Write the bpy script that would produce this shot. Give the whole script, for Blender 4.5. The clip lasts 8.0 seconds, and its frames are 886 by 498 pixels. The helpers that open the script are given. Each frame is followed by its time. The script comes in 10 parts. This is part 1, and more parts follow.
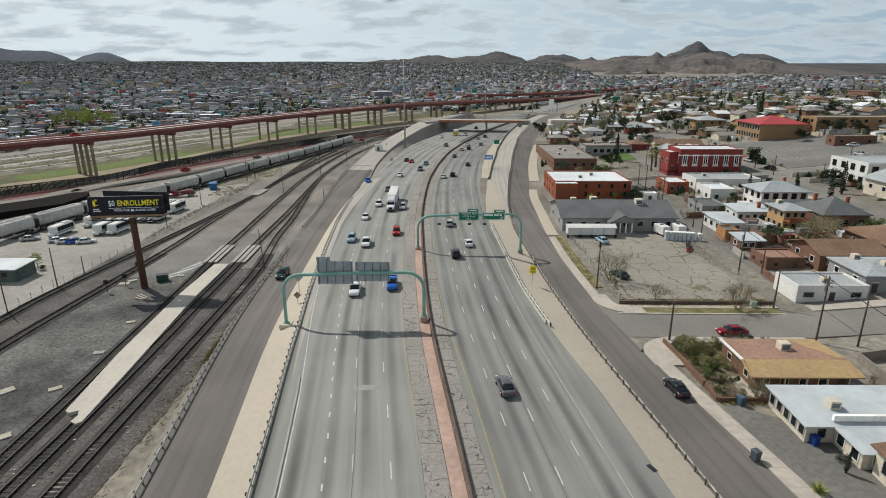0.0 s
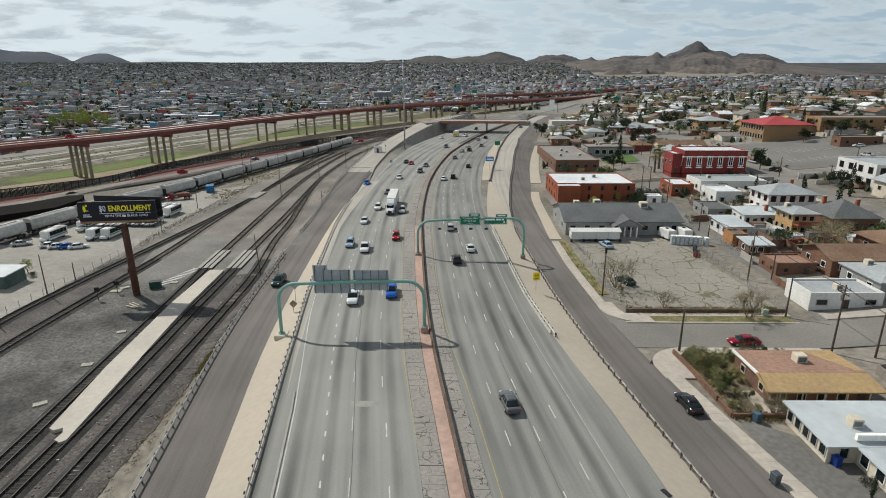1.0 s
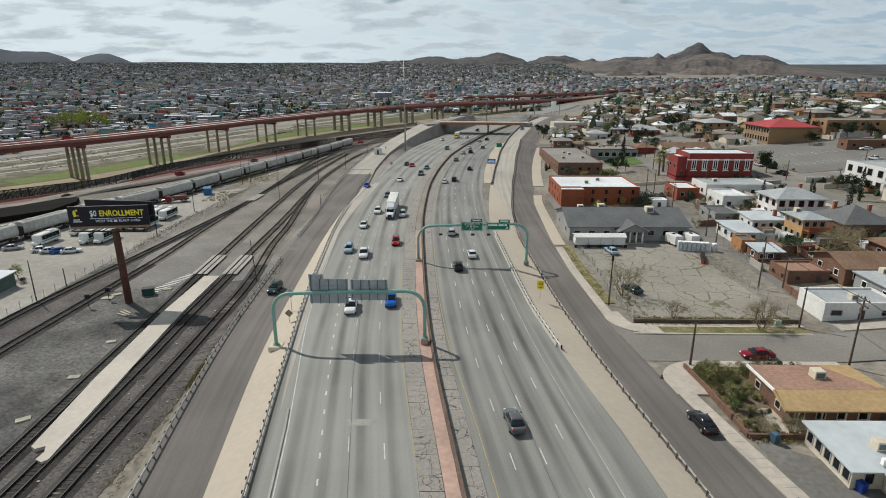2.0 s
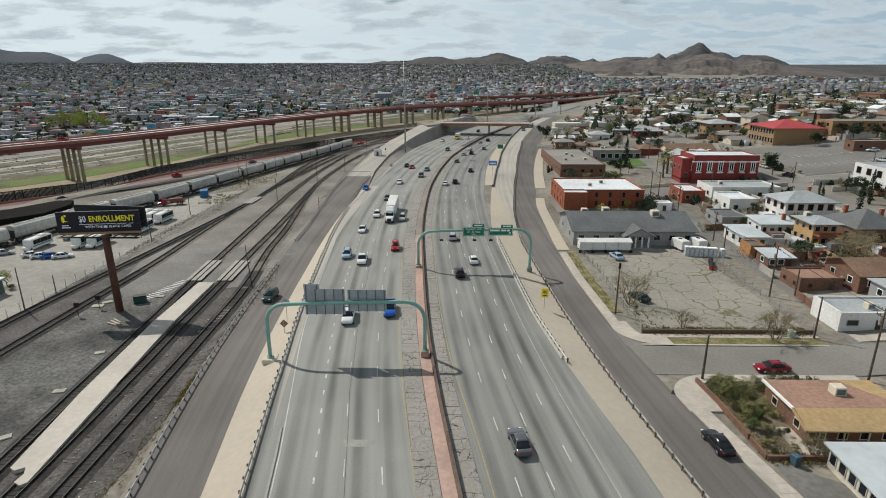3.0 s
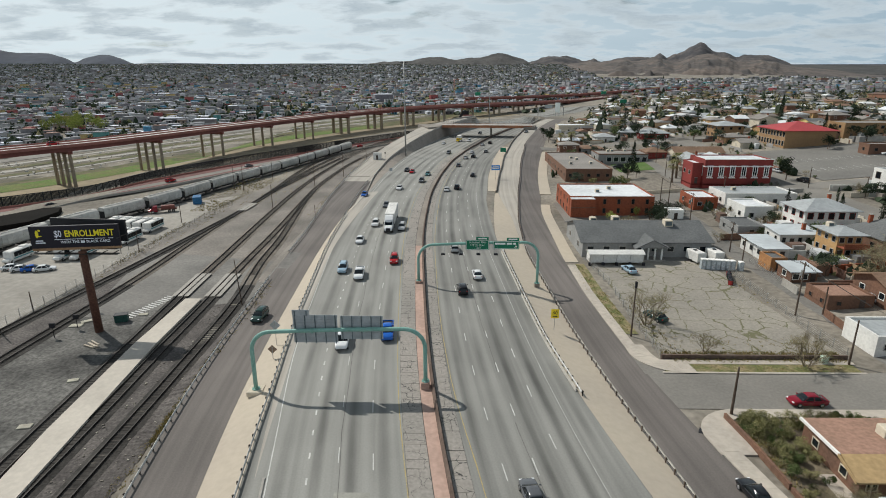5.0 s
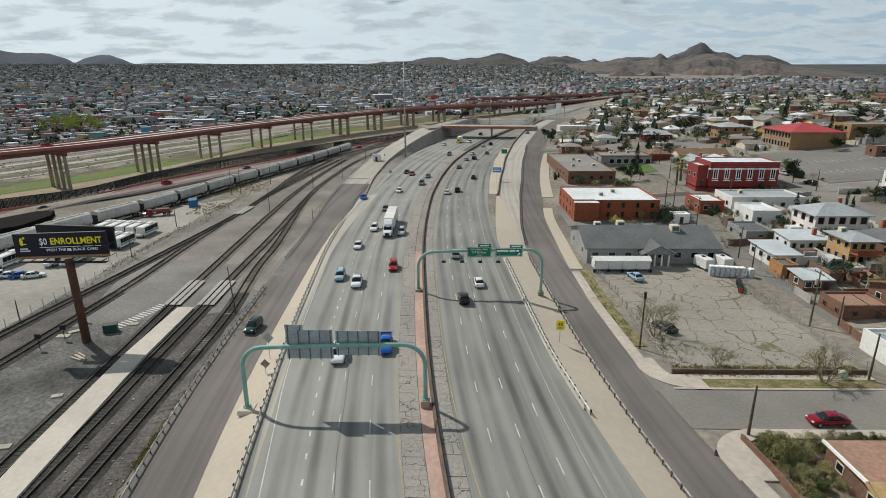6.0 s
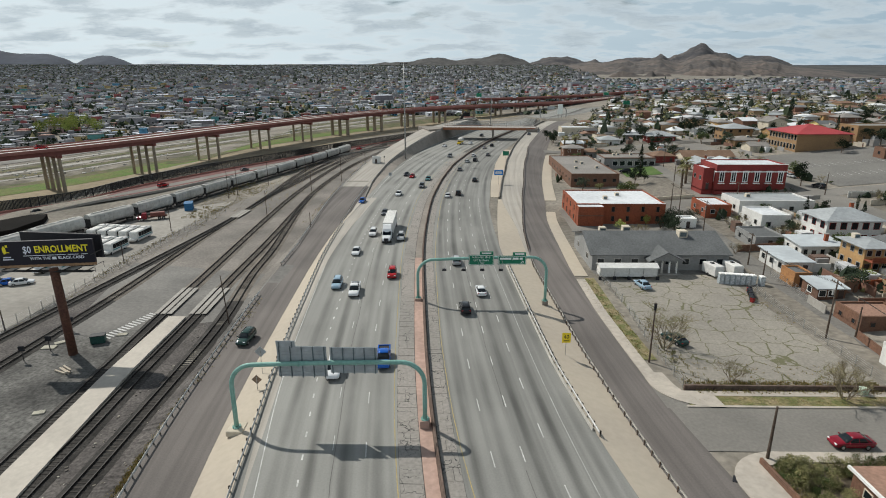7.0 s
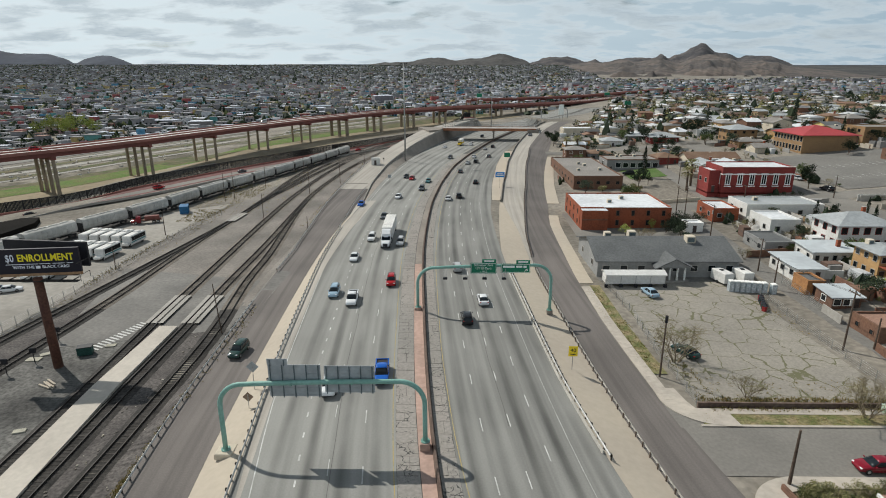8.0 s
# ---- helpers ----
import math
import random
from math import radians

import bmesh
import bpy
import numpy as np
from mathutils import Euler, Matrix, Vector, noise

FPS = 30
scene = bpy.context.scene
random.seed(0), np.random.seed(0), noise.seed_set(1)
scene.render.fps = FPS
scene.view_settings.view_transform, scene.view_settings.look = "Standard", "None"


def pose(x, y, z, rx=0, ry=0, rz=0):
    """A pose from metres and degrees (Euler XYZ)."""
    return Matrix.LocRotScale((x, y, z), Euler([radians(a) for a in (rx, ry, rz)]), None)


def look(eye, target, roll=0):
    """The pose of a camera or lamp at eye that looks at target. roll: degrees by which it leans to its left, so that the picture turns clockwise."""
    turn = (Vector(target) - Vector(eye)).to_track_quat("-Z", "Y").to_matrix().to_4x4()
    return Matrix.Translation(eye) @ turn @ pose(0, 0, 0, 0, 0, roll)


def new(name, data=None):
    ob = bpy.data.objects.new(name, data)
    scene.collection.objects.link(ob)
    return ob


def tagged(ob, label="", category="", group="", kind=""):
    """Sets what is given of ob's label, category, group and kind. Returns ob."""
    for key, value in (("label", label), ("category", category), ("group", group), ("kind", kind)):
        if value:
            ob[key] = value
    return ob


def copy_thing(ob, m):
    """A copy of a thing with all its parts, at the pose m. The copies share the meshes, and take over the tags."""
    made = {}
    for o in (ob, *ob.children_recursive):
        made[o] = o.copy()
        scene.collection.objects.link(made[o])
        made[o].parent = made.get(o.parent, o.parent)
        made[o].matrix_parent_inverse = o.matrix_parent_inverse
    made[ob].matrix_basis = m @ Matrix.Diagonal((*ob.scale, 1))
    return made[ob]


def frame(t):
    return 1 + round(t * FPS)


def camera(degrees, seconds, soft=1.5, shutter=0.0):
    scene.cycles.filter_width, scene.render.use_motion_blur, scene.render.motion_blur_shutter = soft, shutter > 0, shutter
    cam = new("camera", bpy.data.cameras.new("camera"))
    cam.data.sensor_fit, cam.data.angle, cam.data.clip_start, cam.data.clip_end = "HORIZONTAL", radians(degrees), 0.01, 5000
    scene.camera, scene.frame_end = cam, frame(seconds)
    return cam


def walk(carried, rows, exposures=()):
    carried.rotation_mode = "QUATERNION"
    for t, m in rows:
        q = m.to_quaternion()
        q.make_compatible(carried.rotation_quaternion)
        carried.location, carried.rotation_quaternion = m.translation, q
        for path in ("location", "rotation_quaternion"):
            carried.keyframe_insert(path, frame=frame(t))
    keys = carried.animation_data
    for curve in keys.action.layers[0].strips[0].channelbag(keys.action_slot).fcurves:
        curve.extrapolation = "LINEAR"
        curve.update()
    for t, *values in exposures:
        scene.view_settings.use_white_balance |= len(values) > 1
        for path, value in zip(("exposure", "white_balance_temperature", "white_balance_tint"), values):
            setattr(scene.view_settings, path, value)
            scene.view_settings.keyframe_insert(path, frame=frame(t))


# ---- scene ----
cam = camera(76.3, 8.0, soft=1.0)
PATH = [
    (0, (0.402, 1.531, 38.722), (0.386, 3.44, 38.125), -0.0),
    (0.5, (0.357, 3.306, 38.804), (0.341, 5.215, 38.208), -0.0),
    (1, (0.228, 5.014, 38.826), (0.212, 6.923, 38.23), -0.1),
    (1.5, (0.149, 6.786, 38.898), (0.132, 8.696, 38.303), -0.0),
    (3, (-0.052, 12.277, 39.061), (-0.071, 14.187, 38.468), -0.0),
    (3.5, (-0.087, 14.211, 39.186), (-0.108, 16.121, 38.593), -0.1),
    (4, (-0.184, 16.108, 39.276), (-0.205, 18.019, 38.685), -0.1),
    (4.5, (-0.222, 18.035, 39.407), (-0.244, 19.945, 38.815), -0.1),
    (6, (-0.422, 23.942, 39.765), (-0.445, 25.853, 39.173), -0.1),
    (6.5, (-0.467, 25.933, 39.765), (-0.49, 27.844, 39.175), -0.1),
    (7, (-0.47, 27.976, 39.859), (-0.495, 29.887, 39.269), -0.1),
    (7.5, (-0.589, 29.993, 39.895), (-0.614, 31.904, 39.306), -0.1),
    (8, (-0.661, 31.966, 40.021), (-0.686, 33.877, 39.431), -0.1),
]
walk(cam, [(t, look(e, g, r)) for t, e, g, r in PATH])

# ---- light ----
SUN_DIR = Vector((-0.54, 0.45, 0.72)).normalized()
world = bpy.data.worlds.new("sky")
scene.world = world
world.use_nodes = True
wn, wl = world.node_tree.nodes, world.node_tree.links
wn.clear()
w_out = wn.new("ShaderNodeOutputWorld")
w_bg = wn.new("ShaderNodeBackground")
w_sky = wn.new("ShaderNodeTexSky")
w_sky.sky_type, w_sky.sun_disc = "NISHITA", False
w_sky.sun_elevation = math.asin(SUN_DIR.z)
w_sky.sun_rotation = math.atan2(SUN_DIR.x, SUN_DIR.y)
w_sky.dust_density, w_sky.ozone_density, w_sky.air_density = 0.1, 1.0, 1.0
w_tc = wn.new("ShaderNodeTexCoord")
w_sep = wn.new("ShaderNodeSeparateXYZ")
wl.new(w_tc.outputs["Generated"], w_sep.inputs[0])


def wmath(op, a, b):
    n = wn.new("ShaderNodeMath")
    n.operation = op
    for k, v in enumerate((a, b)):
        if isinstance(v, (int, float)):
            n.inputs[k].default_value = v
        else:
            wl.new(v, n.inputs[k])
    return n.outputs[0]


w_z = wmath("ADD", wmath("MAXIMUM", w_sep.outputs[2], 0.0), 0.18)
w_u, w_v = wmath("DIVIDE", w_sep.outputs[0], w_z), wmath("DIVIDE", w_sep.outputs[1], w_z)
w_comb = wn.new("ShaderNodeCombineXYZ")
wl.new(wmath("MULTIPLY", w_u, 0.8), w_comb.inputs[0]); wl.new(w_v, w_comb.inputs[1])


def wnoise(sc, detail, rough, distort=0.0):
    n = wn.new("ShaderNodeTexNoise")
    n.inputs["Scale"].default_value, n.inputs["Detail"].default_value, n.inputs["Roughness"].default_value = sc, detail, rough
    n.inputs["Distortion"].default_value = distort
    wl.new(w_comb.outputs[0], n.inputs["Vector"])
    return n.outputs["Fac"]


def wramp(value, lo, hi, a=(0, 0, 0), b=(1, 1, 1)):
    n = wn.new("ShaderNodeValToRGB")
    n.color_ramp.interpolation = "EASE"
    n.color_ramp.elements[0].position, n.color_ramp.elements[1].position = lo, hi
    n.color_ramp.elements[0].color, n.color_ramp.elements[1].color = (*a, 1), (*b, 1)
    wl.new(value, n.inputs[0])
    return n.outputs[0]


def wmix(fac, a, b):
    n = wn.new("ShaderNodeMix")
    n.data_type = "RGBA"
    wl.new(fac, n.inputs["Factor"])
    for key, v in (("A", a), ("B", b)):
        if isinstance(v, tuple):
            n.inputs[key].default_value = (*v, 1)
        else:
            wl.new(v, n.inputs[key])
    return n.outputs["Result"]


w_tint = wn.new("ShaderNodeMix")
w_tint.data_type, w_tint.blend_type = "RGBA", "MULTIPLY"
w_tint.inputs["Factor"].default_value = 1.0
w_tint.inputs["B"].default_value = (0.50, 0.53, 0.52, 1)
wl.new(w_sky.outputs[0], w_tint.inputs["A"])
# thin veil of high cloud, brighter towards the sun, bluer away from it
w_side = wramp(wmath("ADD", wmath("MULTIPLY", w_sep.outputs[0], -0.62), wmath("ADD", 0.48, wmath("MULTIPLY", wnoise(1.1, 4.0, 0.5), 0.26))), 0.12, 0.92, (6.0, 8.0, 9.5), (12.0, 13.8, 14.6))
w_veil = wmix(wramp(wmath("ADD", wnoise(2.3, 9.0, 0.56, 0.3), wmath("MULTIPLY", wmath("SUBTRACT", 0.25, w_sep.outputs[2]), 0.6)), 0.34, 0.50), w_tint.outputs["Result"], w_side)
# lower grey-blue clouds with ragged edges and pale rims
w_low = wnoise(3.5, 14.0, 0.56, 0.1)
w_rim = wmix(wramp(w_low, 0.42, 0.53, (0, 0, 0), (0.35, 0.35, 0.35)), w_veil, (14.0, 15.0, 15.4))
w_belly = wmix(wramp(wnoise(7.0, 8.0, 0.6), 0.35, 0.65), (6.6, 8.0, 9.1), (8.6, 10.0, 10.8))
w_mix = wn.new("ShaderNodeMix")
w_mix.data_type = "RGBA"
wl.new(wramp(w_low, 0.44, 0.64, (0, 0, 0), (0.9, 0.9, 0.9)), w_mix.inputs["Factor"])
wl.new(w_rim, w_mix.inputs["A"]); wl.new(w_belly, w_mix.inputs["B"])
wl.new(w_mix.outputs["Result"], w_bg.inputs[0])
w_bg.inputs[1].default_value = 0.085
wl.new(w_bg.outputs[0], w_out.inputs[0])

sun = new("sun", bpy.data.lights.new("sun", "SUN"))
sun.data.energy, sun.data.angle, sun.data.color = 5.5, radians(0.7), (1.0, 0.968, 0.885)
sun.matrix_basis = look((0, 0, 300), Vector((0, 0, 300)) - SUN_DIR)
scene.view_settings.exposure = -0.56

# ---- materials ----
MATS = {}


def mat(name, col, rough=0.8, col2=None, big=0.12, fine=3.0, amt=0.3, bump=0.15, metal=0.0, spread=(0.38, 0.64), islands=None, rand=0.0, spec=0.35, big2=None):
    """Surface with two scales of variation in metres; islands: colours picked per loose piece."""
    if name in MATS:
        return MATS[name]
    m = bpy.data.materials.new(name)
    m.use_nodes = True
    n, l = m.node_tree.nodes, m.node_tree.links
    b = n["Principled BSDF"]
    b.inputs["Roughness"].default_value, b.inputs["Metallic"].default_value = rough, metal
    b.inputs["Specular IOR Level"].default_value = spec
    geo = n.new("ShaderNodeNewGeometry")
    nb, nf = n.new("ShaderNodeTexNoise"), n.new("ShaderNodeTexNoise")
    for t, sc, de in ((nb, big, 5.0), (nf, fine, 6.0)):
        t.inputs["Scale"].default_value, t.inputs["Detail"].default_value = sc, de
        l.new(geo.outputs["Position"], t.inputs["Vector"])
    if islands:
        r = n.new("ShaderNodeValToRGB")
        r.color_ramp.interpolation = "CONSTANT"
        while len(r.color_ramp.elements) < len(islands):
            r.color_ramp.elements.new(0.5)
        for k, c in enumerate(islands):
            r.color_ramp.elements[k].position = k / len(islands)
            r.color_ramp.elements[k].color = (*c, 1)
        l.new(geo.outputs["Random Per Island"], r.inputs[0])
        base = r.outputs[0]
    else:
        r = n.new("ShaderNodeValToRGB")
        r.color_ramp.elements[0].position, r.color_ramp.elements[1].position = spread
        r.color_ramp.elements[0].color = (*col, 1)
        r.color_ramp.elements[1].color = (*(col2 or [min(1, c * 1.25) for c in col]), 1)
        l.new(nb.outputs["Fac"], r.inputs[0])
        base = r.outputs[0]
    hsv = n.new("ShaderNodeHueSaturation")
    mr = n.new("ShaderNodeMapRange")
    mr.inputs["From Min"].default_value, mr.inputs["From Max"].default_value = 0.3, 0.7
    mr.inputs["To Min"].default_value, mr.inputs["To Max"].default_value = 1 - amt, 1 + amt
    l.new(nf.outputs["Fac"], mr.inputs["Value"])
    val = mr.outputs[0]
    if rand:
        oi, mm, mu = n.new("ShaderNodeObjectInfo"), n.new("ShaderNodeMapRange"), n.new("ShaderNodeMath")
        mm.inputs["To Min"].default_value, mm.inputs["To Max"].default_value = 1 - rand, 1 + rand
        l.new(oi.outputs["Random"], mm.inputs["Value"])
        mu.operation = "MULTIPLY"
        l.new(val, mu.inputs[0]); l.new(mm.outputs[0], mu.inputs[1])
        val = mu.outputs[0]
    l.new(val, hsv.inputs["Value"])
    l.new(base, hsv.inputs["Color"])
    l.new(hsv.outputs[0], b.inputs["Base Color"])
    if bump:
        bp = n.new("ShaderNodeBump")
        bp.inputs["Strength"].default_value, bp.inputs["Distance"].default_value = min(1, bump * 3), 0.05
        l.new(nf.outputs["Fac"], bp.inputs["Height"])
        l.new(bp.outputs[0], b.inputs["Normal"])
    MATS[name] = m
    return m


def strip_mat(name, col, col2, lane=None, amt=0.12, rough=0.85, streak=0.35, seam=0.0):
    """Paving of a ribbon whose map is (metres across, metres along): streaks run along it, oil lies in the lanes."""
    m = mat(name, col, rough, col2, big=0.05, fine=5.0, amt=amt * 0.6, bump=0.03)
    n, l = m.node_tree.nodes, m.node_tree.links
    b = n["Principled BSDF"]
    src = b.inputs["Base Color"].links[0].from_socket
    uv = n.new("ShaderNodeUVMap")
    mp = n.new("ShaderNodeMapping")
    mp.inputs["Scale"].default_value = (0.9, 0.016, 1)
    l.new(uv.outputs[0], mp.inputs[0])
    ns = n.new("ShaderNodeTexNoise")
    ns.inputs["Scale"].default_value, ns.inputs["Detail"].default_value = 1.0, 4.0
    l.new(mp.outputs[0], ns.inputs["Vector"])
    rr = n.new("ShaderNodeMapRange")
    rr.inputs["From Min"].default_value, rr.inputs["From Max"].default_value = 0.42, 0.66
    rr.inputs["To Min"].default_value, rr.inputs["To Max"].default_value = 1.06, 1.06 - streak
    l.new(ns.outputs["Fac"], rr.inputs["Value"])
    out = rr.outputs[0]
    if lane:
        first, width = lane
        sx = n.new("ShaderNodeSeparateXYZ")
        l.new(uv.outputs[0], sx.inputs[0])
        a = n.new("ShaderNodeMath"); a.operation = "SUBTRACT"; l.new(sx.outputs[0], a.inputs[0]); a.inputs[1].default_value = first
        d = n.new("ShaderNodeMath"); d.operation = "DIVIDE"; l.new(a.outputs[0], d.inputs[0]); d.inputs[1].default_value = width
        f = n.new("ShaderNodeMath"); f.operation = "PINGPONG"; l.new(d.outputs[0], f.inputs[0]); f.inputs[1].default_value = 0.5
        g = n.new("ShaderNodeMapRange"); l.new(f.outputs[0], g.inputs["Value"])
        g.interpolation_type = "SMOOTHSTEP"
        g.inputs["From Min"].default_value, g.inputs["From Max"].default_value = 0.22, 0.48
        mp2 = n.new("ShaderNodeMapping"); mp2.inputs["Scale"].default_value = (0.12, 0.035, 1); l.new(uv.outputs[0], mp2.inputs[0])
        n2 = n.new("ShaderNodeTexNoise"); n2.inputs["Scale"].default_value, n2.inputs["Detail"].default_value = 1.0, 5.0
        l.new(mp2.outputs[0], n2.inputs["Vector"])
        h = n.new("ShaderNodeMapRange"); l.new(n2.outputs["Fac"], h.inputs["Value"])
        h.inputs["From Min"].default_value, h.inputs["From Max"].default_value = 0.36, 0.70
        h.inputs["To Min"].default_value, h.inputs["To Max"].default_value = 0.06, 0.62
        k = n.new("ShaderNodeMath"); k.operation = "MULTIPLY"; l.new(g.outputs[0], k.inputs[0]); l.new(h.outputs[0], k.inputs[1])
        q = n.new("ShaderNodeMath"); q.operation = "SUBTRACT"; q.inputs[0].default_value = 1.0; l.new(k.outputs[0], q.inputs[1])
        w = n.new("ShaderNodeMath"); w.operation = "MULTIPLY"; l.new(q.outputs[0], w.inputs[0]); l.new(out, w.inputs[1])
        out = w.outputs[0]
    hs = n.new("ShaderNodeHueSaturation")
    l.new(src, hs.inputs["Color"]); l.new(out, hs.inputs["Value"])
    l.new(hs.outputs[0], b.inputs["Base Color"])
    return m


def cracked_mat(name, col, col2, crack, scale, width, distort=0.8, wider=None):
    """Old paving, broken by cracks in which something else grows."""
    m = mat(name, col, 0.9, col2, big=0.06, fine=2.5, amt=0.16, bump=0.1)
    n, l = m.node_tree.nodes, m.node_tree.links
    b = n["Principled BSDF"]
    src = b.inputs["Base Color"].links[0].from_socket
    geo = n.new("ShaderNodeNewGeometry")
    nz = n.new("ShaderNodeTexNoise"); nz.inputs["Scale"].default_value, nz.inputs["Detail"].default_value = 0.55, 7.0
    l.new(geo.outputs["Position"], nz.inputs["Vector"])
    mx = n.new("ShaderNodeVectorMath"); mx.operation = "MULTIPLY_ADD"
    l.new(nz.outputs["Color"], mx.inputs[0]); mx.inputs[1].default_value = (distort * 6,) * 3; l.new(geo.outputs["Position"], mx.inputs[2])
    vo = n.new("ShaderNodeTexVoronoi"); vo.feature = "DISTANCE_TO_EDGE"
    vo.inputs["Scale"].default_value, vo.inputs["Randomness"].default_value = scale, 0.72
    l.new(mx.outputs[0], vo.inputs["Vector"])
    gap = vo.outputs["Distance"]
    n2 = n.new("ShaderNodeTexNoise"); n2.inputs["Scale"].default_value, n2.inputs["Detail"].default_value = 0.22, 6.0
    l.new(geo.outputs["Position"], n2.inputs["Vector"])
    ww = n.new("ShaderNodeMapRange"); l.new(n2.outputs["Fac"], ww.inputs["Value"])
    ww.inputs["From Min"].default_value, ww.inputs["From Max"].default_value = 0.35, 0.65
    ww.inputs["To Min"].default_value, ww.inputs["To Max"].default_value = width * 0.02, width * 1.35
    lt = n.new("ShaderNodeMath"); lt.operation = "DIVIDE"; l.new(gap, lt.inputs[0]); l.new(ww.outputs[0], lt.inputs[1])
    cl = n.new("ShaderNodeMapRange"); l.new(lt.outputs[0], cl.inputs["Value"])
    cl.inputs["From Min"].default_value, cl.inputs["From Max"].default_value = 0.5, 1.0
    mi = n.new("ShaderNodeMix"); mi.data_type = "RGBA"
    l.new(cl.outputs[0], mi.inputs["Factor"]); mi.inputs["A"].default_value = (*crack, 1); l.new(src, mi.inputs["B"])
    l.new(mi.outputs["Result"], b.inputs["Base Color"])
    return m


def glass_mat(name, col=(0.010, 0.014, 0.017), rough=0.08):
    return mat(name, col, rough, big=0.5, fine=1.0, amt=0.2, bump=0.0, spec=0.35)


M_DIRT = mat("dry_dirt", (0.265, 0.238, 0.20), 0.95, (0.145, 0.13, 0.108), big=0.03, fine=0.9, amt=0.28)
M_YARD = mat("yard_gravel", (0.152, 0.147, 0.137), 0.95, (0.058, 0.056, 0.053), big=0.11, fine=2.0, amt=0.45, spread=(0.36, 0.62))
M_YARDF = mat("dusty_yard_gravel", (0.24, 0.217, 0.194), 0.95, (0.150, 0.137, 0.123), big=0.06, fine=2.0, amt=0.22)
M_BALLASTF = mat("dusty_ballast", (0.20, 0.172, 0.145), 0.95, (0.125, 0.11, 0.094), big=0.2, fine=4.0, amt=0.3, bump=0.3)
M_TAN = mat("tan_concrete", (0.465, 0.405, 0.325), 0.9, (0.42, 0.365, 0.30), big=0.05, fine=1.2, amt=0.05, bump=0.03)
M_HWL = strip_mat("highway_concrete", (0.280, 0.277, 0.258), (0.238, 0.235, 0.219), lane=(-19.2, 3.62), streak=0.20)
M_HWR = strip_mat("highway_concrete_outbound", (0.246, 0.243, 0.227), (0.204, 0.202, 0.189), lane=(2.4, 3.3), streak=0.28)
M_RAMP = strip_mat("pale_ramp_concrete", (0.41, 0.375, 0.33), (0.35, 0.325, 0.29), streak=0.25)
M_FRONT = strip_mat("frontage_asphalt", (0.170, 0.151, 0.140), (0.130, 0.116, 0.108), streak=0.28, amt=0.16)
M_STREET = mat("street_asphalt", (0.225, 0.211, 0.190), 0.92, (0.172, 0.162, 0.147), big=0.07, fine=2.6, amt=0.11)
M_DARKASPHALT = mat("driveway_asphalt", (0.19, 0.182, 0.167), 0.92, (0.15, 0.143, 0.133), big=0.08, fine=1.5, amt=0.18)
M_WALKWAY = mat("sidewalk_concrete", (0.47, 0.42, 0.36), 0.9, (0.39, 0.35, 0.305), big=0.1, fine=1.2, amt=0.12)
M_LOT = cracked_mat("cracked_lot_asphalt", (0.30, 0.275, 0.235), (0.25, 0.23, 0.20), (0.135, 0.13, 0.072), 0.24, 0.030, 0.20)
M_SLAB = cracked_mat("shoulder_concrete", (0.30, 0.275, 0.25), (0.25, 0.235, 0.215), (0.05, 0.05, 0.048), 0.5, 0.018, 0.4)
M_JOINT = mat("dark_joint", (0.09, 0.086, 0.08), 0.95)
M_PINK = mat("pink_concrete", (0.46, 0.315, 0.26), 0.9, (0.38, 0.265, 0.22), big=0.15, fine=1.5, amt=0.14)
M_WALL_DARK = mat("weathered_barrier", (0.11, 0.075, 0.06), 0.9, (0.15, 0.11, 0.09), big=0.3, fine=2.0)
M_CONC = mat("grey_concrete", (0.36, 0.34, 0.31), 0.9, (0.29, 0.275, 0.25), big=0.15, fine=1.2, amt=0.14)
M_RETAIN = mat("retaining_concrete", (0.27, 0.24, 0.21), 0.9, (0.22, 0.195, 0.17), big=0.1, fine=1.0, amt=0.14)
M_WHITEP = mat("white_road_paint", (0.60, 0.60, 0.58), 0.7, (0.42, 0.42, 0.40), big=0.6, fine=5.0, amt=0.18)
M_YELP = mat("yellow_road_paint", (0.40, 0.31, 0.12), 0.7, (0.31, 0.27, 0.16), big=0.6, fine=5.0)
M_BALLAST = mat("track_ballast", (0.055, 0.050, 0.046), 0.95, (0.025, 0.023, 0.021), big=0.35, fine=3.5, amt=0.5, bump=0.3)
M_CINDER = mat("dirty_brown_gravel", (0.118, 0.106, 0.099), 0.95, (0.072, 0.064, 0.061), big=0.22, fine=2.6, amt=0.5, bump=0.25)
M_TIE = mat("weathered_tie", (0.022, 0.019, 0.017), 0.9, (0.060, 0.053, 0.047), big=0.6, fine=4.0, rand=0.4)
M_RAIL = mat("rusty_rail", (0.014, 0.012, 0.011), 0.6, (0.035, 0.028, 0.024), metal=0.2)
M_STEELG = mat("galvanised_steel", (0.42, 0.42, 0.41), 0.5, (0.30, 0.295, 0.285), big=0.8, fine=3.0, metal=0.4)
M_POSTB = mat("dark_post", (0.045, 0.04, 0.035), 0.9)
M_TEAL = mat("teal_gantry_paint", (0.19, 0.37, 0.32), 0.5, (0.23, 0.42, 0.37), big=0.4, fine=3.0, amt=0.12)
M_SIGNBACK = mat("bare_aluminium", (0.40, 0.43, 0.45), 0.5, (0.33, 0.36, 0.38), big=0.5, fine=2.0, metal=0.1, amt=0.12)
M_STRUT = mat("grey_strut", (0.10, 0.13, 0.14), 0.6)
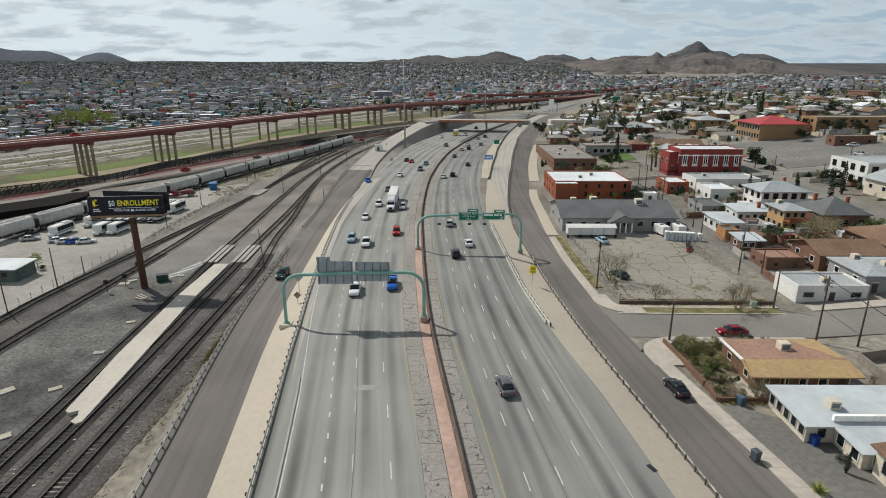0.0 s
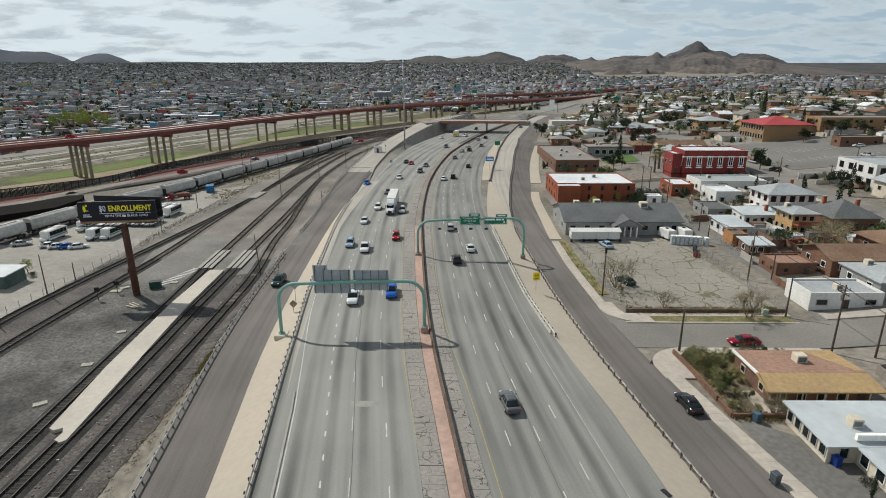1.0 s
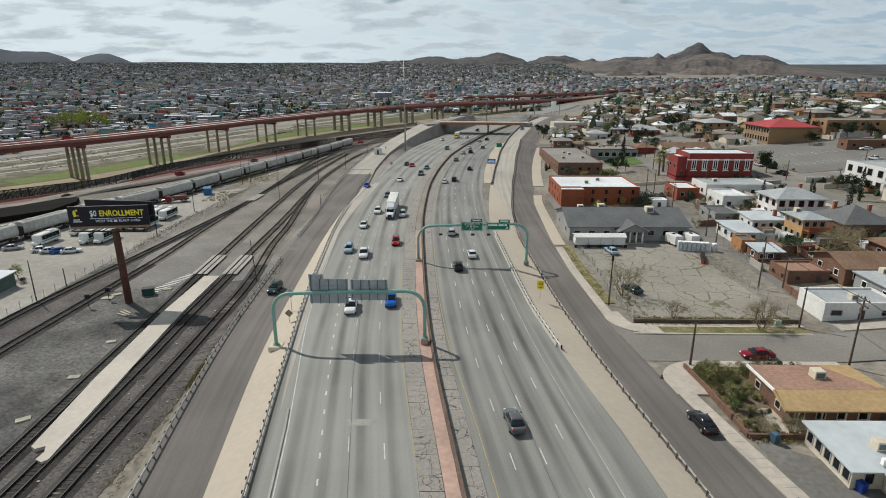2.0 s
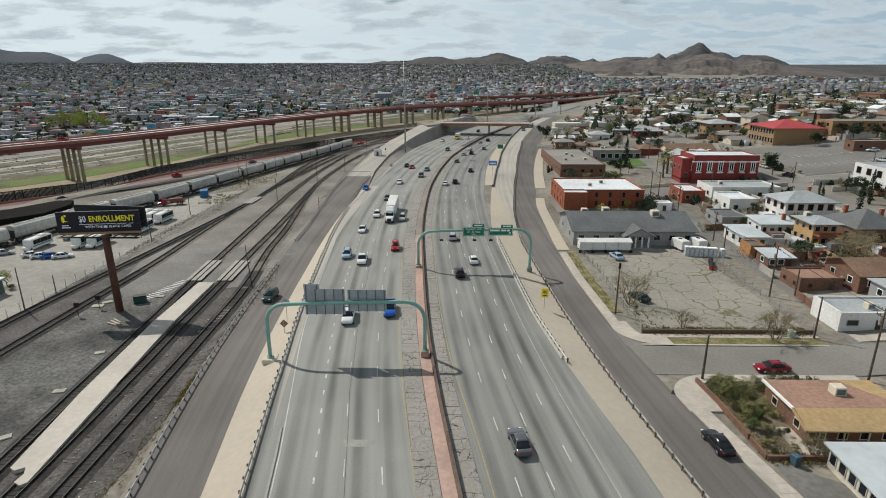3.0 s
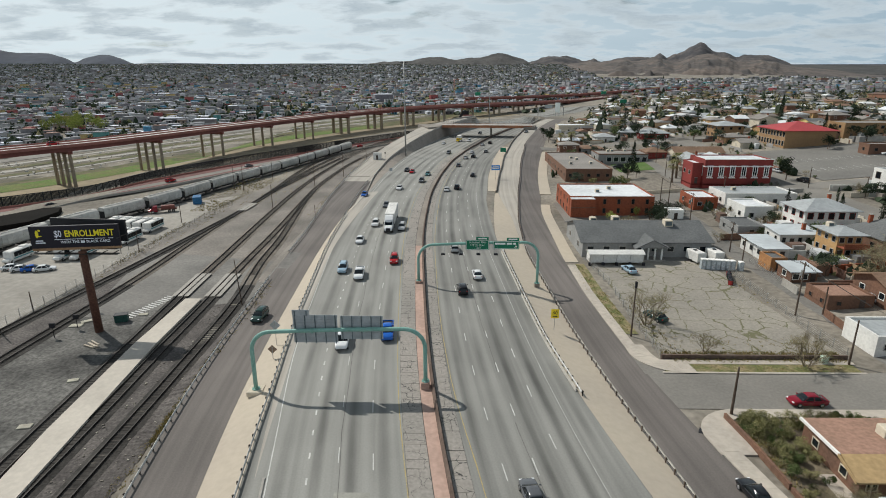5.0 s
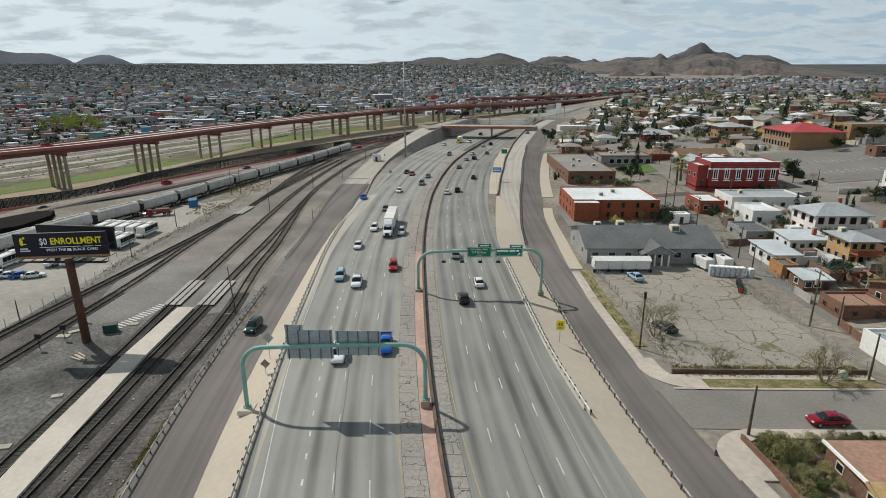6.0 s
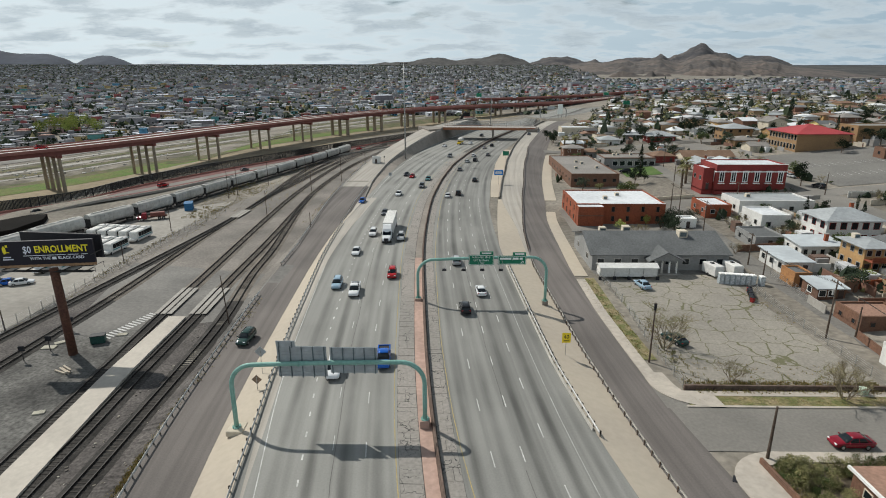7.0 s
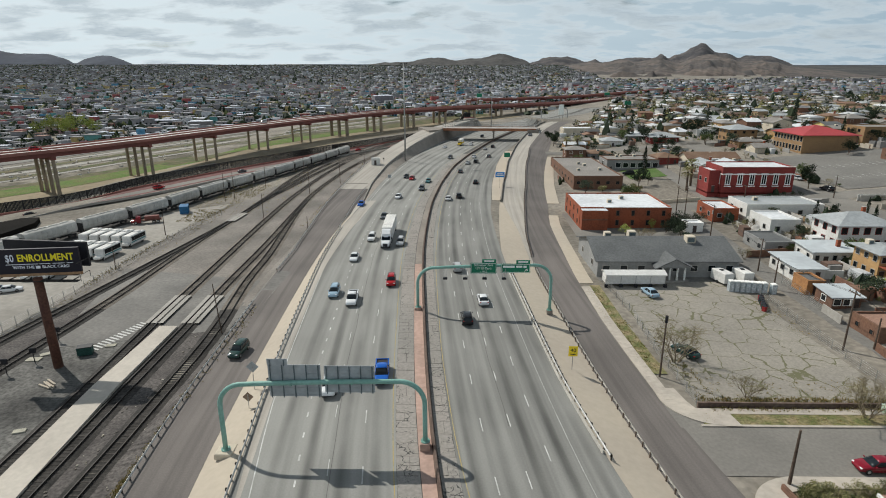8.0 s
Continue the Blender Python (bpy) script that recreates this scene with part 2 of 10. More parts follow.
M_SIGNG = mat("green_sign", (0.010, 0.17, 0.095), 0.5, (0.012, 0.20, 0.11), amt=0.08, bump=0)
M_SIGNW = mat("white_legend", (0.75, 0.78, 0.75), 0.5, amt=0.05, bump=0)
M_SIGNY = mat("yellow_sign", (0.78, 0.58, 0.03), 0.5, amt=0.08, bump=0)
M_SIGNB = mat("blue_sign", (0.02, 0.20, 0.62), 0.5, amt=0.08, bump=0)
M_BLACK = mat("black_sheet", (0.012, 0.012, 0.016), 0.6, (0.02, 0.02, 0.025), amt=0.2, bump=0.02)
M_BBFACE = mat("black_vinyl", (0.008, 0.007, 0.014), 0.5, (0.012, 0.010, 0.02), amt=0.1, bump=0)
M_BBYEL = mat("yellow_print", (0.80, 0.68, 0.03), 0.55, amt=0.04, bump=0)
M_BBWHT = mat("pale_print", (0.72, 0.74, 0.85), 0.55, amt=0.04, bump=0)
M_RUST = mat("rusty_pole", (0.085, 0.035, 0.025), 0.8, (0.12, 0.055, 0.035), big=0.4, fine=3.0)
M_GIRDER = mat("maroon_girder", (0.20, 0.062, 0.05), 0.6, (0.165, 0.055, 0.045), big=0.1, fine=0.8, amt=0.12)
M_GIRDERP = mat("pink_parapet", (0.33, 0.135, 0.11), 0.75, (0.28, 0.12, 0.10), big=0.1, fine=0.8, amt=0.12)
M_MAROON = mat("maroon_paving", (0.17, 0.07, 0.065), 0.9, (0.13, 0.06, 0.055), big=0.08, fine=1.0)
M_DECK = mat("viaduct_concrete", (0.42, 0.39, 0.36), 0.9, (0.36, 0.335, 0.31), big=0.08, fine=0.8, amt=0.12)
M_PIER = mat("sandy_pier_concrete", (0.34, 0.275, 0.20), 0.9, (0.28, 0.23, 0.17), big=0.2, fine=1.0, amt=0.15)
M_WOODP = mat("weathered_pole_wood", (0.085, 0.06, 0.045), 0.9, (0.12, 0.09, 0.07), big=0.5, fine=4.0)
M_WIRE = mat("black_cable", (0.02, 0.02, 0.02), 0.6)
M_BRICK = mat("red_brick", (0.31, 0.085, 0.040), 0.9, (0.25, 0.075, 0.040), big=0.3, fine=2.5, amt=0.2)
M_BRICKD = mat("dark_red_paint", (0.27, 0.045, 0.038), 0.8, (0.21, 0.038, 0.034), big=0.2, fine=2.0, amt=0.14)
M_BRICKBR = mat("brown_brick", (0.19, 0.10, 0.065), 0.9, (0.15, 0.085, 0.06), big=0.3, fine=2.5, amt=0.22)
M_TANBR = mat("tan_brick", (0.33, 0.205, 0.105), 0.9, (0.28, 0.175, 0.095), big=0.2, fine=2.0, amt=0.12)
M_CREAM = mat("cream_stucco", (0.62, 0.55, 0.44), 0.9, (0.54, 0.48, 0.385), big=0.2, fine=2.0, amt=0.1)
M_WHITEW = mat("white_stucco", (0.72, 0.71, 0.68), 0.9, (0.63, 0.62, 0.60), big=0.2, fine=2.0, amt=0.1)
M_GREYW = mat("grey_siding", (0.29, 0.29, 0.285), 0.85, (0.25, 0.25, 0.245), big=0.2, fine=2.0, amt=0.12)
M_ORANGE = mat("orange_stucco", (0.50, 0.31, 0.14), 0.9, (0.43, 0.26, 0.12), big=0.2, fine=2.0, amt=0.1)
M_YELLOWW = mat("yellow_stucco", (0.60, 0.47, 0.20), 0.9, big=0.2, fine=2.0, amt=0.1)
M_TRIM = mat("white_trim", (0.74, 0.73, 0.70), 0.7, amt=0.08, bump=0)
M_ROOFW = mat("white_membrane", (0.70, 0.72, 0.74), 0.7, (0.58, 0.60, 0.62), big=0.12, fine=0.9, amt=0.12)
M_ROOFB = mat("pale_blue_metal", (0.53, 0.57, 0.59), 0.6, (0.43, 0.46, 0.48), big=0.12, fine=0.8, amt=0.08)
M_ROOFG = mat("grey_shingle", (0.135, 0.14, 0.142), 0.9, (0.11, 0.115, 0.117), big=0.2, fine=2.5, amt=0.2)
M_ROOFGF = mat("grey_gravel_roof", (0.27, 0.25, 0.23), 0.95, (0.22, 0.205, 0.19), big=0.1, fine=1.5, amt=0.16)
M_ROOFLG = mat("light_grey_roof", (0.37, 0.39, 0.40), 0.8, (0.30, 0.32, 0.33), big=0.15, fine=1.5, amt=0.14)
M_ROOFBR = mat("brown_shingle", (0.175, 0.105, 0.068), 0.9, (0.22, 0.14, 0.095), big=0.2, fine=2.0, amt=0.2)
M_ROOFTAN = mat("tan_shingle", (0.42, 0.29, 0.145), 0.9, (0.36, 0.25, 0.13), big=0.2, fine=2.0, amt=0.15)
M_ROOFPINK = mat("faded_brown_felt", (0.32, 0.19, 0.14), 0.9, (0.27, 0.165, 0.12), big=0.2, fine=2.0, amt=0.2)
M_ROOFR = mat("red_metal_roof", (0.42, 0.055, 0.06), 0.6, (0.36, 0.05, 0.055), big=0.1, fine=0.8, amt=0.1)
M_PANE = glass_mat("window_glass")
M_DOORW = mat("dark_door", (0.06, 0.045, 0.04), 0.6)
M_TYRE = mat("rubber", (0.02, 0.02, 0.02), 0.85)
M_RIM = mat("alloy_rim", (0.35, 0.35, 0.36), 0.35, metal=0.7)
M_LAMPW = mat("headlamp", (0.7, 0.72, 0.75), 0.2, amt=0.05, bump=0)
M_LAMPR = mat("tail_lamp", (0.35, 0.015, 0.012), 0.3, amt=0.05, bump=0)
M_HOPPER = mat("grey_hopper_paint", (0.52, 0.51, 0.48), 0.7, (0.40, 0.39, 0.365), big=0.15, fine=0.9, amt=0.16)
M_STEELD = mat("dark_steel", (0.026, 0.025, 0.025), 0.7, (0.038, 0.036, 0.034))
M_BARK = mat("bark", (0.15, 0.115, 0.085), 0.95, (0.10, 0.08, 0.06), big=0.6, fine=4.0)
M_TWIG = mat("bare_twigs", (0.27, 0.22, 0.155), 0.95, (0.16, 0.13, 0.09), big=0.6, fine=4.0)
LEAFSETS = {
    "green": [(0.07, 0.10, 0.028), (0.09, 0.12, 0.036), (0.05, 0.08, 0.022), (0.11, 0.13, 0.045)],
    "dark": [(0.018, 0.032, 0.014), (0.025, 0.042, 0.018), (0.014, 0.026, 0.012), (0.032, 0.048, 0.02)],
    "bright": [(0.24, 0.29, 0.055), (0.30, 0.33, 0.075), (0.19, 0.24, 0.05), (0.33, 0.34, 0.095)],
    "olive": [(0.19, 0.19, 0.075), (0.25, 0.235, 0.10), (0.15, 0.16, 0.06), (0.30, 0.26, 0.13)],
    "twig": [(0.21, 0.175, 0.105), (0.27, 0.225, 0.13), (0.17, 0.145, 0.09), (0.22, 0.20, 0.09)],
    "straw": [(0.30, 0.23, 0.09), (0.36, 0.28, 0.12), (0.24, 0.19, 0.08), (0.16, 0.16, 0.05)],
}
M_LEAF = {k: mat("leaves_" + k, v[0], 0.8, islands=v, amt=0.2, bump=0) for k, v in LEAFSETS.items()}
M_GRASS = mat("patchy_grass", (0.062, 0.078, 0.022), 0.95, (0.135, 0.112, 0.06), big=0.16, fine=2.0, amt=0.3)
M_VERGE = mat("verge_weeds", (0.125, 0.135, 0.048), 0.95, (0.27, 0.215, 0.125), big=0.55, fine=3.0, amt=0.4)
M_LAWN = mat("green_lawn", (0.075, 0.135, 0.03), 0.95, (0.10, 0.15, 0.045), big=0.2, fine=2.0, amt=0.2)
M_SAND = mat("pale_sand", (0.30, 0.245, 0.163), 0.95, (0.20, 0.165, 0.112), big=0.03, fine=0.5, amt=0.16)
M_RIVER = mat("pale_riverbed", (0.23, 0.206, 0.168), 0.9, (0.085, 0.075, 0.050), big=0.06, fine=0.5, amt=0.35, spread=(0.42, 0.58))

# ---- mesh helpers ----


class Mesh:
    """Collects vertices and faces."""

    def __init__(self):
        self.v, self.f, self.uv = [], [], None

    def add(self, vs, fs):
        k = len(self.v)
        self.v += [tuple(p) for p in vs]
        self.f += [tuple(i + k for i in q) for q in fs]
        return self

    def box(self, c, s, rz=0.0, taper=1.0):
        ca, sa = math.cos(rz), math.sin(rz)
        vs = []
        for dz, k in ((-0.5, 1.0), (0.5, taper)):
            for dx, dy in ((-0.5, -0.5), (0.5, -0.5), (0.5, 0.5), (-0.5, 0.5)):
                x, y = dx * s[0] * k, dy * s[1] * k
                vs.append((c[0] + x * ca - y * sa, c[1] + x * sa + y * ca, c[2] + dz * s[2]))
        return self.add(vs, [(3, 2, 1, 0), (4, 5, 6, 7), (0, 1, 5, 4), (1, 2, 6, 5), (2, 3, 7, 6), (3, 0, 4, 7)])

    def bevel_box(self, c, s, b, rz=0.0):
        """A box whose top edges are cut off by b."""
        ca, sa = math.cos(rz), math.sin(rz)
        vs = []
        for z, k in ((-s[2] / 2, 0), (s[2] / 2 - b, 0), (s[2] / 2, b)):
            for dx, dy in ((-1, -1), (1, -1), (1, 1), (-1, 1)):
                x, y = dx * (s[0] / 2 - k), dy * (s[1] / 2 - k)
                vs.append((c[0] + x * ca - y * sa, c[1] + x * sa + y * ca, c[2] + z))
        fs = [(3, 2, 1, 0), (8, 9, 10, 11)]
        for r in (0, 4):
            fs += [(r + i, r + (i + 1) % 4, r + 4 + (i + 1) % 4, r + 4 + i) for i in range(4)]
        return self.add(vs, fs)

    def cone(self, p0, p1, r0, r1, n=8, caps=True):
        p0, p1 = Vector(p0), Vector(p1)
        d = (p1 - p0).normalized()
        a = d.orthogonal().normalized()
        b = d.cross(a)
        vs = []
        for p, r in ((p0, r0), (p1, r1)):
            for i in range(n):
                t = 2 * math.pi * i / n
                vs.append(p + a * (r * math.cos(t)) + b * (r * math.sin(t)))
        fs = [(i, (i + 1) % n, n + (i + 1) % n, n + i) for i in range(n)]
        if caps:
            fs += [tuple(range(n))[::-1], tuple(range(n, 2 * n))]
        return self.add(vs, fs)

    def tube(self, path, r, n=8):
        path = [Vector(p) for p in path]
        rings = []
        ref = None
        for i, p in enumerate(path):
            d = (path[min(i + 1, len(path) - 1)] - path[max(i - 1, 0)]).normalized()
            if ref is None:
                ref = d.orthogonal().normalized()
            ref = (ref - d * ref.dot(d)).normalized()
            b = d.cross(ref)
            rings.append([p + ref * (r * math.cos(2 * math.pi * k / n)) + b * (r * math.sin(2 * math.pi * k / n)) for k in range(n)])
        vs = [q for ring in rings for q in ring]
        fs = []
        for i in range(len(path) - 1):
            for k in range(n):
                fs.append((i * n + k, i * n + (k + 1) % n, (i + 1) * n + (k + 1) % n, (i + 1) * n + k))
        fs += [tuple(range(n))[::-1], tuple(range(len(vs) - n, len(vs)))]
        return self.add(vs, fs)

    def sweep(self, path, prof, closed=True):
        """prof: points (across to the right, up), swept along a level path of 3D points."""
        n = len(prof)
        vs, fs = [], []
        for i, p in enumerate(path):
            a, b = Vector(path[max(i - 1, 0)]), Vector(path[min(i + 1, len(path) - 1)])
            d = (b - a); d.z = 0; d.normalize()
            r = Vector((d.y, -d.x, 0))
            vs += [Vector(p) + r * q[0] + Vector((0, 0, q[1])) for q in prof]
        for i in range(len(path) - 1):
            for k in range(n if closed else n - 1):
                fs.append((i * n + k, i * n + (k + 1) % n, (i + 1) * n + (k + 1) % n, (i + 1) * n + k))
        if closed:
            fs += [tuple(range(n)), tuple(range(len(vs) - n, len(vs)))[::-1]]
        return self.add(vs, fs)

    def prism(self, pts, z0, z1):
        n = len(pts)
        vs = [(x, y, z0) for x, y in pts] + [(x, y, z1) for x, y in pts]
        return self.add(vs, [tuple(range(n))[::-1], tuple(range(n, 2 * n))] + [(i, (i + 1) % n, n + (i + 1) % n, n + i) for i in range(n)])

    def data(self, name):
        me = bpy.data.meshes.new(name)
        me.from_pydata(self.v, [], self.f)
        if self.uv:
            lay = me.uv_layers.new(name="UVMap")
            idx = np.empty(len(me.loops), dtype=np.int32)
            me.loops.foreach_get("vertex_index", idx)
            lay.data.foreach_set("uv", np.array(self.uv, dtype=np.float32)[idx].ravel())
        me.update()
        return me


def smooth(me):
    me.shade_smooth()
    return me


def part(name, mesh, material, parent=None, label="", m=None, soft=False):
    me = mesh.data(name) if isinstance(mesh, Mesh) else mesh
    if material and not me.materials:
        me.materials.append(material)
    if soft:
        smooth(me)
    ob = new(name, me)
    if parent:
        ob.parent = parent
    if m is not None:
        ob.matrix_basis = m
    return tagged(ob, label)


def root(name, m, label, category, group=""):
    ob = new(name)
    ob.empty_display_size = 0.3
    ob.matrix_basis = m
    return tagged(ob, label, category, group)


def struct(name, mesh, material, label="", category="", kind="structure", soft=False):
    return tagged(part(name, mesh, material, soft=soft), label, category, kind=kind)


def at(x, y, z, deg=0):
    return pose(x, y, z, 0, 0, deg)


# ---- terrain ----
MED_Y = [-120, 30, 51.5, 65.4, 76.9, 85.3, 98.5, 113.2, 127, 149.3, 163.9, 180.9, 212, 248.5, 289.5, 332, 390, 448, 520, 600, 700]
MED_X = [24, 4.6, 2.0, 0.1, -1.5, -2.4, -3.6, -4.6, -5.4, -6.7, -7.1, -7.2, -6.7, -3.9, 1.2, 10.1, 24.9, 43.6, 70, 105, 160]


def lerp_list(x, xs, ys):
    return float(np.interp(x, xs, ys))


_my = np.arange(-120, 701, 4.0)
_mx = np.interp(_my, MED_Y, MED_X)
for _ in range(6):
    _mx[1:-1] = (_mx[:-2] + 2 * _mx[1:-1] + _mx[2:]) / 4


def med(y):
    """The freeway's middle line."""
    return float(np.interp(y, _my, _mx))


def step(a, b, x):
    t = min(1.0, max(0.0, (x - a) / (b - a)))
    return t * t * (3 - 2 * t)


def z_left(y):
    return lerp_list(y, [190, 250, 281, 300, 330, 358, 400, 480], [-1.8, -0.5, 0.9, 2.0, 3.6, 4.8, 6.3, 7.0])


def setback(y):
    """How far the paved slope beside the sunken lanes leans back."""
    return lerp_list(y, [216, 250, 281, 300, 330, 358, 390, 410], [1.0, 3.6, 4.4, 4.0, 3.4, 2.9, 2.3, 1.0])


def z_ramp(y):
    return lerp_list(y, [150, 217, 420], [-1.4, 0.1, 6.0])


def z_front(y):
    return lerp_list(y, [160, 220, 300, 420], [-1.4, -1.0, 0.6, 6.0])


def z_block(y):
    return lerp_list(y, [190, 250, 420, 600], [-1.5, -0.4, 4.5, 8.0])


def o_left(y):
    return lerp_list(y, [85, 110, 150, 183, 216, 281, 358, 410, 450, 560], [-21.2, -22.0, -23.0, -23.5, -22.4, -25.0, -29.6, -31.5, -33.0, -34])


def o_left2(y):
    return lerp_list(y, [80, 150, 190], [-26.0, -25.6, -25.6]) if y < 190 else lerp_list(y, [190, 218], [-25.6, -24.2]) if y < 218 else o_left(y) - setback(y) - 0.3


def o_left3(y):
    return lerp_list(y, [95, 165, 211, 254, 300, 342, 408, 450], [-33.4, -32.6, -35.5, -38.6, -40.8, -42.8, -47.5, -45.0])


def o_right(y):
    return lerp_list(y, [45, 64, 82, 100, 160, 217, 260, 300, 350, 400, 450, 560], [19.5, 19.7, 18.9, 18.3, 18.5, 22.3, 24.0, 24.0, 22.5, 22.0, 20.0, 20.0])


def o_right2(y):
    return lerp_list(y, [60, 106, 150, 180, 217], [24.6, 24.4, 24.8, 25.2, 22.9]) if y < 217 else o_right(y) + 0.6


def o_guard(y):
    return lerp_list(y, [60, 106, 150, 178, 204, 242, 298, 339, 420], [24.6, 24.4, 25.0, 26.7, 29.3, 32.0, 32.8, 30.5, 30.0])


def o_kerb(y):
    return lerp_list(y, [50, 66, 96, 123, 146, 162, 189, 214, 290, 317, 420], [33.0, 32.2, 31.2, 31.6, 33.0, 34.2, 35.4, 38.2, 41.6, 41.6, 39.0])


def far_z(x, y):
    """The wide valley and the city's hillside beyond."""
    r = math.hypot(x * 0.45, y)
    z = -7.5 + 0.0288 * max(0.0, r - 430)
    z += 3.5 * math.sin(x * 0.004 + 1) * math.sin(y * 0.003) * step(600, 1400, r)
    z -= 75 * step(0.42, 0.68, x / max(y, 1.0)) * step(1200, 3800, r)
    return z + 10 * step(40, 320, x) * step(1500, 700, r)


def profile(y):
    m = med(min(y, 480))
    zl = z_left(y)
    o3 = o_left3(y)
    foot = o3 - max(2.6, (zl + 4.6) * 0.6)
    xs = [m + o for o in (foot, o3, o_left2(y), o_left(y), 0, o_right(y), o_right2(y), max(o_right2(y) + 0.3, o_guard(y)), o_kerb(y))]
    zs = [-4.6, zl, zl, 0, 0, 0, z_ramp(y), z_ramp(y) if y > 160 else -1.4, z_front(y)]
    return xs, zs


def height(x, y):
    xs, zs = profile(y)
    if x <= xs[0]:
        z = -4.6 - 2.6 * step(-128, -150, x)
        near = z + (far_z(x, y) - z) * step(-200, -290, x)
    elif x >= xs[-1]:
        d = max(0.0, x - max(60.0, xs[-1]))
        near = lerp_list(x, [xs[-1], xs[-1] + 15], [zs[-1], z_block(y)]) + 0.08 * min(d, 130) + 0.03 * max(0.0, d - 130)
    else:
        near = float(np.interp(x, xs, zs))
    s = step(480, 660, y)
    return near if s == 0 else near + (far_z(x, y) - near) * s


LEFT_COLS = [3800, 2700, 1900, 1350, 1000, 760, 590, 460, 370, 300, 250, 205, 170, 140, 115, 90, 62, 35, 14]
RIGHT_COLS = [8, 15, 22, 30, 42, 56, 75, 100, 130, 165, 210, 270, 350, 460, 620, 850, 1200, 1700, 2500, 3600]
STATIONS = [float(v) for v in range(-110, 660, 6)] + [680, 720, 780, 860, 960, 1080, 1250, 1450, 1700, 2000, 2350, 2750, 3200, 3700, 4250, 4850]


def build_ground():
    g = Mesh()
    rows = []
    for y in STATIONS:
        xs, _ = profile(y)
        cols = [xs[0] - d for d in LEFT_COLS] + xs + [xs[-1] + d for d in RIGHT_COLS]
        rows.append(len(cols))
        g.v += [(x, y, height(x, y) - 0.08) for x in cols]
    n = rows[0]
    for i in range(len(rows) - 1):
        for k in range(n - 1):
            a = i * n + k
            g.f.append((a, a + 1, a + n + 1, a + n))
    return struct("ground", g, M_DIRT, "dry tan desert soil under the whole city", "ground", soft=False)


build_ground()


def ribbon(name, lo, hi, y0, y1, material, dz=0.0, cols=3, label="", skirt=0.0, cat="road"):
    """Paving between two lines given as offsets from the freeway's middle; map: metres across and along."""
    g = Mesh()
    g.uv = []
    ys = sorted({y0, y1, *[y for y in STATIONS if y0 < y < y1]})
    for y in ys:
        a, b = (lo(y) if callable(lo) else lo), (hi(y) if callable(hi) else hi)
        for k in range(cols):
            o = a + (b - a) * k / (cols - 1)
            x = med(y) + o
            g.v.append((x, y, height(x, y) + dz))
            g.uv.append((o, y))
    for i in range(len(ys) - 1):
        for k in range(cols - 1):
            p = i * cols + k
            g.f.append((p, p + 1, p + cols + 1, p + cols))
    if skirt:
        n = len(g.v)
        edge = [i * cols for i in range(len(ys))] + [i * cols + cols - 1 for i in range(len(ys))][::-1]
        for e in edge:
            x, y, z = g.v[e]
            g.v.append((x, y, z - skirt)); g.uv.append(g.uv[e])
        for i in range(len(edge)):
            j = (i + 1) % len(edge)
            g.f.append((edge[i], n + i, n + j, edge[j]))
    return struct(name, g, material, label, cat)


def patch(name, pts, material, dz, label="", cat="pavement", thick=0.0, n=6, kind="structure"):
    """A four-cornered piece of paving laid on the terrain."""
    g = Mesh()
    g.uv = []
    (ax, ay), (bx, by), (cx, cy), (dx, dy) = pts
    for i in range(n + 1):
        for k in range(n + 1):
            u, v = k / n, i / n
            x = (ax * (1 - u) + bx * u) * (1 - v) + (dx * (1 - u) + cx * u) * v
            y = (ay * (1 - u) + by * u) * (1 - v) + (dy * (1 - u) + cy * u) * v
            g.v.append((x, y, height(x, y) + dz)); g.uv.append((x, y))
    for i in range(n):
        for k in range(n):
            a = i * (n + 1) + k
            g.f.append((a, a + 1, a + n + 2, a + n + 1))
    if thick:
        w = n + 1
        edge = [k for k in range(w)] + [i * w + n for i in range(1, w)] + [n * w + k for k in range(n - 1, -1, -1)] + [i * w for i in range(n - 1, 0, -1)]
        b = len(g.v)
        for e in edge:
            x, y, z = g.v[e]
            g.v.append((x, y, z - thick)); g.uv.append(g.uv[e])
        for i in range(len(edge)):
            j = (i + 1) % len(edge)
            g.f.append((edge[i], b + i, b + j, edge[j]))
    return struct(name, g, material, label, cat, kind)


def strip(name, pts, width, material, dz, label="", cat="road", thick=0.0):
    """Paving along a line of ground points."""
    path = dense(pts, 6)
    g = Mesh()
    g.uv = []
    run = 0
    for i, p in enumerate(path):
        a, b = path[max(i - 1, 0)], path[min(i + 1, len(path) - 1)]
        d = Vector((b[0] - a[0], b[1] - a[1])).normalized()
        if i:
            run += math.hypot(p[0] - path[i - 1][0], p[1] - path[i - 1][1])
        for o in (-0.5, 0, 0.5):
            x, y = p[0] + d.y * width * o, p[1] - d.x * width * o
            g.v.append((x, y, height(x, y) + dz)); g.uv.append((width * o, run))
    for i in range(len(path) - 1):
        for k in (0, 1):
            q = i * 3 + k
            g.f.append((q, q + 1, q + 4, q + 3))
    return struct(name, g, material, label, cat)


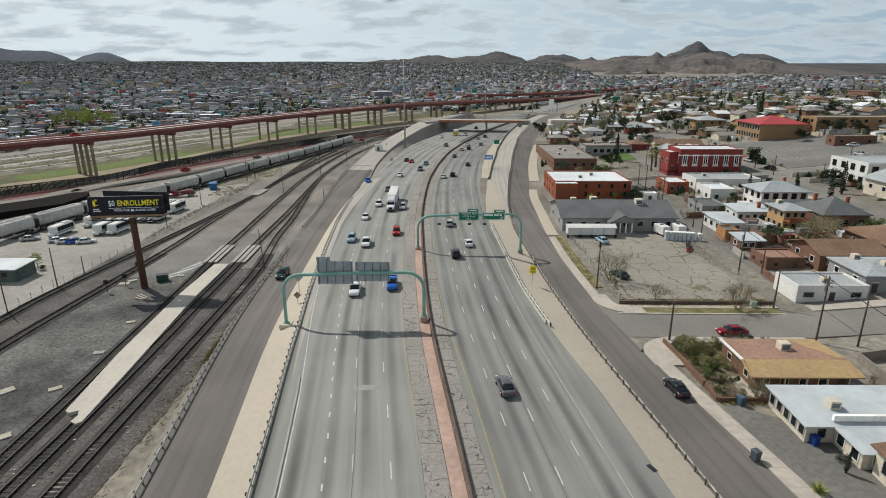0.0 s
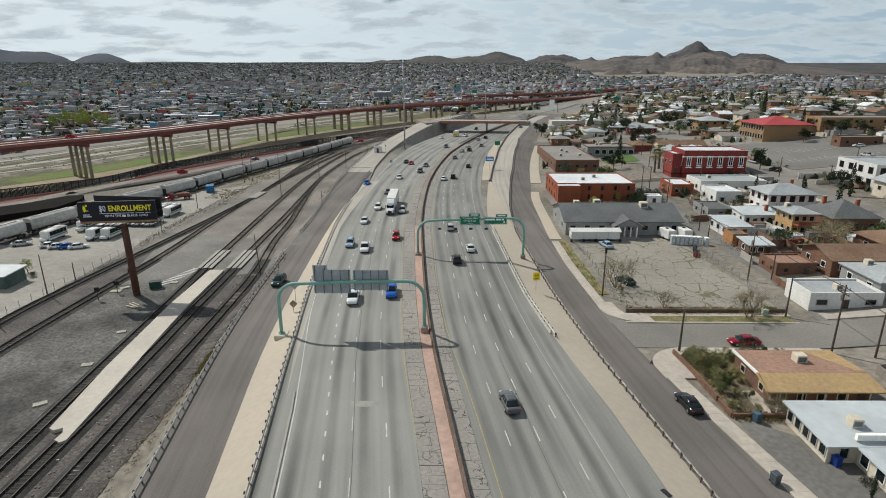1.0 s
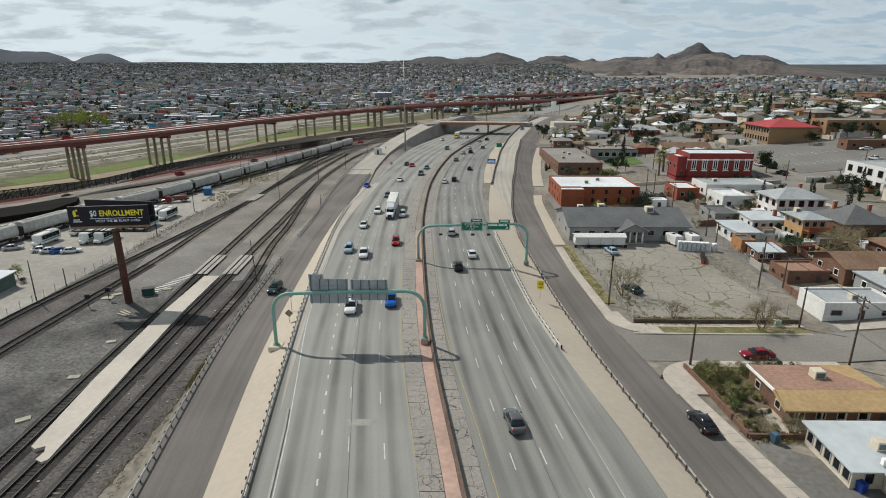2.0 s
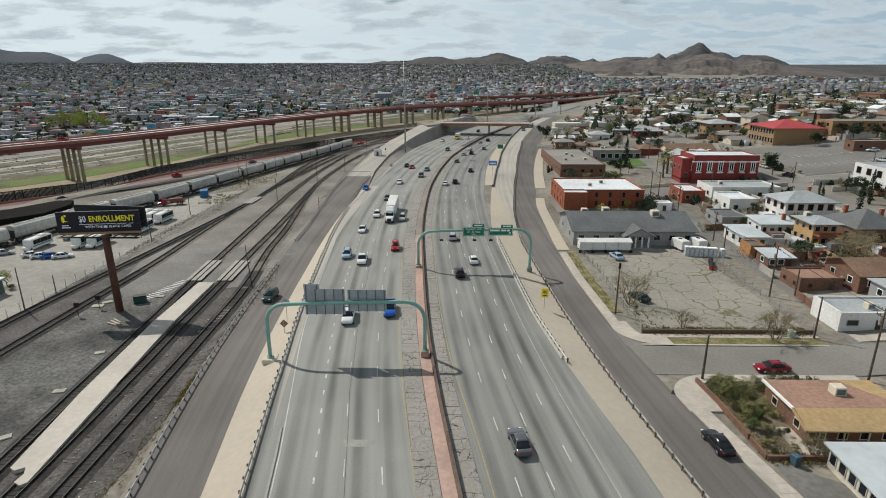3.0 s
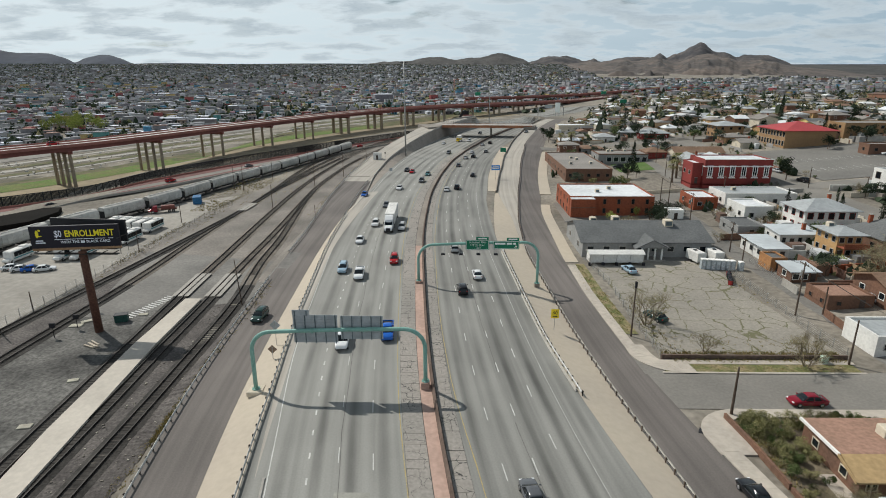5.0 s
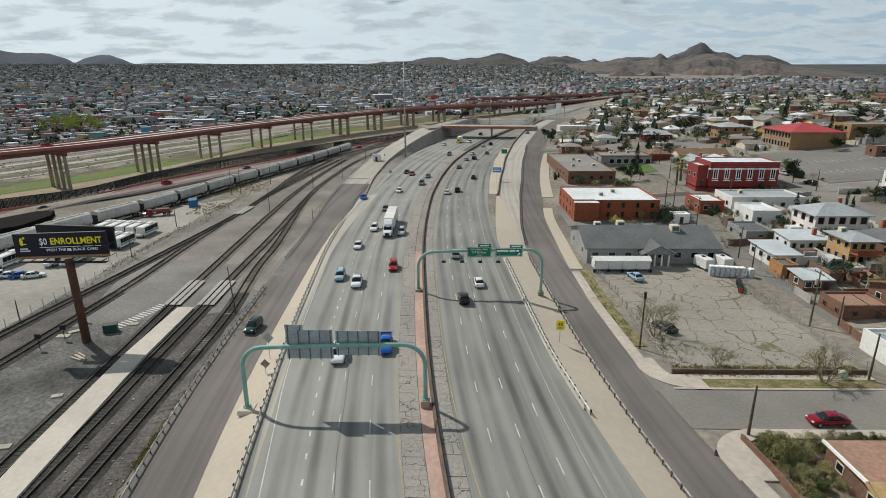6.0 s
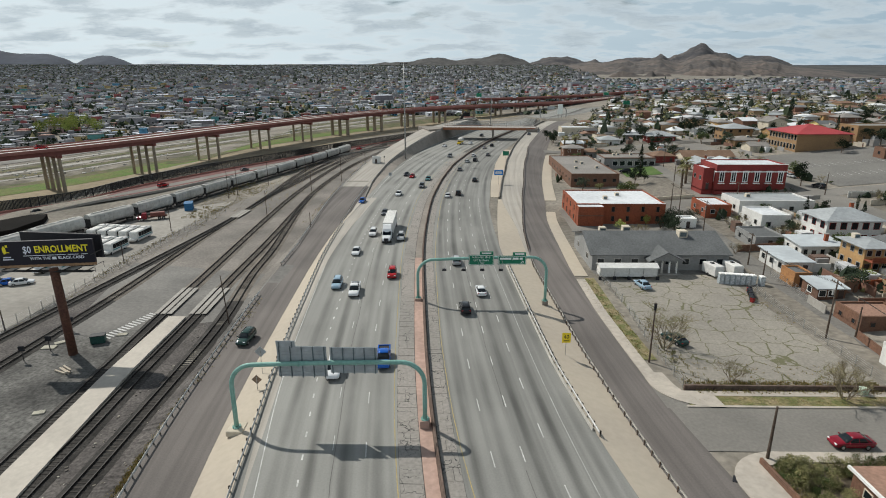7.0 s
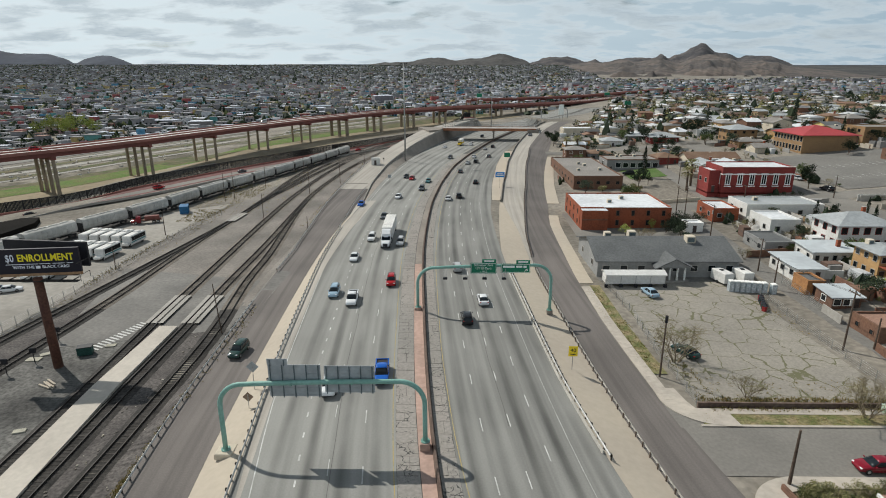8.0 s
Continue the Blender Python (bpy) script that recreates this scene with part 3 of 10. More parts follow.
def dense(pts, gap):
    """Points along a line, smoothed, about gap metres apart."""
    out = []
    n = len(pts)
    for i in range(n - 1):
        p0, p1, p2, p3 = (Vector(pts[max(i - 1, 0)]), Vector(pts[i]), Vector(pts[i + 1]), Vector(pts[min(i + 2, n - 1)]))
        k = max(1, int((p2 - p1).length / gap))
        for j in range(k):
            t = j / k
            out.append(tuple(0.5 * ((2 * p1) + (p2 - p0) * t + (2 * p0 - 5 * p1 + 4 * p2 - p3) * t * t + (3 * p1 - p0 - 3 * p2 + p3) * t ** 3)))
    out.append(tuple(pts[-1]))
    return out


def resample(pts, gap):
    """Points evenly gap apart along a line, with the heading."""
    path = dense(pts, 2.0)
    out, left = [], 0.0
    for a, b in zip(path, path[1:]):
        a, b = Vector(a), Vector(b)
        d = (b - a).length
        while left <= d:
            out.append((a + (b - a) * (left / d), math.atan2((b - a).y, (b - a).x)))
            left += gap
        left -= d
    return out

# ---- freeway ----
Y0, Y1 = -60.0, 470.0
ribbon("road_inbound", o_left, -4.3, Y0, 690, M_HWL, 0.0, 5, "pale grey concrete freeway lanes with oil streaks")
ribbon("road_outbound", 2.3, lambda y: min(o_right(y), 20.5 if y < 100 else 18.6 if y < 200 else lerp_list(y, [200, 217, 281, 340, 420], [18.6, 19.4, 19.2, 16.5, 18.0])), Y0, 690, M_HWR, 0.0, 5, "pale grey concrete freeway lanes with dark tyre streaks")
ribbon("median_bed", -4.3, 2.3, Y0, 690, M_JOINT, 0.0, 3, "dark bed under the median slabs")
ribbon("bank_tan", o_left2, lambda y: o_left(y) - 0.02, Y0, 200, M_TAN, 0.0, 4, "tan concrete slope beside the freeway", cat="pavement")
ribbon("bank_tan_outbound", lambda y: o_right(y) + 0.02, o_right2, Y0, 217, M_TAN, 0.0, 4, "tan concrete slope beside the freeway", cat="pavement")
ribbon("island", lambda y: lerp_list(y, [217, 281, 340], [19.6, 19.3, 16.6]), lambda y: o_right(y) - 0.05, 217, 345, M_TAN, 0.01, 3, "tan concrete gore island", cat="pavement")
ribbon("frontage_road_west", o_left3, lambda y: o_left2(y) - 0.02, Y0, 240, M_FRONT, 0.0, 4, "brownish asphalt frontage road")
ribbon("upper_road", o_left3, lambda y: o_left2(y) - 0.02, 240, 470, M_RAMP, 0.0, 4, "pale concrete ramp rising to the bridge")
ribbon("exit_ramp_west", lambda y: lerp_list(y, [104, 150, 183, 216], [-22.3, -23.6, -24.2, -25.5]), lambda y: o_left(y) + lerp_list(y, [104, 150, 190], [0.4, 1.6, 3.5]), 104, 216, M_RAMP, 0.02, 4, "pale concrete exit ramp")
ribbon("exit_ramp_east", lambda y: max(o_right2(y), lerp_list(y, [150, 217], [20.5, 22.9])), o_guard, 150, 470, M_RAMP, 0.015, 4, "pale concrete exit ramp")
ribbon("frontage_road_east", lambda y: o_guard(y) + 0.05, lambda y: o_kerb(y) - 0.3, Y0, 470, M_FRONT, 0.0, 4, "brownish asphalt frontage road")
ribbon("gutter_west", lambda y: o_left(y) + lerp_list(y, [68, 90], [1.24, 0.3]), lambda y: o_left(y) + 1.3, 68, 215, M_RAMP, 0.006, 2, "pale concrete gutter strip", cat="pavement")

# painted lines
LINE_L = lambda y: lerp_list(y, [40, 65, 78, 92, 110], [-18.4, -18.5, -19.0, -19.9, -20.6]) if y < 110 else o_left(y) + 1.45


def line(name, off, y0, y1, material, w, label):
    return ribbon(name, lambda y: (off(y) if callable(off) else off) - w / 2, lambda y: (off(y) if callable(off) else off) + w / 2, y0, y1, material, 0.014, 2, label, cat="road marking")


def dashes(name, off, y0, y1, cycle, length, w, label):
    g = Mesh()
    y = y0
    while y < y1:
        o = off(y) if callable(off) else off
        vs = []
        for yy in (y, y + length):
            for s in (-w / 2, w / 2):
                vs.append((med(yy) + o + s, yy, height(med(yy) + o, yy) + 0.014))
        g.add(vs, [(0, 1, 3, 2)])
        y += cycle
    return struct(name, g, M_WHITEP, label, "road marking")


line("edge_line_west", LINE_L, Y0, 460, M_WHITEP, 0.12, "white painted edge line")
line("edge_line_yellow_inbound", lambda y: lerp_list(y, [50, 80, 200], [-4.1, -4.6, -5.0]), Y0, 460, M_YELP, 0.11, "yellow painted edge line")
line("edge_line_yellow_outbound", lambda y: lerp_list(y, [50, 68, 85, 110, 190], [3.3, 3.3, 2.6, 2.4, 3.3]), Y0, 460, M_YELP, 0.11, "yellow painted edge line")
line("edge_line_east", 15.5, Y0, 216, mat("worn_road_paint", (0.44, 0.44, 0.42), 0.8, (0.30, 0.30, 0.28), big=0.6, fine=5.0, amt=0.2), 0.10, "white painted edge line")
dashes("lane_line_short", lambda y: lerp_list(y, [54, 70, 80, 106], [-14.35, -14.65, -14.8, -15.6]), 38.4, 330, 4.1, 1.0, 0.19, "short white lane dashes")
dashes("lane_line", lambda y: lerp_list(y, [64, 85, 110], [-11.45, -11.6, -12.0]), 38.9, 400, 10.55, 2.7, 0.09, "worn white lane dashes")
dashes("lane_line", lambda y: lerp_list(y, [58, 72, 110], [-7.5, -7.8, -8.1]), 37.75, 400, 10.55, 2.7, 0.13, "white lane dashes")
dashes("lane_line", 5.95, 36.25, 400, 10.55, 2.7, 0.13, "white lane dashes")
dashes("lane_line", 9.4, 37.15, 400, 10.55, 2.7, 0.13, "white lane dashes")
dashes("lane_line", 12.5, 41.5, 215, 10.55, 2.7, 0.13, "white lane dashes")
M_PATCH = mat("patched_concrete", (0.315, 0.31, 0.278), 0.9, (0.262, 0.258, 0.232), big=0.4, fine=3.0, amt=0.12)
for o, y0, dy in ((-9.9, 64.8, 1.3), (-6.3, 104.0, 1.4)):
    ribbon("repair_patch", o - 1.8, o + 1.8, y0, y0 + dy, M_PATCH, 0.010, 2, "pale concrete repair patch", cat="pavement")


# tar seams between the lanes
for o, y0, y1 in ((-11.3, 30, 100), (-11.45, 100, 180), (9.15, 30, 78), (9.2, 90, 150)):
    line("tar_seam", lambda y, o=o: o + 0.12 * math.sin(y * 0.31) * math.sin(y * 0.083 + o), y0, y1, M_JOINT, 0.05, "dark tar seam between concrete lanes")

# median: pink strip and the barrier
ribbon("median_strip", -1.75, -0.25, Y0, 150, M_PINK, 0.10, 2, "pink coloured concrete median strip", skirt=0.1, cat="pavement")
ribbon("median_strip", -1.7, -0.25, 150, 470, M_RETAIN, 0.10, 2, "brown-grey concrete median strip", skirt=0.1, cat="pavement")
g = Mesh()
g.sweep([(med(y), y, 0.0) for y in np.arange(Y0, 470, 6)], [(-0.24, 0), (-0.2, 0.25), (-0.09, 0.85), (0.09, 0.85), (0.2, 0.25), (0.24, 0)])
tagged(part("median_barrier", g, M_WALL_DARK), "weathered brown concrete barrier between the carriageways", "barrier", kind="structure")

# retaining walls beside the sunken lanes
g, top = Mesh(), []
ys = np.arange(216, 471, 6.0)
for y in ys:
    x, b = med(y) + o_left(y), setback(y)
    zl = z_left(y)
    g.v += [(x + 0.02, y, -0.1), (x, y, 0.03), (x - b, y, zl + 0.04), (x - b - 0.3, y, zl - 0.4)]
    top.append((x - b, y, zl))
for i in range(len(ys) - 1):
    for k in range(3):
        g.f.append((i * 4 + k, i * 4 + k + 1, i * 4 + k + 5, i * 4 + k + 4))
struct("ramp_parapet", Mesh().sweep(top, [(-0.22, -0.3), (-0.16, 0.78), (0.02, 0.78), (0.08, -0.3)]), M_CONC, "grey concrete parapet along the ramp", "barrier")
struct("retaining_wall_west", g, M_RETAIN, "brown-grey concrete slope paving below the ramp", "wall")
g = Mesh()
ys = np.arange(214, 471, 6.0)
for i, y in enumerate(ys):
    x = med(y) + o_right(y)
    zt = z_ramp(y) + 0.8
    g.v += [(x, y, -0.1), (x + 0.1, y, zt), (x + 0.45, y, zt), (x + 0.5, y, -0.1)]
for i in range(len(ys) - 1):
    for k in range(3):
        g.f.append((i * 4 + k, i * 4 + k + 1, i * 4 + k + 5, i * 4 + k + 4))
struct("retaining_wall_east", g, M_RETAIN, "brown-grey concrete retaining wall", "wall")


M_RAILOLD = mat("dull_rail_steel", (0.33, 0.315, 0.285), 0.6, (0.22, 0.21, 0.19), big=0.6, fine=3.0, metal=0.2)


def guard_rail(path, label, gap=1.95, rail_mat=M_STEELG, post_mat=M_POSTB, side=1, post_h=0.8, block=True, group="guard rails"):
    """Steel beam on posts. path: ground points."""
    r = root("guard_rail", at(0, 0, 0), label, "guard rail", group)
    pts = dense([(p[0], p[1]) for p in path], 3.0)
    g = Mesh()
    prof = [(side * a, b) for a, b in ((0.10, 0.45), (0.18, 0.52), (0.12, 0.60), (0.18, 0.68), (0.10, 0.75), (0.07, 0.75), (0.14, 0.68), (0.08, 0.60), (0.14, 0.52), (0.07, 0.45))]
    g.sweep([(p[0], p[1], height(*p)) for p in pts], prof)
    part("rail", g, rail_mat, r)
    pm = Mesh()
    pm.box((0, 0, post_h / 2 - 0.1), (0.11, 0.14, post_h + 0.2))
    if block:
        pm.box((side * -0.03, 0, post_h - 0.2), (0.16, 0.14, 0.30))
    me = pm.data("post")
    me.materials.append(post_mat)
    for p, a in resample([(p[0], p[1]) for p in path], gap):
        part("post", me, None, r, m=at(p[0], p[1], height(p[0], p[1]), math.degrees(a) - 90))
    return r


def offs(fn, y0, y1, gap=8):
    return [(med(y) + (fn(y) if callable(fn) else fn), y) for y in np.arange(y0, y1 + 0.1, gap)]


guard_rail(offs(lambda y: o_left(y) - 0.15, 30, 184), "galvanised guard rail with dark posts along the inbound shoulder", side=1)
guard_rail(offs(lambda y: lerp_list(y, [184, 231, 245], [-24.6, -27.2, -28.0]), 184, 245), "galvanised guard rail with dark posts between ramp and frontage road", side=1)
guard_rail(offs(lambda y: o_right(y) + 0.25, 84, 148), "galvanised guard rail with dark posts along the outbound shoulder", side=-1)
guard_rail(offs(lambda y: o_guard(y) - 0.1, 34, 158), "thin grey guard rail with weathered posts beside the frontage road", side=1, gap=1.95, rail_mat=M_RAILOLD, post_mat=M_WOODP, post_h=0.7, block=False)
guard_rail(offs(lambda y: o_guard(y), 160, 330), "dark weathered guard rail beside the exit ramp", gap=2.6, rail_mat=M_WALL_DARK, side=1)
guard_rail(offs(lambda y: o_left3(y) + 0.25, 36, 132), "pale guard rail between frontage road and tracks", side=1)
guard_rail(offs(lambda y: o_left3(y) + 0.25, 150, 300), "pale guard rail between frontage road and tracks", side=1, gap=2.6)
# white top of the short barrier on the outbound shoulder
g = Mesh()
g.sweep([(med(y) + o_right(y) - 0.2, y, 0.0) for y in np.arange(85, 146, 4)], [(-0.10, 0), (-0.05, 0.40), (0.05, 0.40), (0.10, 0)])
tagged(part("shoulder_barrier", g, mat("pale_barrier_concrete", (0.52, 0.49, 0.44), 0.9, (0.42, 0.40, 0.36), big=0.3, fine=2.0, amt=0.15)), "low pale concrete barrier on the outbound shoulder", "barrier")
g = Mesh()
g.sweep([(med(y) + LINE_L(y) - 0.35, y, 0.0) for y in np.arange(36, 69, 4)], [(-0.18, 0), (-0.1, 0.16), (0.1, 0.16), (0.18, 0)])
tagged(part("kerb_strip", g, M_CONC), "low grey concrete kerb on the inbound shoulder", "kerb", kind="structure")


def arch_path(x0, x1, y0, y1, za, zb, top0, top1, rad):
    """Posts that bend over into a beam with round corners."""
    a, b = Vector((x0, y0, 0)), Vector((x1, y1, 0))
    d = (b - a).normalized()
    pts = [a + Vector((0, 0, za)), a + Vector((0, 0, (za + top0 - rad) / 2)), a + Vector((0, 0, top0 - rad))]
    for k in range(1, 9):
        t = math.pi / 2 * k / 8
        pts.append(a + d * (rad * (1 - math.cos(t))) + Vector((0, 0, top0 - rad + rad * math.sin(t))))
    for k in range(1, 6):
        s = k / 6
        p = a + d * rad + (b - a - d * 2 * rad) * s
        pts.append(p + Vector((0, 0, top0 + (top1 - top0) * s + 0.10 * math.sin(math.pi * s))))
    for k in range(0, 9):
        t = math.pi / 2 * (1 - k / 8)
        pts.append(b - d * (rad * (1 - math.cos(t))) + Vector((0, 0, top1 - rad + rad * math.sin(t))))
    pts += [b + Vector((0, 0, (zb + top1 - rad) / 2)), b + Vector((0, 0, zb))]
    return pts


def text_part(body, size, material, parent, m, label="", align="CENTER", sx=1.0, bold=0.0):
    cu = bpy.data.curves.new("legend", "FONT")
    cu.body, cu.size, cu.align_x, cu.align_y, cu.extrude, cu.resolution_u, cu.offset = body, size, align, "CENTER", 0.006, 2, bold
    tmp = new("legend_source", cu)
    me = bpy.data.meshes.new_from_object(tmp.evaluated_get(bpy.context.evaluated_depsgraph_get()))
    bpy.data.objects.remove(tmp)
    me.materials.clear()
    me.materials.append(material)
    ob = new("legend", me)
    ob.parent = parent
    ob.matrix_basis = m @ Matrix.Diagonal((sx, 1, 1, 1))
    return tagged(ob, label)


FACE = Matrix.Rotation(math.pi / 2, 4, "X")  # writing that stands upright and faces the south


def gantry(x0, y0, x1, y1, za, zb, top0, top1, rad, label):
    r = root("sign_gantry", at(0, 0, 0), label, "sign gantry", "freeway gantries")
    path = arch_path(x0, x1, y0, y1, za, zb, top0, top1, rad)
    g = Mesh(); g.tube(path, 0.27, 14)
    part("arch", g, M_TEAL, r, soft=True)
    for x, y, z in ((x0, y0, za), (x1, y1, zb)):
        g = Mesh()
        g.cone((x, y, z - 0.02), (x, y, z + 0.09), 0.52, 0.52, 12)
        for k in range(8):
            t = k * math.pi / 4
            g.cone((x + 0.42 * math.cos(t), y + 0.42 * math.sin(t), z + 0.05), (x + 0.42 * math.cos(t), y + 0.42 * math.sin(t), z + 0.24), 0.04, 0.04, 5)
        part("base_flange", g, M_TEAL, r)
    for s in (0.22, 0.80):
        p, q = Vector(path[11]), Vector(path[-12])
        c = p + (q - p) * s
        g = Mesh(); g.cone(c - Vector((0.07, 0, 0)), c + Vector((0.07, 0, 0)), 0.36, 0.36, 14)
        part("splice_flange", g, M_TEAL, r)
    return r


# gantry over the inbound lanes: seen from behind
g1 = gantry(-25.95, 85.9, -3.38, 85.75, -0.35, 1.0, 7.95, 8.45, 2.7, "teal tubular sign gantry over the inbound lanes")
g = Mesh()
g.bevel_box((-25.95, 85.9, -0.70), (2.0, 2.0, 0.66), 0.08); g.box((-25.95, 85.9, -1.6), (1.2, 1.2, 1.2), taper=1.55)
tagged(part("gantry_footing", g, M_CREAM), "pale concrete footing block on the tan bank", "footing")
g = Mesh(); g.box((-3.4, 85.75, 0.5), (1.1, 1.3, 1.0))
tagged(part("gantry_footing", g, M_PINK), "pink concrete footing block in the median", "footing")


def sign_back(r, xa, xb, z0, z1, y, tab=None):
    """Sheet sign seen from behind, with upright bars and ribs."""
    p = part("sign_panel", Mesh().box(((xa + xb) / 2, y + 0.42, (z0 + z1) / 2), (xb - xa, 0.05, z1 - z0)), M_SIGNBACK, r, "bare aluminium back of a road sign")
    k = 5
    for i in range(k):
        x = xa + 0.25 + (xb - xa - 0.5) * i / (k - 1)
        part("strut", Mesh().box((x, y + 0.33, (z0 + z1) / 2 - 0.05), (0.09, 0.12, z1 - z0 + 0.1)), M_STRUT, p)
    for i in range(9):
        z = z0 + 0.2 + (z1 - z0 - 0.4) * i / 8
        part("rib", Mesh().box(((xa + xb) / 2, y + 0.38, z), (xb - xa - 0.06, 0.035, 0.05)), M_SIGNBACK, p)
    if tab:
        part("exit_tab", Mesh().box(((tab[0] + tab[1]) / 2, y + 0.42, z1 + tab[2] / 2), (tab[1] - tab[0], 0.05, tab[2])), M_SIGNBACK, p)
        for i in range(2):
            x = tab[0] + 0.35 + (tab[1] - tab[0] - 0.7) * i
            part("strut", Mesh().box((x, y + 0.33, z1 + tab[2] / 2 - 0.1), (0.09, 0.12, tab[2])), M_STRUT, p)


sign_back(g1, -20.35, -14.65, 6.35, 10.2, 85.75, (-20.4, -18.2, 0.7))
sign_back(g1, -14.25, -8.8, 6.85, 10.1, 85.75)

# gantry over the outbound lanes: its signs face the camera
g2 = gantry(-6.35, 124.9, 17.1, 125.2, 0.5, -0.1, 7.9, 8.35, 2.9, "teal tubular sign gantry with two green guide signs")
g = Mesh(); g.box((-6.35, 124.9, 0.25), (1.1, 1.3, 0.6)); tagged(part("gantry_footing", g, M_PINK), "pink concrete footing block in the median", "footing")
g = Mesh(); g.box((17.1, 125.2, -0.65), (1.0, 1.0, 1.1)); tagged(part("gantry_footing", g, M_RETAIN), "brown concrete footing block on the bank", "footing")


def guide_sign(r, xa, xb, z0, z1, y, tab):
    p = part("guide_sign", Mesh().box(((xa + xb) / 2, y - 0.40, (z0 + z1) / 2), (xb - xa, 0.06, z1 - z0)), M_SIGNG, r, "green guide sign with white legend")
    q = part("exit_tab", Mesh().box(((tab[0] + tab[1]) / 2, y - 0.40, z1 + 0.33), (tab[1] - tab[0], 0.06, 0.62)), M_SIGNG, p, "green exit tab")
    b = Mesh()
    w, t = 0.07, 0.012
    for x in (xa + 0.1, xb - 0.1):
        b.box((x, y - 0.436, (z0 + z1) / 2), (w, t, z1 - z0 - 0.2))
    for z in (z0 + 0.1, z1 - 0.1):
        b.box(((xa + xb) / 2, y - 0.436, z), (xb - xa - 0.2, t, w))
    part("border", b, M_SIGNW, p)
    return p, q


s, tabp = guide_sign(g2, 2.9, 7.4, 7.0, 8.95, 124.95, (4.9, 7.3))
text_part("Schuster Ave", 0.62, M_SIGNW, s, Matrix.Translation((5.15, 124.51, 8.55)) @ FACE)
text_part("UT El Paso", 0.62, M_SIGNW, s, Matrix.Translation((5.15, 124.51, 7.95)) @ FACE)
text_part("1 MILE", 0.42, M_SIGNW, s, Matrix.Translation((5.15, 124.51, 7.35)) @ FACE)
part("bar", Mesh().box((6.1, 124.51, 9.28), (1.7, 0.012, 0.26)), M_SIGNW, tabp)
s, tabp = guide_sign(g2, 8.15, 13.25, 7.15, 8.8, 124.98, (10.8, 13.2))
b = Mesh()
for xa, xb in ((8.5, 10.55), (10.8, 11.85), (12.05, 12.6)):
    b.box(((xa + xb) / 2, 124.54, 8.25), (xb - xa, 0.012, 0.38))
part("bar", b, M_SIGNW, s)
b = Mesh(); b.add([(12.2, 124.535, 7.4), (12.3, 124.535, 7.33), (12.72, 124.535, 7.75), (12.62, 124.535, 7.82)], [(0, 1, 2, 3)])
b.add([(12.38, 124.535, 7.86), (12.8, 124.535, 7.86), (12.8, 124.535, 7.42)], [(0, 2, 1)])
part("arrow", b, M_SIGNW, s)
part("bar", Mesh().box((12.0, 124.54, 9.13), (1.7, 0.012, 0.26)), M_SIGNW, tabp)
for x in (-1.48, 1.96, 5.31, 8.66):
    arm = Mesh()
    arm.tube([(x - 0.25, 124.9, 8.0), (x - 0.25, 124.1, 7.9), (x - 0.25, 123.6, 6.6)], 0.035, 6)
    arm.tube([(x + 0.25, 124.9, 8.0), (x + 0.25, 124.1, 7.9), (x + 0.25, 123.6, 6.6)], 0.035, 6)
    a = part("lamp_bracket", arm, M_STEELG, g2)
    part("sign_lamp", Mesh().bevel_box((x, 123.6, 6.45), (0.75, 0.5, 0.36), 0.08), M_BLACK, a, "black sign floodlight")

# small signs by the road
def post_sign(x, y, w, h, zc, material, label, lean=0, bars=(), square_turn=0):
    z = height(x, y)
    r = root("road_sign", at(x, y, z, lean), label, "road sign")
    part("pole", Mesh().cone((0, 0.05, -0.2), (0, 0.05, zc + h / 2 - 0.1), 0.045, 0.045, 8), M_STEELG, r)
    p = part("plate", Mesh().box((0, 0, 0), (w, 0.025, h)), material, r, m=Matrix.Translation((0, 0, zc)) @ Matrix.Rotation(radians(square_turn), 4, "Y"))
    for bx, bz, bw, bh in bars:
        part("bar", Mesh().box((bx, -0.018, bz), (bw, 0.012, bh)), M_BLACK, p)
    return r, p


r, p = post_sign(16.95, 104.8, 1.3, 1.6, 2.9, M_SIGNY, "yellow advisory speed plate on a steel pole")
text_part("40", 0.85, M_BLACK, p, Matrix.Translation((0, -0.018, 0.12)) @ FACE)
part("bar", Mesh().box((0, -0.018, -0.48), (0.7, 0.012, 0.14)), M_BLACK, p)
post_sign(-27.2, 99.4, 1.2, 1.2, 3.4, M_SIGNBACK, "grey back of a diamond warning sign on a pole", 180, square_turn=45)
post_sign(-26.3, 94.6, 1.0, 1.0, 1.6, mat("brown_sign_back", (0.21, 0.15, 0.11), 0.7), "brown back of a diamond marker sign on a pole", 180, square_turn=45)
r, p = post_sign(17.6, 238, 3.3, 1.9, 5.0, M_SIGNB, "blue roadside service sign on posts", bars=((0, 0.4, 2.2, 0.22), (0, -0.2, 2.6, 0.5)))
for q in p.children:
    q.data.materials[0] = M_SIGNW
post_sign(25.0, 288, 2.7, 2.0, 5.5, M_SIGNG, "green exit sign in the gore", bars=())
post_sign(-24.5, 252, 1.2, 1.2, 2.0, M_SIGNBACK, "grey sign back beside the ramp", 180)
post_sign(-27.8, 262, 0.5, 0.6, 7.5, M_STEELD, "dark pole with a small box", 0)

# ---- bridge over the freeway ----
M_RUSTBEAM = mat("rust_red_beam", (0.36, 0.15, 0.075), 0.7, (0.29, 0.12, 0.065), big=0.1, fine=0.8, amt=0.15)


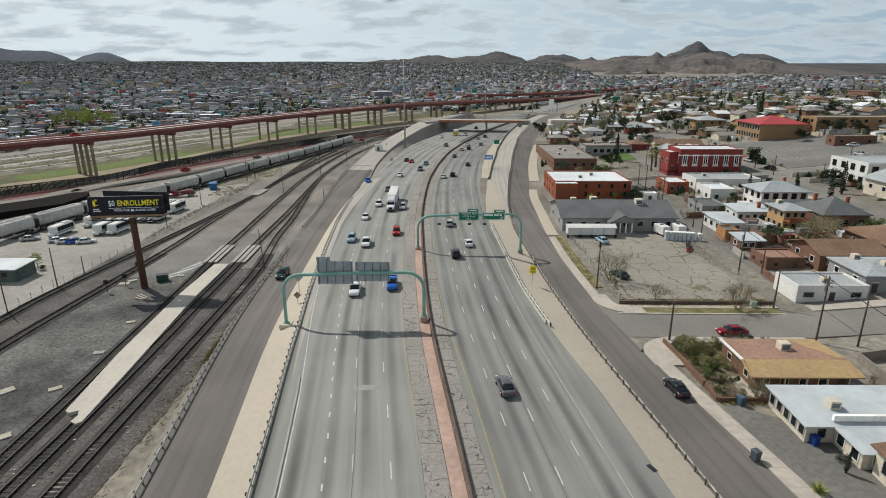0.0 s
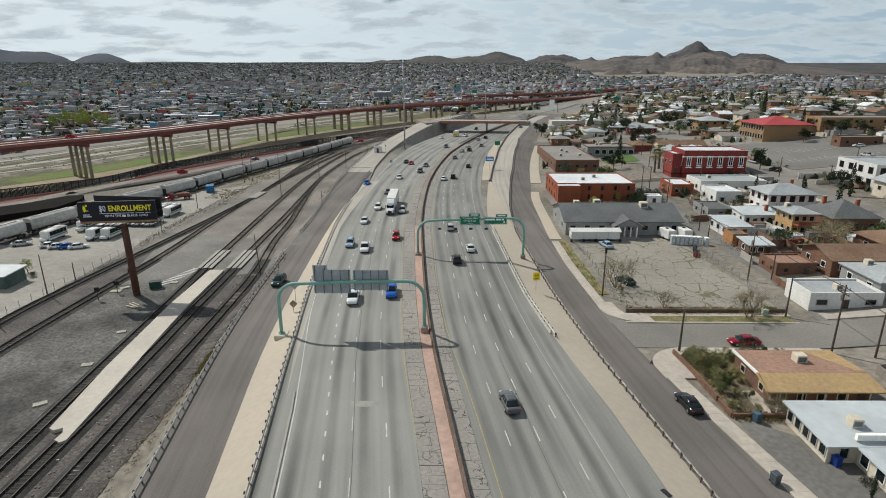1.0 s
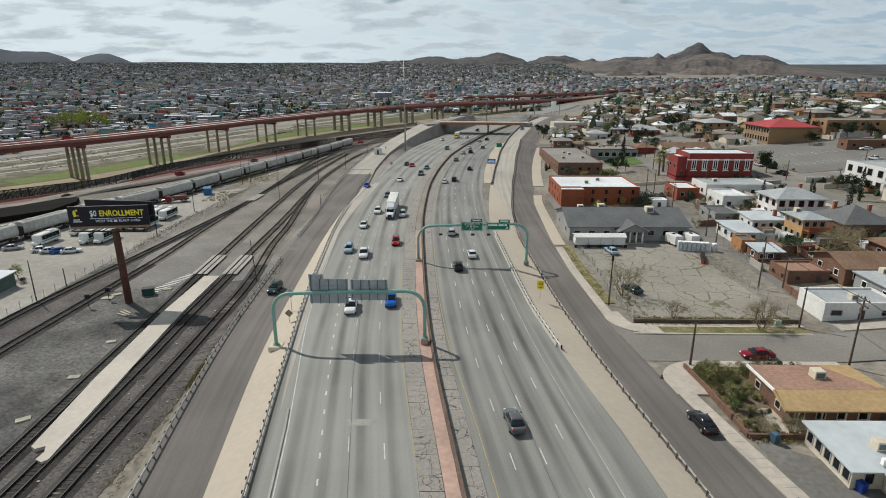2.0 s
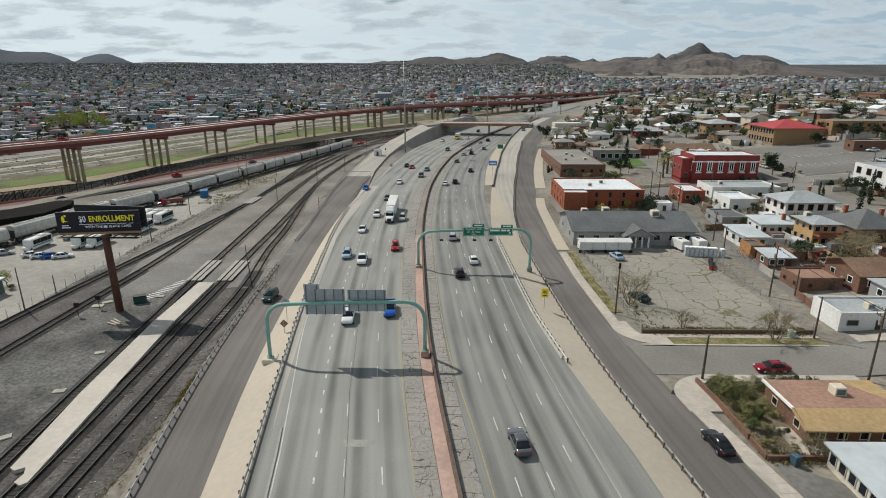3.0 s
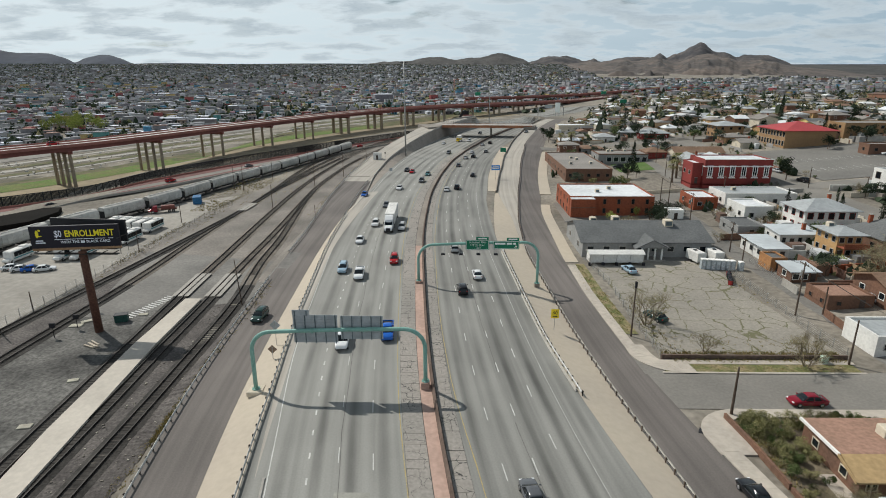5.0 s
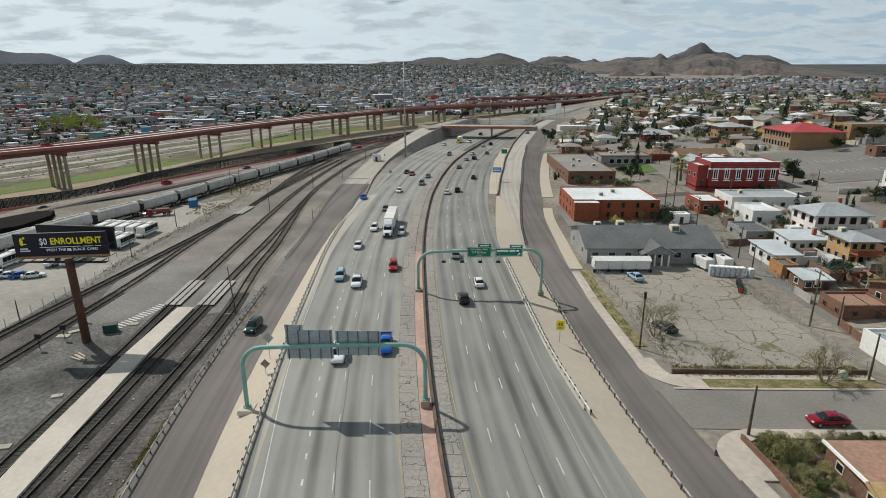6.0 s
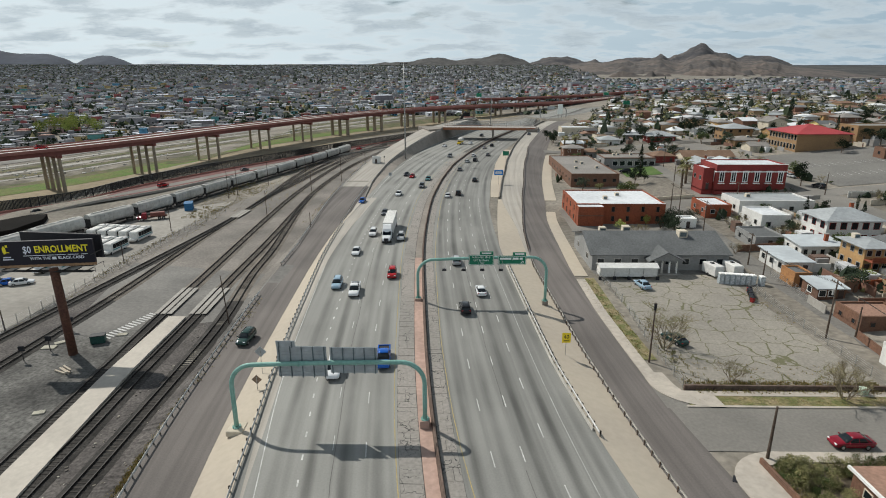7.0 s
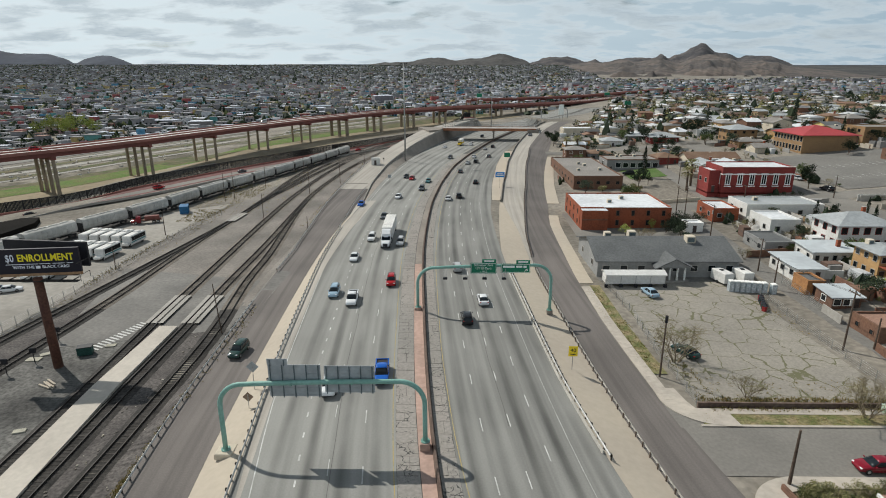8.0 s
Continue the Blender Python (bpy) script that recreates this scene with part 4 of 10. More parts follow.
def bridge():
    r = root("road_bridge", at(0, 0, 0), "overpass with rust-red girders and a pale railing", "bridge")
    xa, ya, xb, yb = -6.0, 398.0, 54.0, 392.0
    d = Vector((xb - xa, yb - ya, 0)); L = d.length; d.normalize()
    ang = math.atan2(d.y, d.x)
    cx, cy = (xa + xb) / 2, (ya + yb) / 2
    n = Vector((-d.y, d.x, 0))
    part("deck", Mesh().box((cx + n.x * 7, cy + n.y * 7, 7.35), (L, 15, 0.5), ang), M_DECK, r)
    for k in range(5):
        q = n * (-0.72 + k * 3.5)
        part("girder", Mesh().box((cx + q.x, cy + q.y, 6.85), (L - 2, 0.4, 1.35), ang), M_RUSTBEAM, r, "rust-red steel girder")
    for side in (0.1, 13.9):
        q = n * side
        p = part("railing", Mesh().box((cx + q.x, cy + q.y, 7.68), (L, 0.25, 0.16), ang), M_RUSTBEAM, r, "rust-red kerb with a pale mesh railing")
        for k in range(40):
            s = -L / 2 + L * (k + 0.5) / 40
            part("baluster", Mesh().box((cx + q.x + d.x * s, cy + q.y + d.y * s, 9.25), (0.10, 0.10, 2.6), ang), M_STEELG, p)
        for z in (8.6, 9.4, 10.1, 10.45):
            part("rail", Mesh().box((cx + q.x, cy + q.y, z), (L, 0.1, 0.1), ang), M_STEELG, p)
    xm = med(395)
    for k in range(4):
        q = n * (1.5 + k * 3.6)
        part("column", Mesh().cone((xm + q.x, 394.5 + q.y, -0.1), (xm + q.x, 394.5 + q.y, 5.6), 0.42, 0.42, 12), M_RETAIN, r)
    part("pier_cap", Mesh().box((xm + n.x * 7, 394.5 + n.y * 7, 5.75), (1.4, 14, 0.8), ang), M_RETAIN, r)
    return r


bridge()
g = Mesh()
g.prism([(-14, 388), (-6.5, 396), (-5, 412), (-22, 414)], -0.1, 7.0)
struct("abutment_west", g, M_RETAIN, "brown-grey concrete abutment", "wall")
g = Mesh()
g.prism([(47.5, 391), (54, 390), (58, 408), (52, 409)], -0.1, 7.0)
struct("abutment_east", g, M_RETAIN, "brown-grey concrete abutment", "wall")


def mast(x, y, top, rad, label, lamps=True):
    z = height(x, y)
    r = root("high_mast_light" if lamps else "pole", at(x, y, z), label, "light pole")
    part("pole", Mesh().cone((0, 0, -0.3), (0, 0, top), rad, rad * 0.45, 10), M_STEELG, r, soft=True)
    if lamps:
        ring = Mesh(); ring.tube([(1.3 * math.cos(t), 1.3 * math.sin(t), top - 0.4) for t in np.linspace(0, 2 * math.pi, 17)], 0.09, 6)
        ring.box((0, 0, top - 0.4), (2.6, 0.1, 0.1)); ring.box((0, 0, top - 0.4), (0.1, 2.6, 0.1))
        part("lamp_ring", ring, M_STEELG, r)
        for k in range(6):
            t = k * math.pi / 3
            part("floodlight", Mesh().cone((1.5 * math.cos(t), 1.5 * math.sin(t), top - 0.8), (1.5 * math.cos(t), 1.5 * math.sin(t), top - 0.2), 0.35, 0.18, 8), M_STEELD, r)
    return r


mast(-22.4, 306.0, 45.2, 0.45, "tall grey high-mast light beside the ramp")
mast(30.5, 470, 36, 0.4, "tall grey high-mast light beyond the bridge")

# ---- rail yard ----
M_BUSLOT = mat("worn_lot_concrete", (0.325, 0.303, 0.27), 0.9, (0.245, 0.228, 0.203), big=0.05, fine=0.8, amt=0.14)
patch("yard", [(-82, -60), (-40.5, -60), (-40.5, 136), (-82, 136)], M_YARD, -0.03, "dark grey gravel of the rail yard", "ground", n=40)
# dirty strip under the three near tracks, with a ragged edge towards the guard rail
ER = random.Random(4)
g = Mesh()
ys = np.arange(-40, 127, 0.5)
edge, drift = [], 0.0
for y in ys:
    drift = drift * 0.9 + ER.uniform(-0.14, 0.14)
    edge.append((-53.2 if y < 60 else -53.2 - (y - 60) * 0.04, -37.5 - (max(0, y - 60) * 0.016) + drift + ER.uniform(-0.12, 0.12)))
for y, (a, b) in zip(ys, edge):
    for x in (a, -41.0, b):
        g.v.append((x, y, height(x, y) - 0.012))
for i in range(len(ys) - 1):
    for k in range(2):
        g.f.append((i * 3 + k, i * 3 + k + 1, i * 3 + k + 4, i * 3 + k + 3))
struct("track_bed", g, M_CINDER, "dirty brown-grey gravel under the near tracks", "ground")
patch("yard_middle", [(-82, 136), (-37, 136), (-37, 190), (-82, 190)], M_YARDF, -0.03, "dusty brown-grey gravel of the rail yard", "ground", n=20)
patch("yard_far", [(-82, 190), (-37, 190), (-18, 470), (-52, 470)], M_YARDF, -0.03, "dusty brown-grey gravel of the rail yard", "ground", n=40)
patch("bus_lot", [(-150, -20), (-82.2, -20), (-82.2, 185), (-128, 160)], M_BUSLOT, -0.02, "pale concrete bus parking lot", "pavement", n=24)
patch("bus_lot_far", [(-128, 160), (-82.2, 185), (-80, 232), (-99, 215)], M_BUSLOT, -0.02, "pale concrete bus parking lot", "pavement", n=16)

TRACKS = {
    "a": [(-48.0, -40), (-51.2, 50), (-53.3, 85.7), (-55.0, 112.0), (-56.0, 126), (-57.4, 155), (-59.6, 201), (-60.7, 241), (-59.6, 288), (-55.2, 340), (-47.5, 383), (-36.5, 425), (-18, 480), (4, 535)],
    "b": [(-45.2, -40), (-46.9, 50), (-47.6, 82.8), (-48.5, 103.7), (-49.2, 124.5), (-50.3, 150), (-51.2, 180), (-53.6, 226), (-54.3, 250), (-53.4, 278), (-51.0, 313), (-46.4, 345), (-39.5, 384), (-28.5, 425), (-12, 475)],
    "c": [(-41.0, -40), (-42.0, 60), (-42.5, 98.1), (-43.4, 124.5), (-46.4, 150), (-47.6, 170), (-50.0, 193), (-52.4, 215), (-54.2, 240)],
    "d": [(-80.0, -30), (-80.6, 60), (-81.3, 97.4), (-80.4, 113.5), (-77.2, 140), (-74.6, 163), (-72.4, 184), (-70.9, 203), (-70.2, 221), (-69.3, 246), (-68.6, 275), (-66.4, 308), (-61.6, 342), (-53.5, 380), (-42, 422), (-24, 475), (-4, 525)],
    "e": [(-72.0, -30), (-72.9, 60), (-73.2, 88.1), (-72.2, 110), (-70.9, 140), (-71.2, 165), (-71.2, 184), (-70.7, 205)],
    "f": [(-70.3, 218), (-70.4, 249), (-71.2, 272), (-70.6, 305), (-66.6, 338), (-58.6, 378), (-46.5, 424), (-28, 480)],
    "g": [(-69.4, 240), (-66.2, 272), (-62.8, 305), (-58.2, 340), (-50.4, 382), (-39.2, 424)],
}
TIE = Mesh(); TIE.bevel_box((0, 0, 0), (2.1, 0.24, 0.2), 0.03)
TIE_ME = TIE.data("tie"); TIE_ME.materials.append(M_TIE)
PALE_TIE = TIE.data("tie"); PALE_TIE.materials.append(mat("bleached_tie", (0.045, 0.039, 0.035), 0.9, (0.23, 0.21, 0.175), big=0.14, fine=4.0, rand=0.5, spread=(0.50, 0.60)))


def track(key, label, near=(0, 0)):
    r = root("railway_track", at(0, 0, 0), label, "railway track", "railway tracks")
    pts = TRACKS[key]
    z = -4.6
    path = [(p[0], p[1], z) for p in dense(pts, 5.0)]
    cut = 136 if key in "abce" else 190
    for seg, bm_ in (([p for p in path if p[1] < cut + 2], M_BALLAST), ([p for p in path if p[1] > cut - 4], M_BALLASTF)):
        if len(seg) > 1:
            part("ballast", Mesh().sweep(seg, [(-1.75, 0.0), (-1.1, 0.14), (1.1, 0.14), (1.75, 0.0)], closed=False), bm_, r)
    for s in (-0.76, 0.76):
        part("rail", Mesh().sweep(path, [(s - 0.09, 0.24), (s - 0.06, 0.42), (s + 0.06, 0.42), (s + 0.09, 0.24)]), M_RAIL, r)
    rest = Mesh()
    for p, a in resample(pts, 0.72):
        if p.y < 20 or p.y > 330 or (128.5 < p.y < 142 and key in "abc"):
            continue
        if near[0] < p.y < near[1]:
            part("tie", PALE_TIE if key == "c" else TIE_ME, None, r, m=at(p.x, p.y, z + 0.085, math.degrees(a) - 90))
        else:
            rest.box((p.x, p.y, z + 0.085), (2.1, 0.24, 0.2), a - math.pi / 2)
    tagged(part("tie_row", rest, M_TIE, r), kind="stuff")
    return r


# dark gravel between the two tracks at the lot fence
g = Mesh()
ys = np.arange(-28, 164, 2.0)
for y in ys:
    for key, o in (("d", -1.2), ("e", 1.2)):
        x = np.interp(y, [p[1] for p in TRACKS[key]], [p[0] for p in TRACKS[key]]) + o + ER.uniform(-0.2, 0.2)
        g.v.append((float(x), float(y), height(float(x), float(y)) - 0.012))
g.f += [(i * 2, i * 2 + 1, i * 2 + 3, i * 2 + 2) for i in range(len(ys) - 1)]
struct("track_bed_lot", g, M_CINDER, "dirty brown-grey gravel between two tracks", "ground")


track("a", "worn railway track beside the loading platform", (55, 125))
track("b", "worn railway track beside the loading platform", (52, 125))
track("c", "rusty siding with pale weathered ties", (50, 125))
track("d", "railway track along the fenced bus lot")
track("e", "railway track through the gravel yard")
track("f", "railway siding fanning out of the yard lead")
track("g", "railway siding fanning out of the yard lead")
strip("crossing_panel", [(-70.6, 205), (-70.1, 216)], 3.0, M_CONC, 0.40, "worn pale grade crossing panel", "pavement")
for key, o in (("a", 0), ("b", 0)):
    pts = [p for p in TRACKS[key] if 100 < p[1] < 190]
    for k in (-2.0, 0.0, 2.0):
        strip("crossing_panel", [(np.interp(y, [q[1] for q in TRACKS[key]], [q[0] for q in TRACKS[key]]) + k * 0.62, y) for y in (128, 132, 136, 142)], 0.95, M_CONC, 0.36, "worn pale grade crossing panel", "pavement")
patch("yard_road", [(-70, 118), (-36.5, 127.5), (-36, 150), (-79, 160)], mat("yard_asphalt", (0.215, 0.205, 0.19), 0.92, (0.150, 0.143, 0.134), big=0.09, fine=1.5, amt=0.16), 0.005, "dusty asphalt across the tracks", "road", n=14)
# platform between two tracks
g = Mesh()
g.prism([(-50.3, 66.2), (-49.5, 65.7), (-48.6, 66.3), (-48.0, 65.2), (-48.1, 63.8), (-47.1, 63.3), (-46.6, 63.8), (-48.3, 84), (-50.2, 106), (-50.9, 126.5), (-54.2, 126.5), (-53.9, 106), (-52.2, 82)], -4.8, -4.12)
tagged(part("platform", g, mat("pale_platform_concrete", (0.52, 0.475, 0.415), 0.9, (0.44, 0.40, 0.35), big=0.12, fine=1.6, amt=0.08)), "long pale concrete loading platform between tracks", "platform", kind="structure")
# zebra stripes of worn paint
for k in range(14):
    x, y = -62.6 + k * 0.26, 118.6 + k * 0.78
    patch("crossing_stripe", [(x, y), (x + 0.12, y + 0.36), (x + 2.2, y - 0.55), (x + 2.08, y - 0.91)], M_WHITEP, 0.03, "worn white stripe on the asphalt", "road marking", n=1)

# fence of the bus lot
def mesh_fence(pts, h, label, gap=3.2, sheet=None, post=M_STEELG):
    r = root("fence", at(0, 0, 0), label, "fence")
    for p, a in resample(pts, gap):
        z = height(p.x, p.y)
        part("post", Mesh().cone((p.x, p.y, z - 0.2), (p.x, p.y, z + h), 0.05, 0.05, 6), post, r)
    path = [(p[0], p[1], height(*p)) for p in dense(pts, 4)]
    g = Mesh()
    n = max(3, int(h / 0.3))
    for k in range(n + 1):
        zz = 0.06 + (h - 0.1) * k / n
        g.sweep(path, [(-0.012, zz), (0.012, zz), (0.012, zz + 0.025), (-0.012, zz + 0.025)])
    tagged(part("wire_mesh", g, sheet or M_STEELG, r), kind="stuff")
    return r


mesh_fence([(-82.0, 60), (-82.3, 97), (-81.7, 120), (-80.4, 150), (-79.5, 180), (-76.5, 214)], 2.0, "grey chain-link fence around the bus lot")


def utility_pole(x, y, top, label, arms=1, lean=0.0, rad=0.17, turn=0, z=None, transformer=False):
    zb = height(x, y) if z is None else z
    r = root("utility_pole", at(x, y, zb, turn), label, "utility pole", "utility poles")
    h = top - zb
    part("pole", Mesh().cone((0, 0, -0.4), (lean, 0, h), rad, rad * 0.6, 8), M_WOODP, r)
    for k in range(arms):
        part("crossarm", Mesh().box((lean, 0.15, h - 0.4 - 0.9 * k), (2.4, 0.12, 0.14)), M_WOODP, r)
        for s in (-1.1, -0.5, 0.5, 1.1):
            part("insulator", Mesh().cone((lean + s, 0.15, h - 0.33 - 0.9 * k), (lean + s, 0.15, h - 0.12 - 0.9 * k), 0.05, 0.04, 6), M_STEELD, r)
    if transformer:
        part("transformer", Mesh().cone((0.35, 0, h - 2.6), (0.35, 0, h - 1.6), 0.26, 0.26, 10), M_STEELG, r, "grey transformer can")
    return r


for x, y, top in ((-82.7, 99.0, 2.4), (-82.2, 112.5, 4.0), (-81.9, 121.2, -0.6), (-81.4, 159.8, 0.6), (-84.0, 190, 2.0)):
    utility_pole(x, y, top, "dark wooden pole at the lot fence", arms=0, rad=0.14)
utility_pole(-41.9, 124.5, 4.9, "leaning dark wooden pole beside the tracks", arms=0, rad=0.13, lean=-0.6)
utility_pole(-60.8, 208, 4.0, "dark pole beside the tracks", arms=0, rad=0.13)
utility_pole(-40.5, 184, 2.5, "dark pole beside the tracks", arms=0, rad=0.12)
for x, y in ((-48, 272), (-43, 310), (-56, 250), (-84, 236), (-82, 240), (-77, 262), (-66, 282)):
    utility_pole(x, y, 6.0, "thin dark pole in the rail yard", arms=0, rad=0.13)

# rail signals
for x, y in ((-69.3, 121.0), (-68.0, 113.2), (-69.8, 109.5)):
    r = root("rail_signal", at(x, y, -4.6), "small dark railway signal", "signal", "rail signals")
    part("stand", Mesh().cone((0, 0, 0), (0, 0, 2.2), 0.07, 0.06, 6), M_STEELD, r)
    part("target", Mesh().bevel_box((0, 0, 2.3), (0.9, 0.3, 0.9), 0.1), M_BLACK, r)
# dumpster
r = root("dumpster", at(-61.6, 116.3, -4.6, 20), "dark green steel dumpster with closed lid", "dumpster")
part("bin", Mesh().box((0, 0, 0.75), (2.2, 1.4, 1.3)), mat("dark_green_paint", (0.015, 0.06, 0.05), 0.6), r)
part("lid", Mesh().box((0, 0.1, 1.46), (2.3, 1.5, 0.1)), M_BLACK, r)
for s in (-0.8, 0.8):
    part("leg", Mesh().box((s, 0, 0.06), (0.15, 1.2, 0.12)), M_STEELD, r)
# timber stacks and debris
for x, y, a in ((-61.0, 106.2, 60),):
    r = root("timber_stack", at(x, y, -4.6, a), "stack of pale weathered railway timbers", "timber")
    for k in range(4):
        part("timber", Mesh().box((k * 0.35 - 0.5, random.uniform(-0.3, 0.3), 0.13 + 0.22 * (k % 2)), (0.26, 2.5, 0.22), random.uniform(-0.2, 0.2)), M_TAN, r)

g = Mesh(); g.bevel_box((0, 0, 0), (1.7, 1.0, 0.16), 0.03)
BOARD_ME = g.data("board"); BOARD_ME.materials.append(mat("bleached_board", (0.43, 0.41, 0.33), 0.9, (0.33, 0.31, 0.26), big=0.5, fine=3.0, amt=0.15))
for x, y, a, k in ((-56.0, 83.2, 12, 1.0), (-57.1, 94.9, 20, 0.9), (-55.8, 72.3, 35, 1.0), (-55.0, 61.0, 40, 1.2), (-62.6, 71.5, 50, 1.5), (-69.0, 114.3, 5, 1.3), (-68.2, 116.2, 40, 1.1), (-59.2, 119.4, 10, 1.0)):
    tagged(part("board", BOARD_ME, None, None, m=at(x, y, -4.53, a) @ Matrix.Diagonal((k, k, 1, 1))), "pale weathered board lying on the gravel", "board", "boards in the yard")
# rubble along the tracks
RR = random.Random(12)
g = Mesh()
for _ in range(360):
    y = RR.uniform(40, 126)
    x = RR.choice((RR.gauss(-44.6, 0.7), RR.gauss(-39.4, 0.8), RR.gauss(-52.4, 0.5) if y < 62 else RR.gauss(-44.4, 0.8), RR.gauss(-49.0, 0.7) if y < 62 else RR.gauss(-39.2, 0.9)))
    w = RR.choice((0.08, 0.1, 0.12, 0.14, 0.2))
    g.box((x, y, height(x, y) + w * 0.2), (w * RR.uniform(0.8, 1.8), w, w * 0.6), RR.uniform(0, 3.1))
struct("rubble", g, mat("pale_rubble", (0.40, 0.37, 0.31), 0.9, islands=[(0.14, 0.125, 0.11), (0.20, 0.18, 0.15), (0.40, 0.37, 0.31), (0.15, 0.135, 0.115)], amt=0.2), "loose stones and scraps between the tracks", "rubble", kind="stuff")

# billboard
def billboard():
    r = root("billboard", at(-63.38, 112.09, -4.48) @ Matrix.Scale(0.975, 4), "black roadside billboard with yellow lettering on a rusty pole", "billboard")
    part("pole", Mesh().cone((0, 0, -1.2), (-0.2, 0, 15.4), 0.72, 0.66, 16), M_RUST, r, soft=True)
    face = Matrix.Translation((-1.5, 0.9, 17.9)) @ Matrix.Rotation(radians(8), 4, "Z")
    p = part("panel", Mesh().box((0, 0, 0), (14.7, 0.5, 4.0)), M_BBFACE, r, "black vinyl face", m=face)
    part("apron", Mesh().box((0, -0.05, -2.22), (14.7, 0.4, 0.44)), mat("tan_apron", (0.30, 0.18, 0.10), 0.8), p)
    text_part("ENROLLMENT", 1.62, M_BBYEL, p, Matrix.Translation((2.45, -0.27, 0.5)) @ FACE, sx=0.80, bold=0.035)
    text_part("$0", 1.7, M_BBWHT, p, Matrix.Translation((-2.75, -0.27, 0.5)) @ FACE, sx=0.72, bold=0.02)
    part("rule", Mesh().box((1.45, -0.262, -0.46), (9.8, 0.012, 0.10)), M_BBWHT, p)
    text_part("WITH THE", 0.66, M_BBWHT, p, Matrix.Translation((-0.95, -0.27, -0.98)) @ FACE, bold=0.012)
    part("bar", Mesh().box((1.15, -0.262, -1.0), (0.65, 0.012, 0.46)), M_BBWHT, p)
    text_part("BLACK CARD", 0.66, M_BBWHT, p, Matrix.Translation((3.75, -0.27, -0.98)) @ FACE, bold=0.012)
    # plain emblem and unreadable lines
    e = Mesh()
    e.add([(-6.15 + 0.28 * math.cos(t), -0.262, 0.6 + 0.7 * math.sin(t)) for t in np.linspace(0, 2 * math.pi, 14)[:-1]], [tuple(range(13))])
    e.box((-5.7, -0.262, 1.25), (0.35, 0.012, 0.35)); e.box((-5.7, -0.262, 0.2), (0.6, 0.012, 0.16))
    part("emblem", e, M_BBYEL, p)
    e = Mesh(); e.box((-5.9, -0.262, -0.62), (1.2, 0.012, 0.2)); e.box((-5.8, -0.262, -1.0), (1.6, 0.012, 0.2))
    part("bar", e, M_BBWHT, p)
    back = Matrix.Translation((-1.2, 4.4, 18.2)) @ Matrix.Rotation(radians(-6), 4, "Z")
    q = part("back_panel", Mesh().box((0, 0, 0), (14.7, 0.4, 4.0)), M_BLACK, r, "black back panel", m=back)
    for k in range(7):
        part("brace", Mesh().box((-6 + 2 * k, 2.2, 17.6), (0.12, 3.4, 0.12)), M_STEELD, r)
    part("torsion_beam", Mesh().box((-1.4, 2.4, 15.5), (12.5, 0.8, 0.8)), M_STEELD, r)
    cw = part("catwalk", Mesh().box((-1.4, -0.2, 15.0), (15.5, 1.0, 0.08)), M_STEELD, r)
    for k in range(8):
        part("bracket", Mesh().box((-8.4 + 2 * k, 0.3, 15.2), (0.1, 1.8, 0.14)), M_STEELD, r)
    rl = Mesh()
    rl.tube([(5.6, -0.4, 16.0), (6.9, -0.4, 16.0), (6.9, 2.0, 16.0)], 0.04, 6); rl.tube([(6.9, -0.4, 15.0), (6.9, -0.4, 16.0)], 0.04, 6); rl.tube([(6.9, 2.0, 15.0), (6.9, 2.0, 16.0)], 0.04, 6)
    part("catwalk_rail", rl, M_STEELD, r)
    return r


billboard()

# ---- border road, fence and train ----
EDGE = [(-205, 150), (-185, 190), (-159.1, 222.0), (-134.4, 250), (-109.7, 301), (-88, 342), (-69.0, 378), (-30, 440), (20, 510)]


def shift(pts, d):
    out = []
    for i, p in enumerate(pts):
        a, b = pts[max(i - 1, 0)], pts[min(i + 1, len(pts) - 1)]
        v = Vector((b[0] - a[0], b[1] - a[1])).normalized()
        out.append((p[0] + v.y * d, p[1] - v.x * d))
    return out


strip("border_road", shift(EDGE, 7.0), 5.6, M_STREET, 0.03, "grey asphalt border road")
strip("border_road", shift(EDGE, 14.2), 4.4, M_CONC, 0.03, "pale concrete lane of the border road")
strip("border_road_shoulder", shift(EDGE, 1.2), 6.2, M_MAROON, 0.04, "maroon painted shoulder")
strip("border_road_shoulder", shift(EDGE, 10.9), 2.4, M_MAROON, 0.04, "maroon painted shoulder")
g = Mesh(); g.sweep([(p[0], p[1], height(*p)) for p in dense(shift(EDGE, 16.5), 6)], [(-0.2, 0), (-0.12, 0.9), (0.12, 0.9), (0.2, 0)])
struct("border_road_parapet", g, M_CONC, "grey concrete parapet", "barrier")
g = Mesh(); g.sweep([(p[0], p[1], height(*p)) for p in dense(shift(EDGE, -1.6), 6)], [(-0.2, 0), (-0.12, 0.8), (0.12, 0.8), (0.2, 0)])
struct("border_road_parapet", g, M_GIRDERP, "maroon concrete parapet", "barrier")
FENCE = shift(EDGE, -5.0)
r = root("border_fence", at(0, 0, 0), "tall dark steel border fence below the viaduct", "fence")
rest = Mesh()
for k, (p, a) in enumerate(resample(FENCE, 2.6)):
    z = height(p.x, p.y)
    b = Mesh(); b.box((p.x, p.y, z + 1.9), (0.20, 0.20, 4.0), a)
    part("post", b, M_STEELD, r)
pts = dense(FENCE, 0.4)
for p in pts:
    rest.box((p[0], p[1], height(p[0], p[1]) + 1.8), (0.19, 0.19, 3.6), 0)
tagged(part("paling_row", rest, M_STEELD, r), kind="stuff")
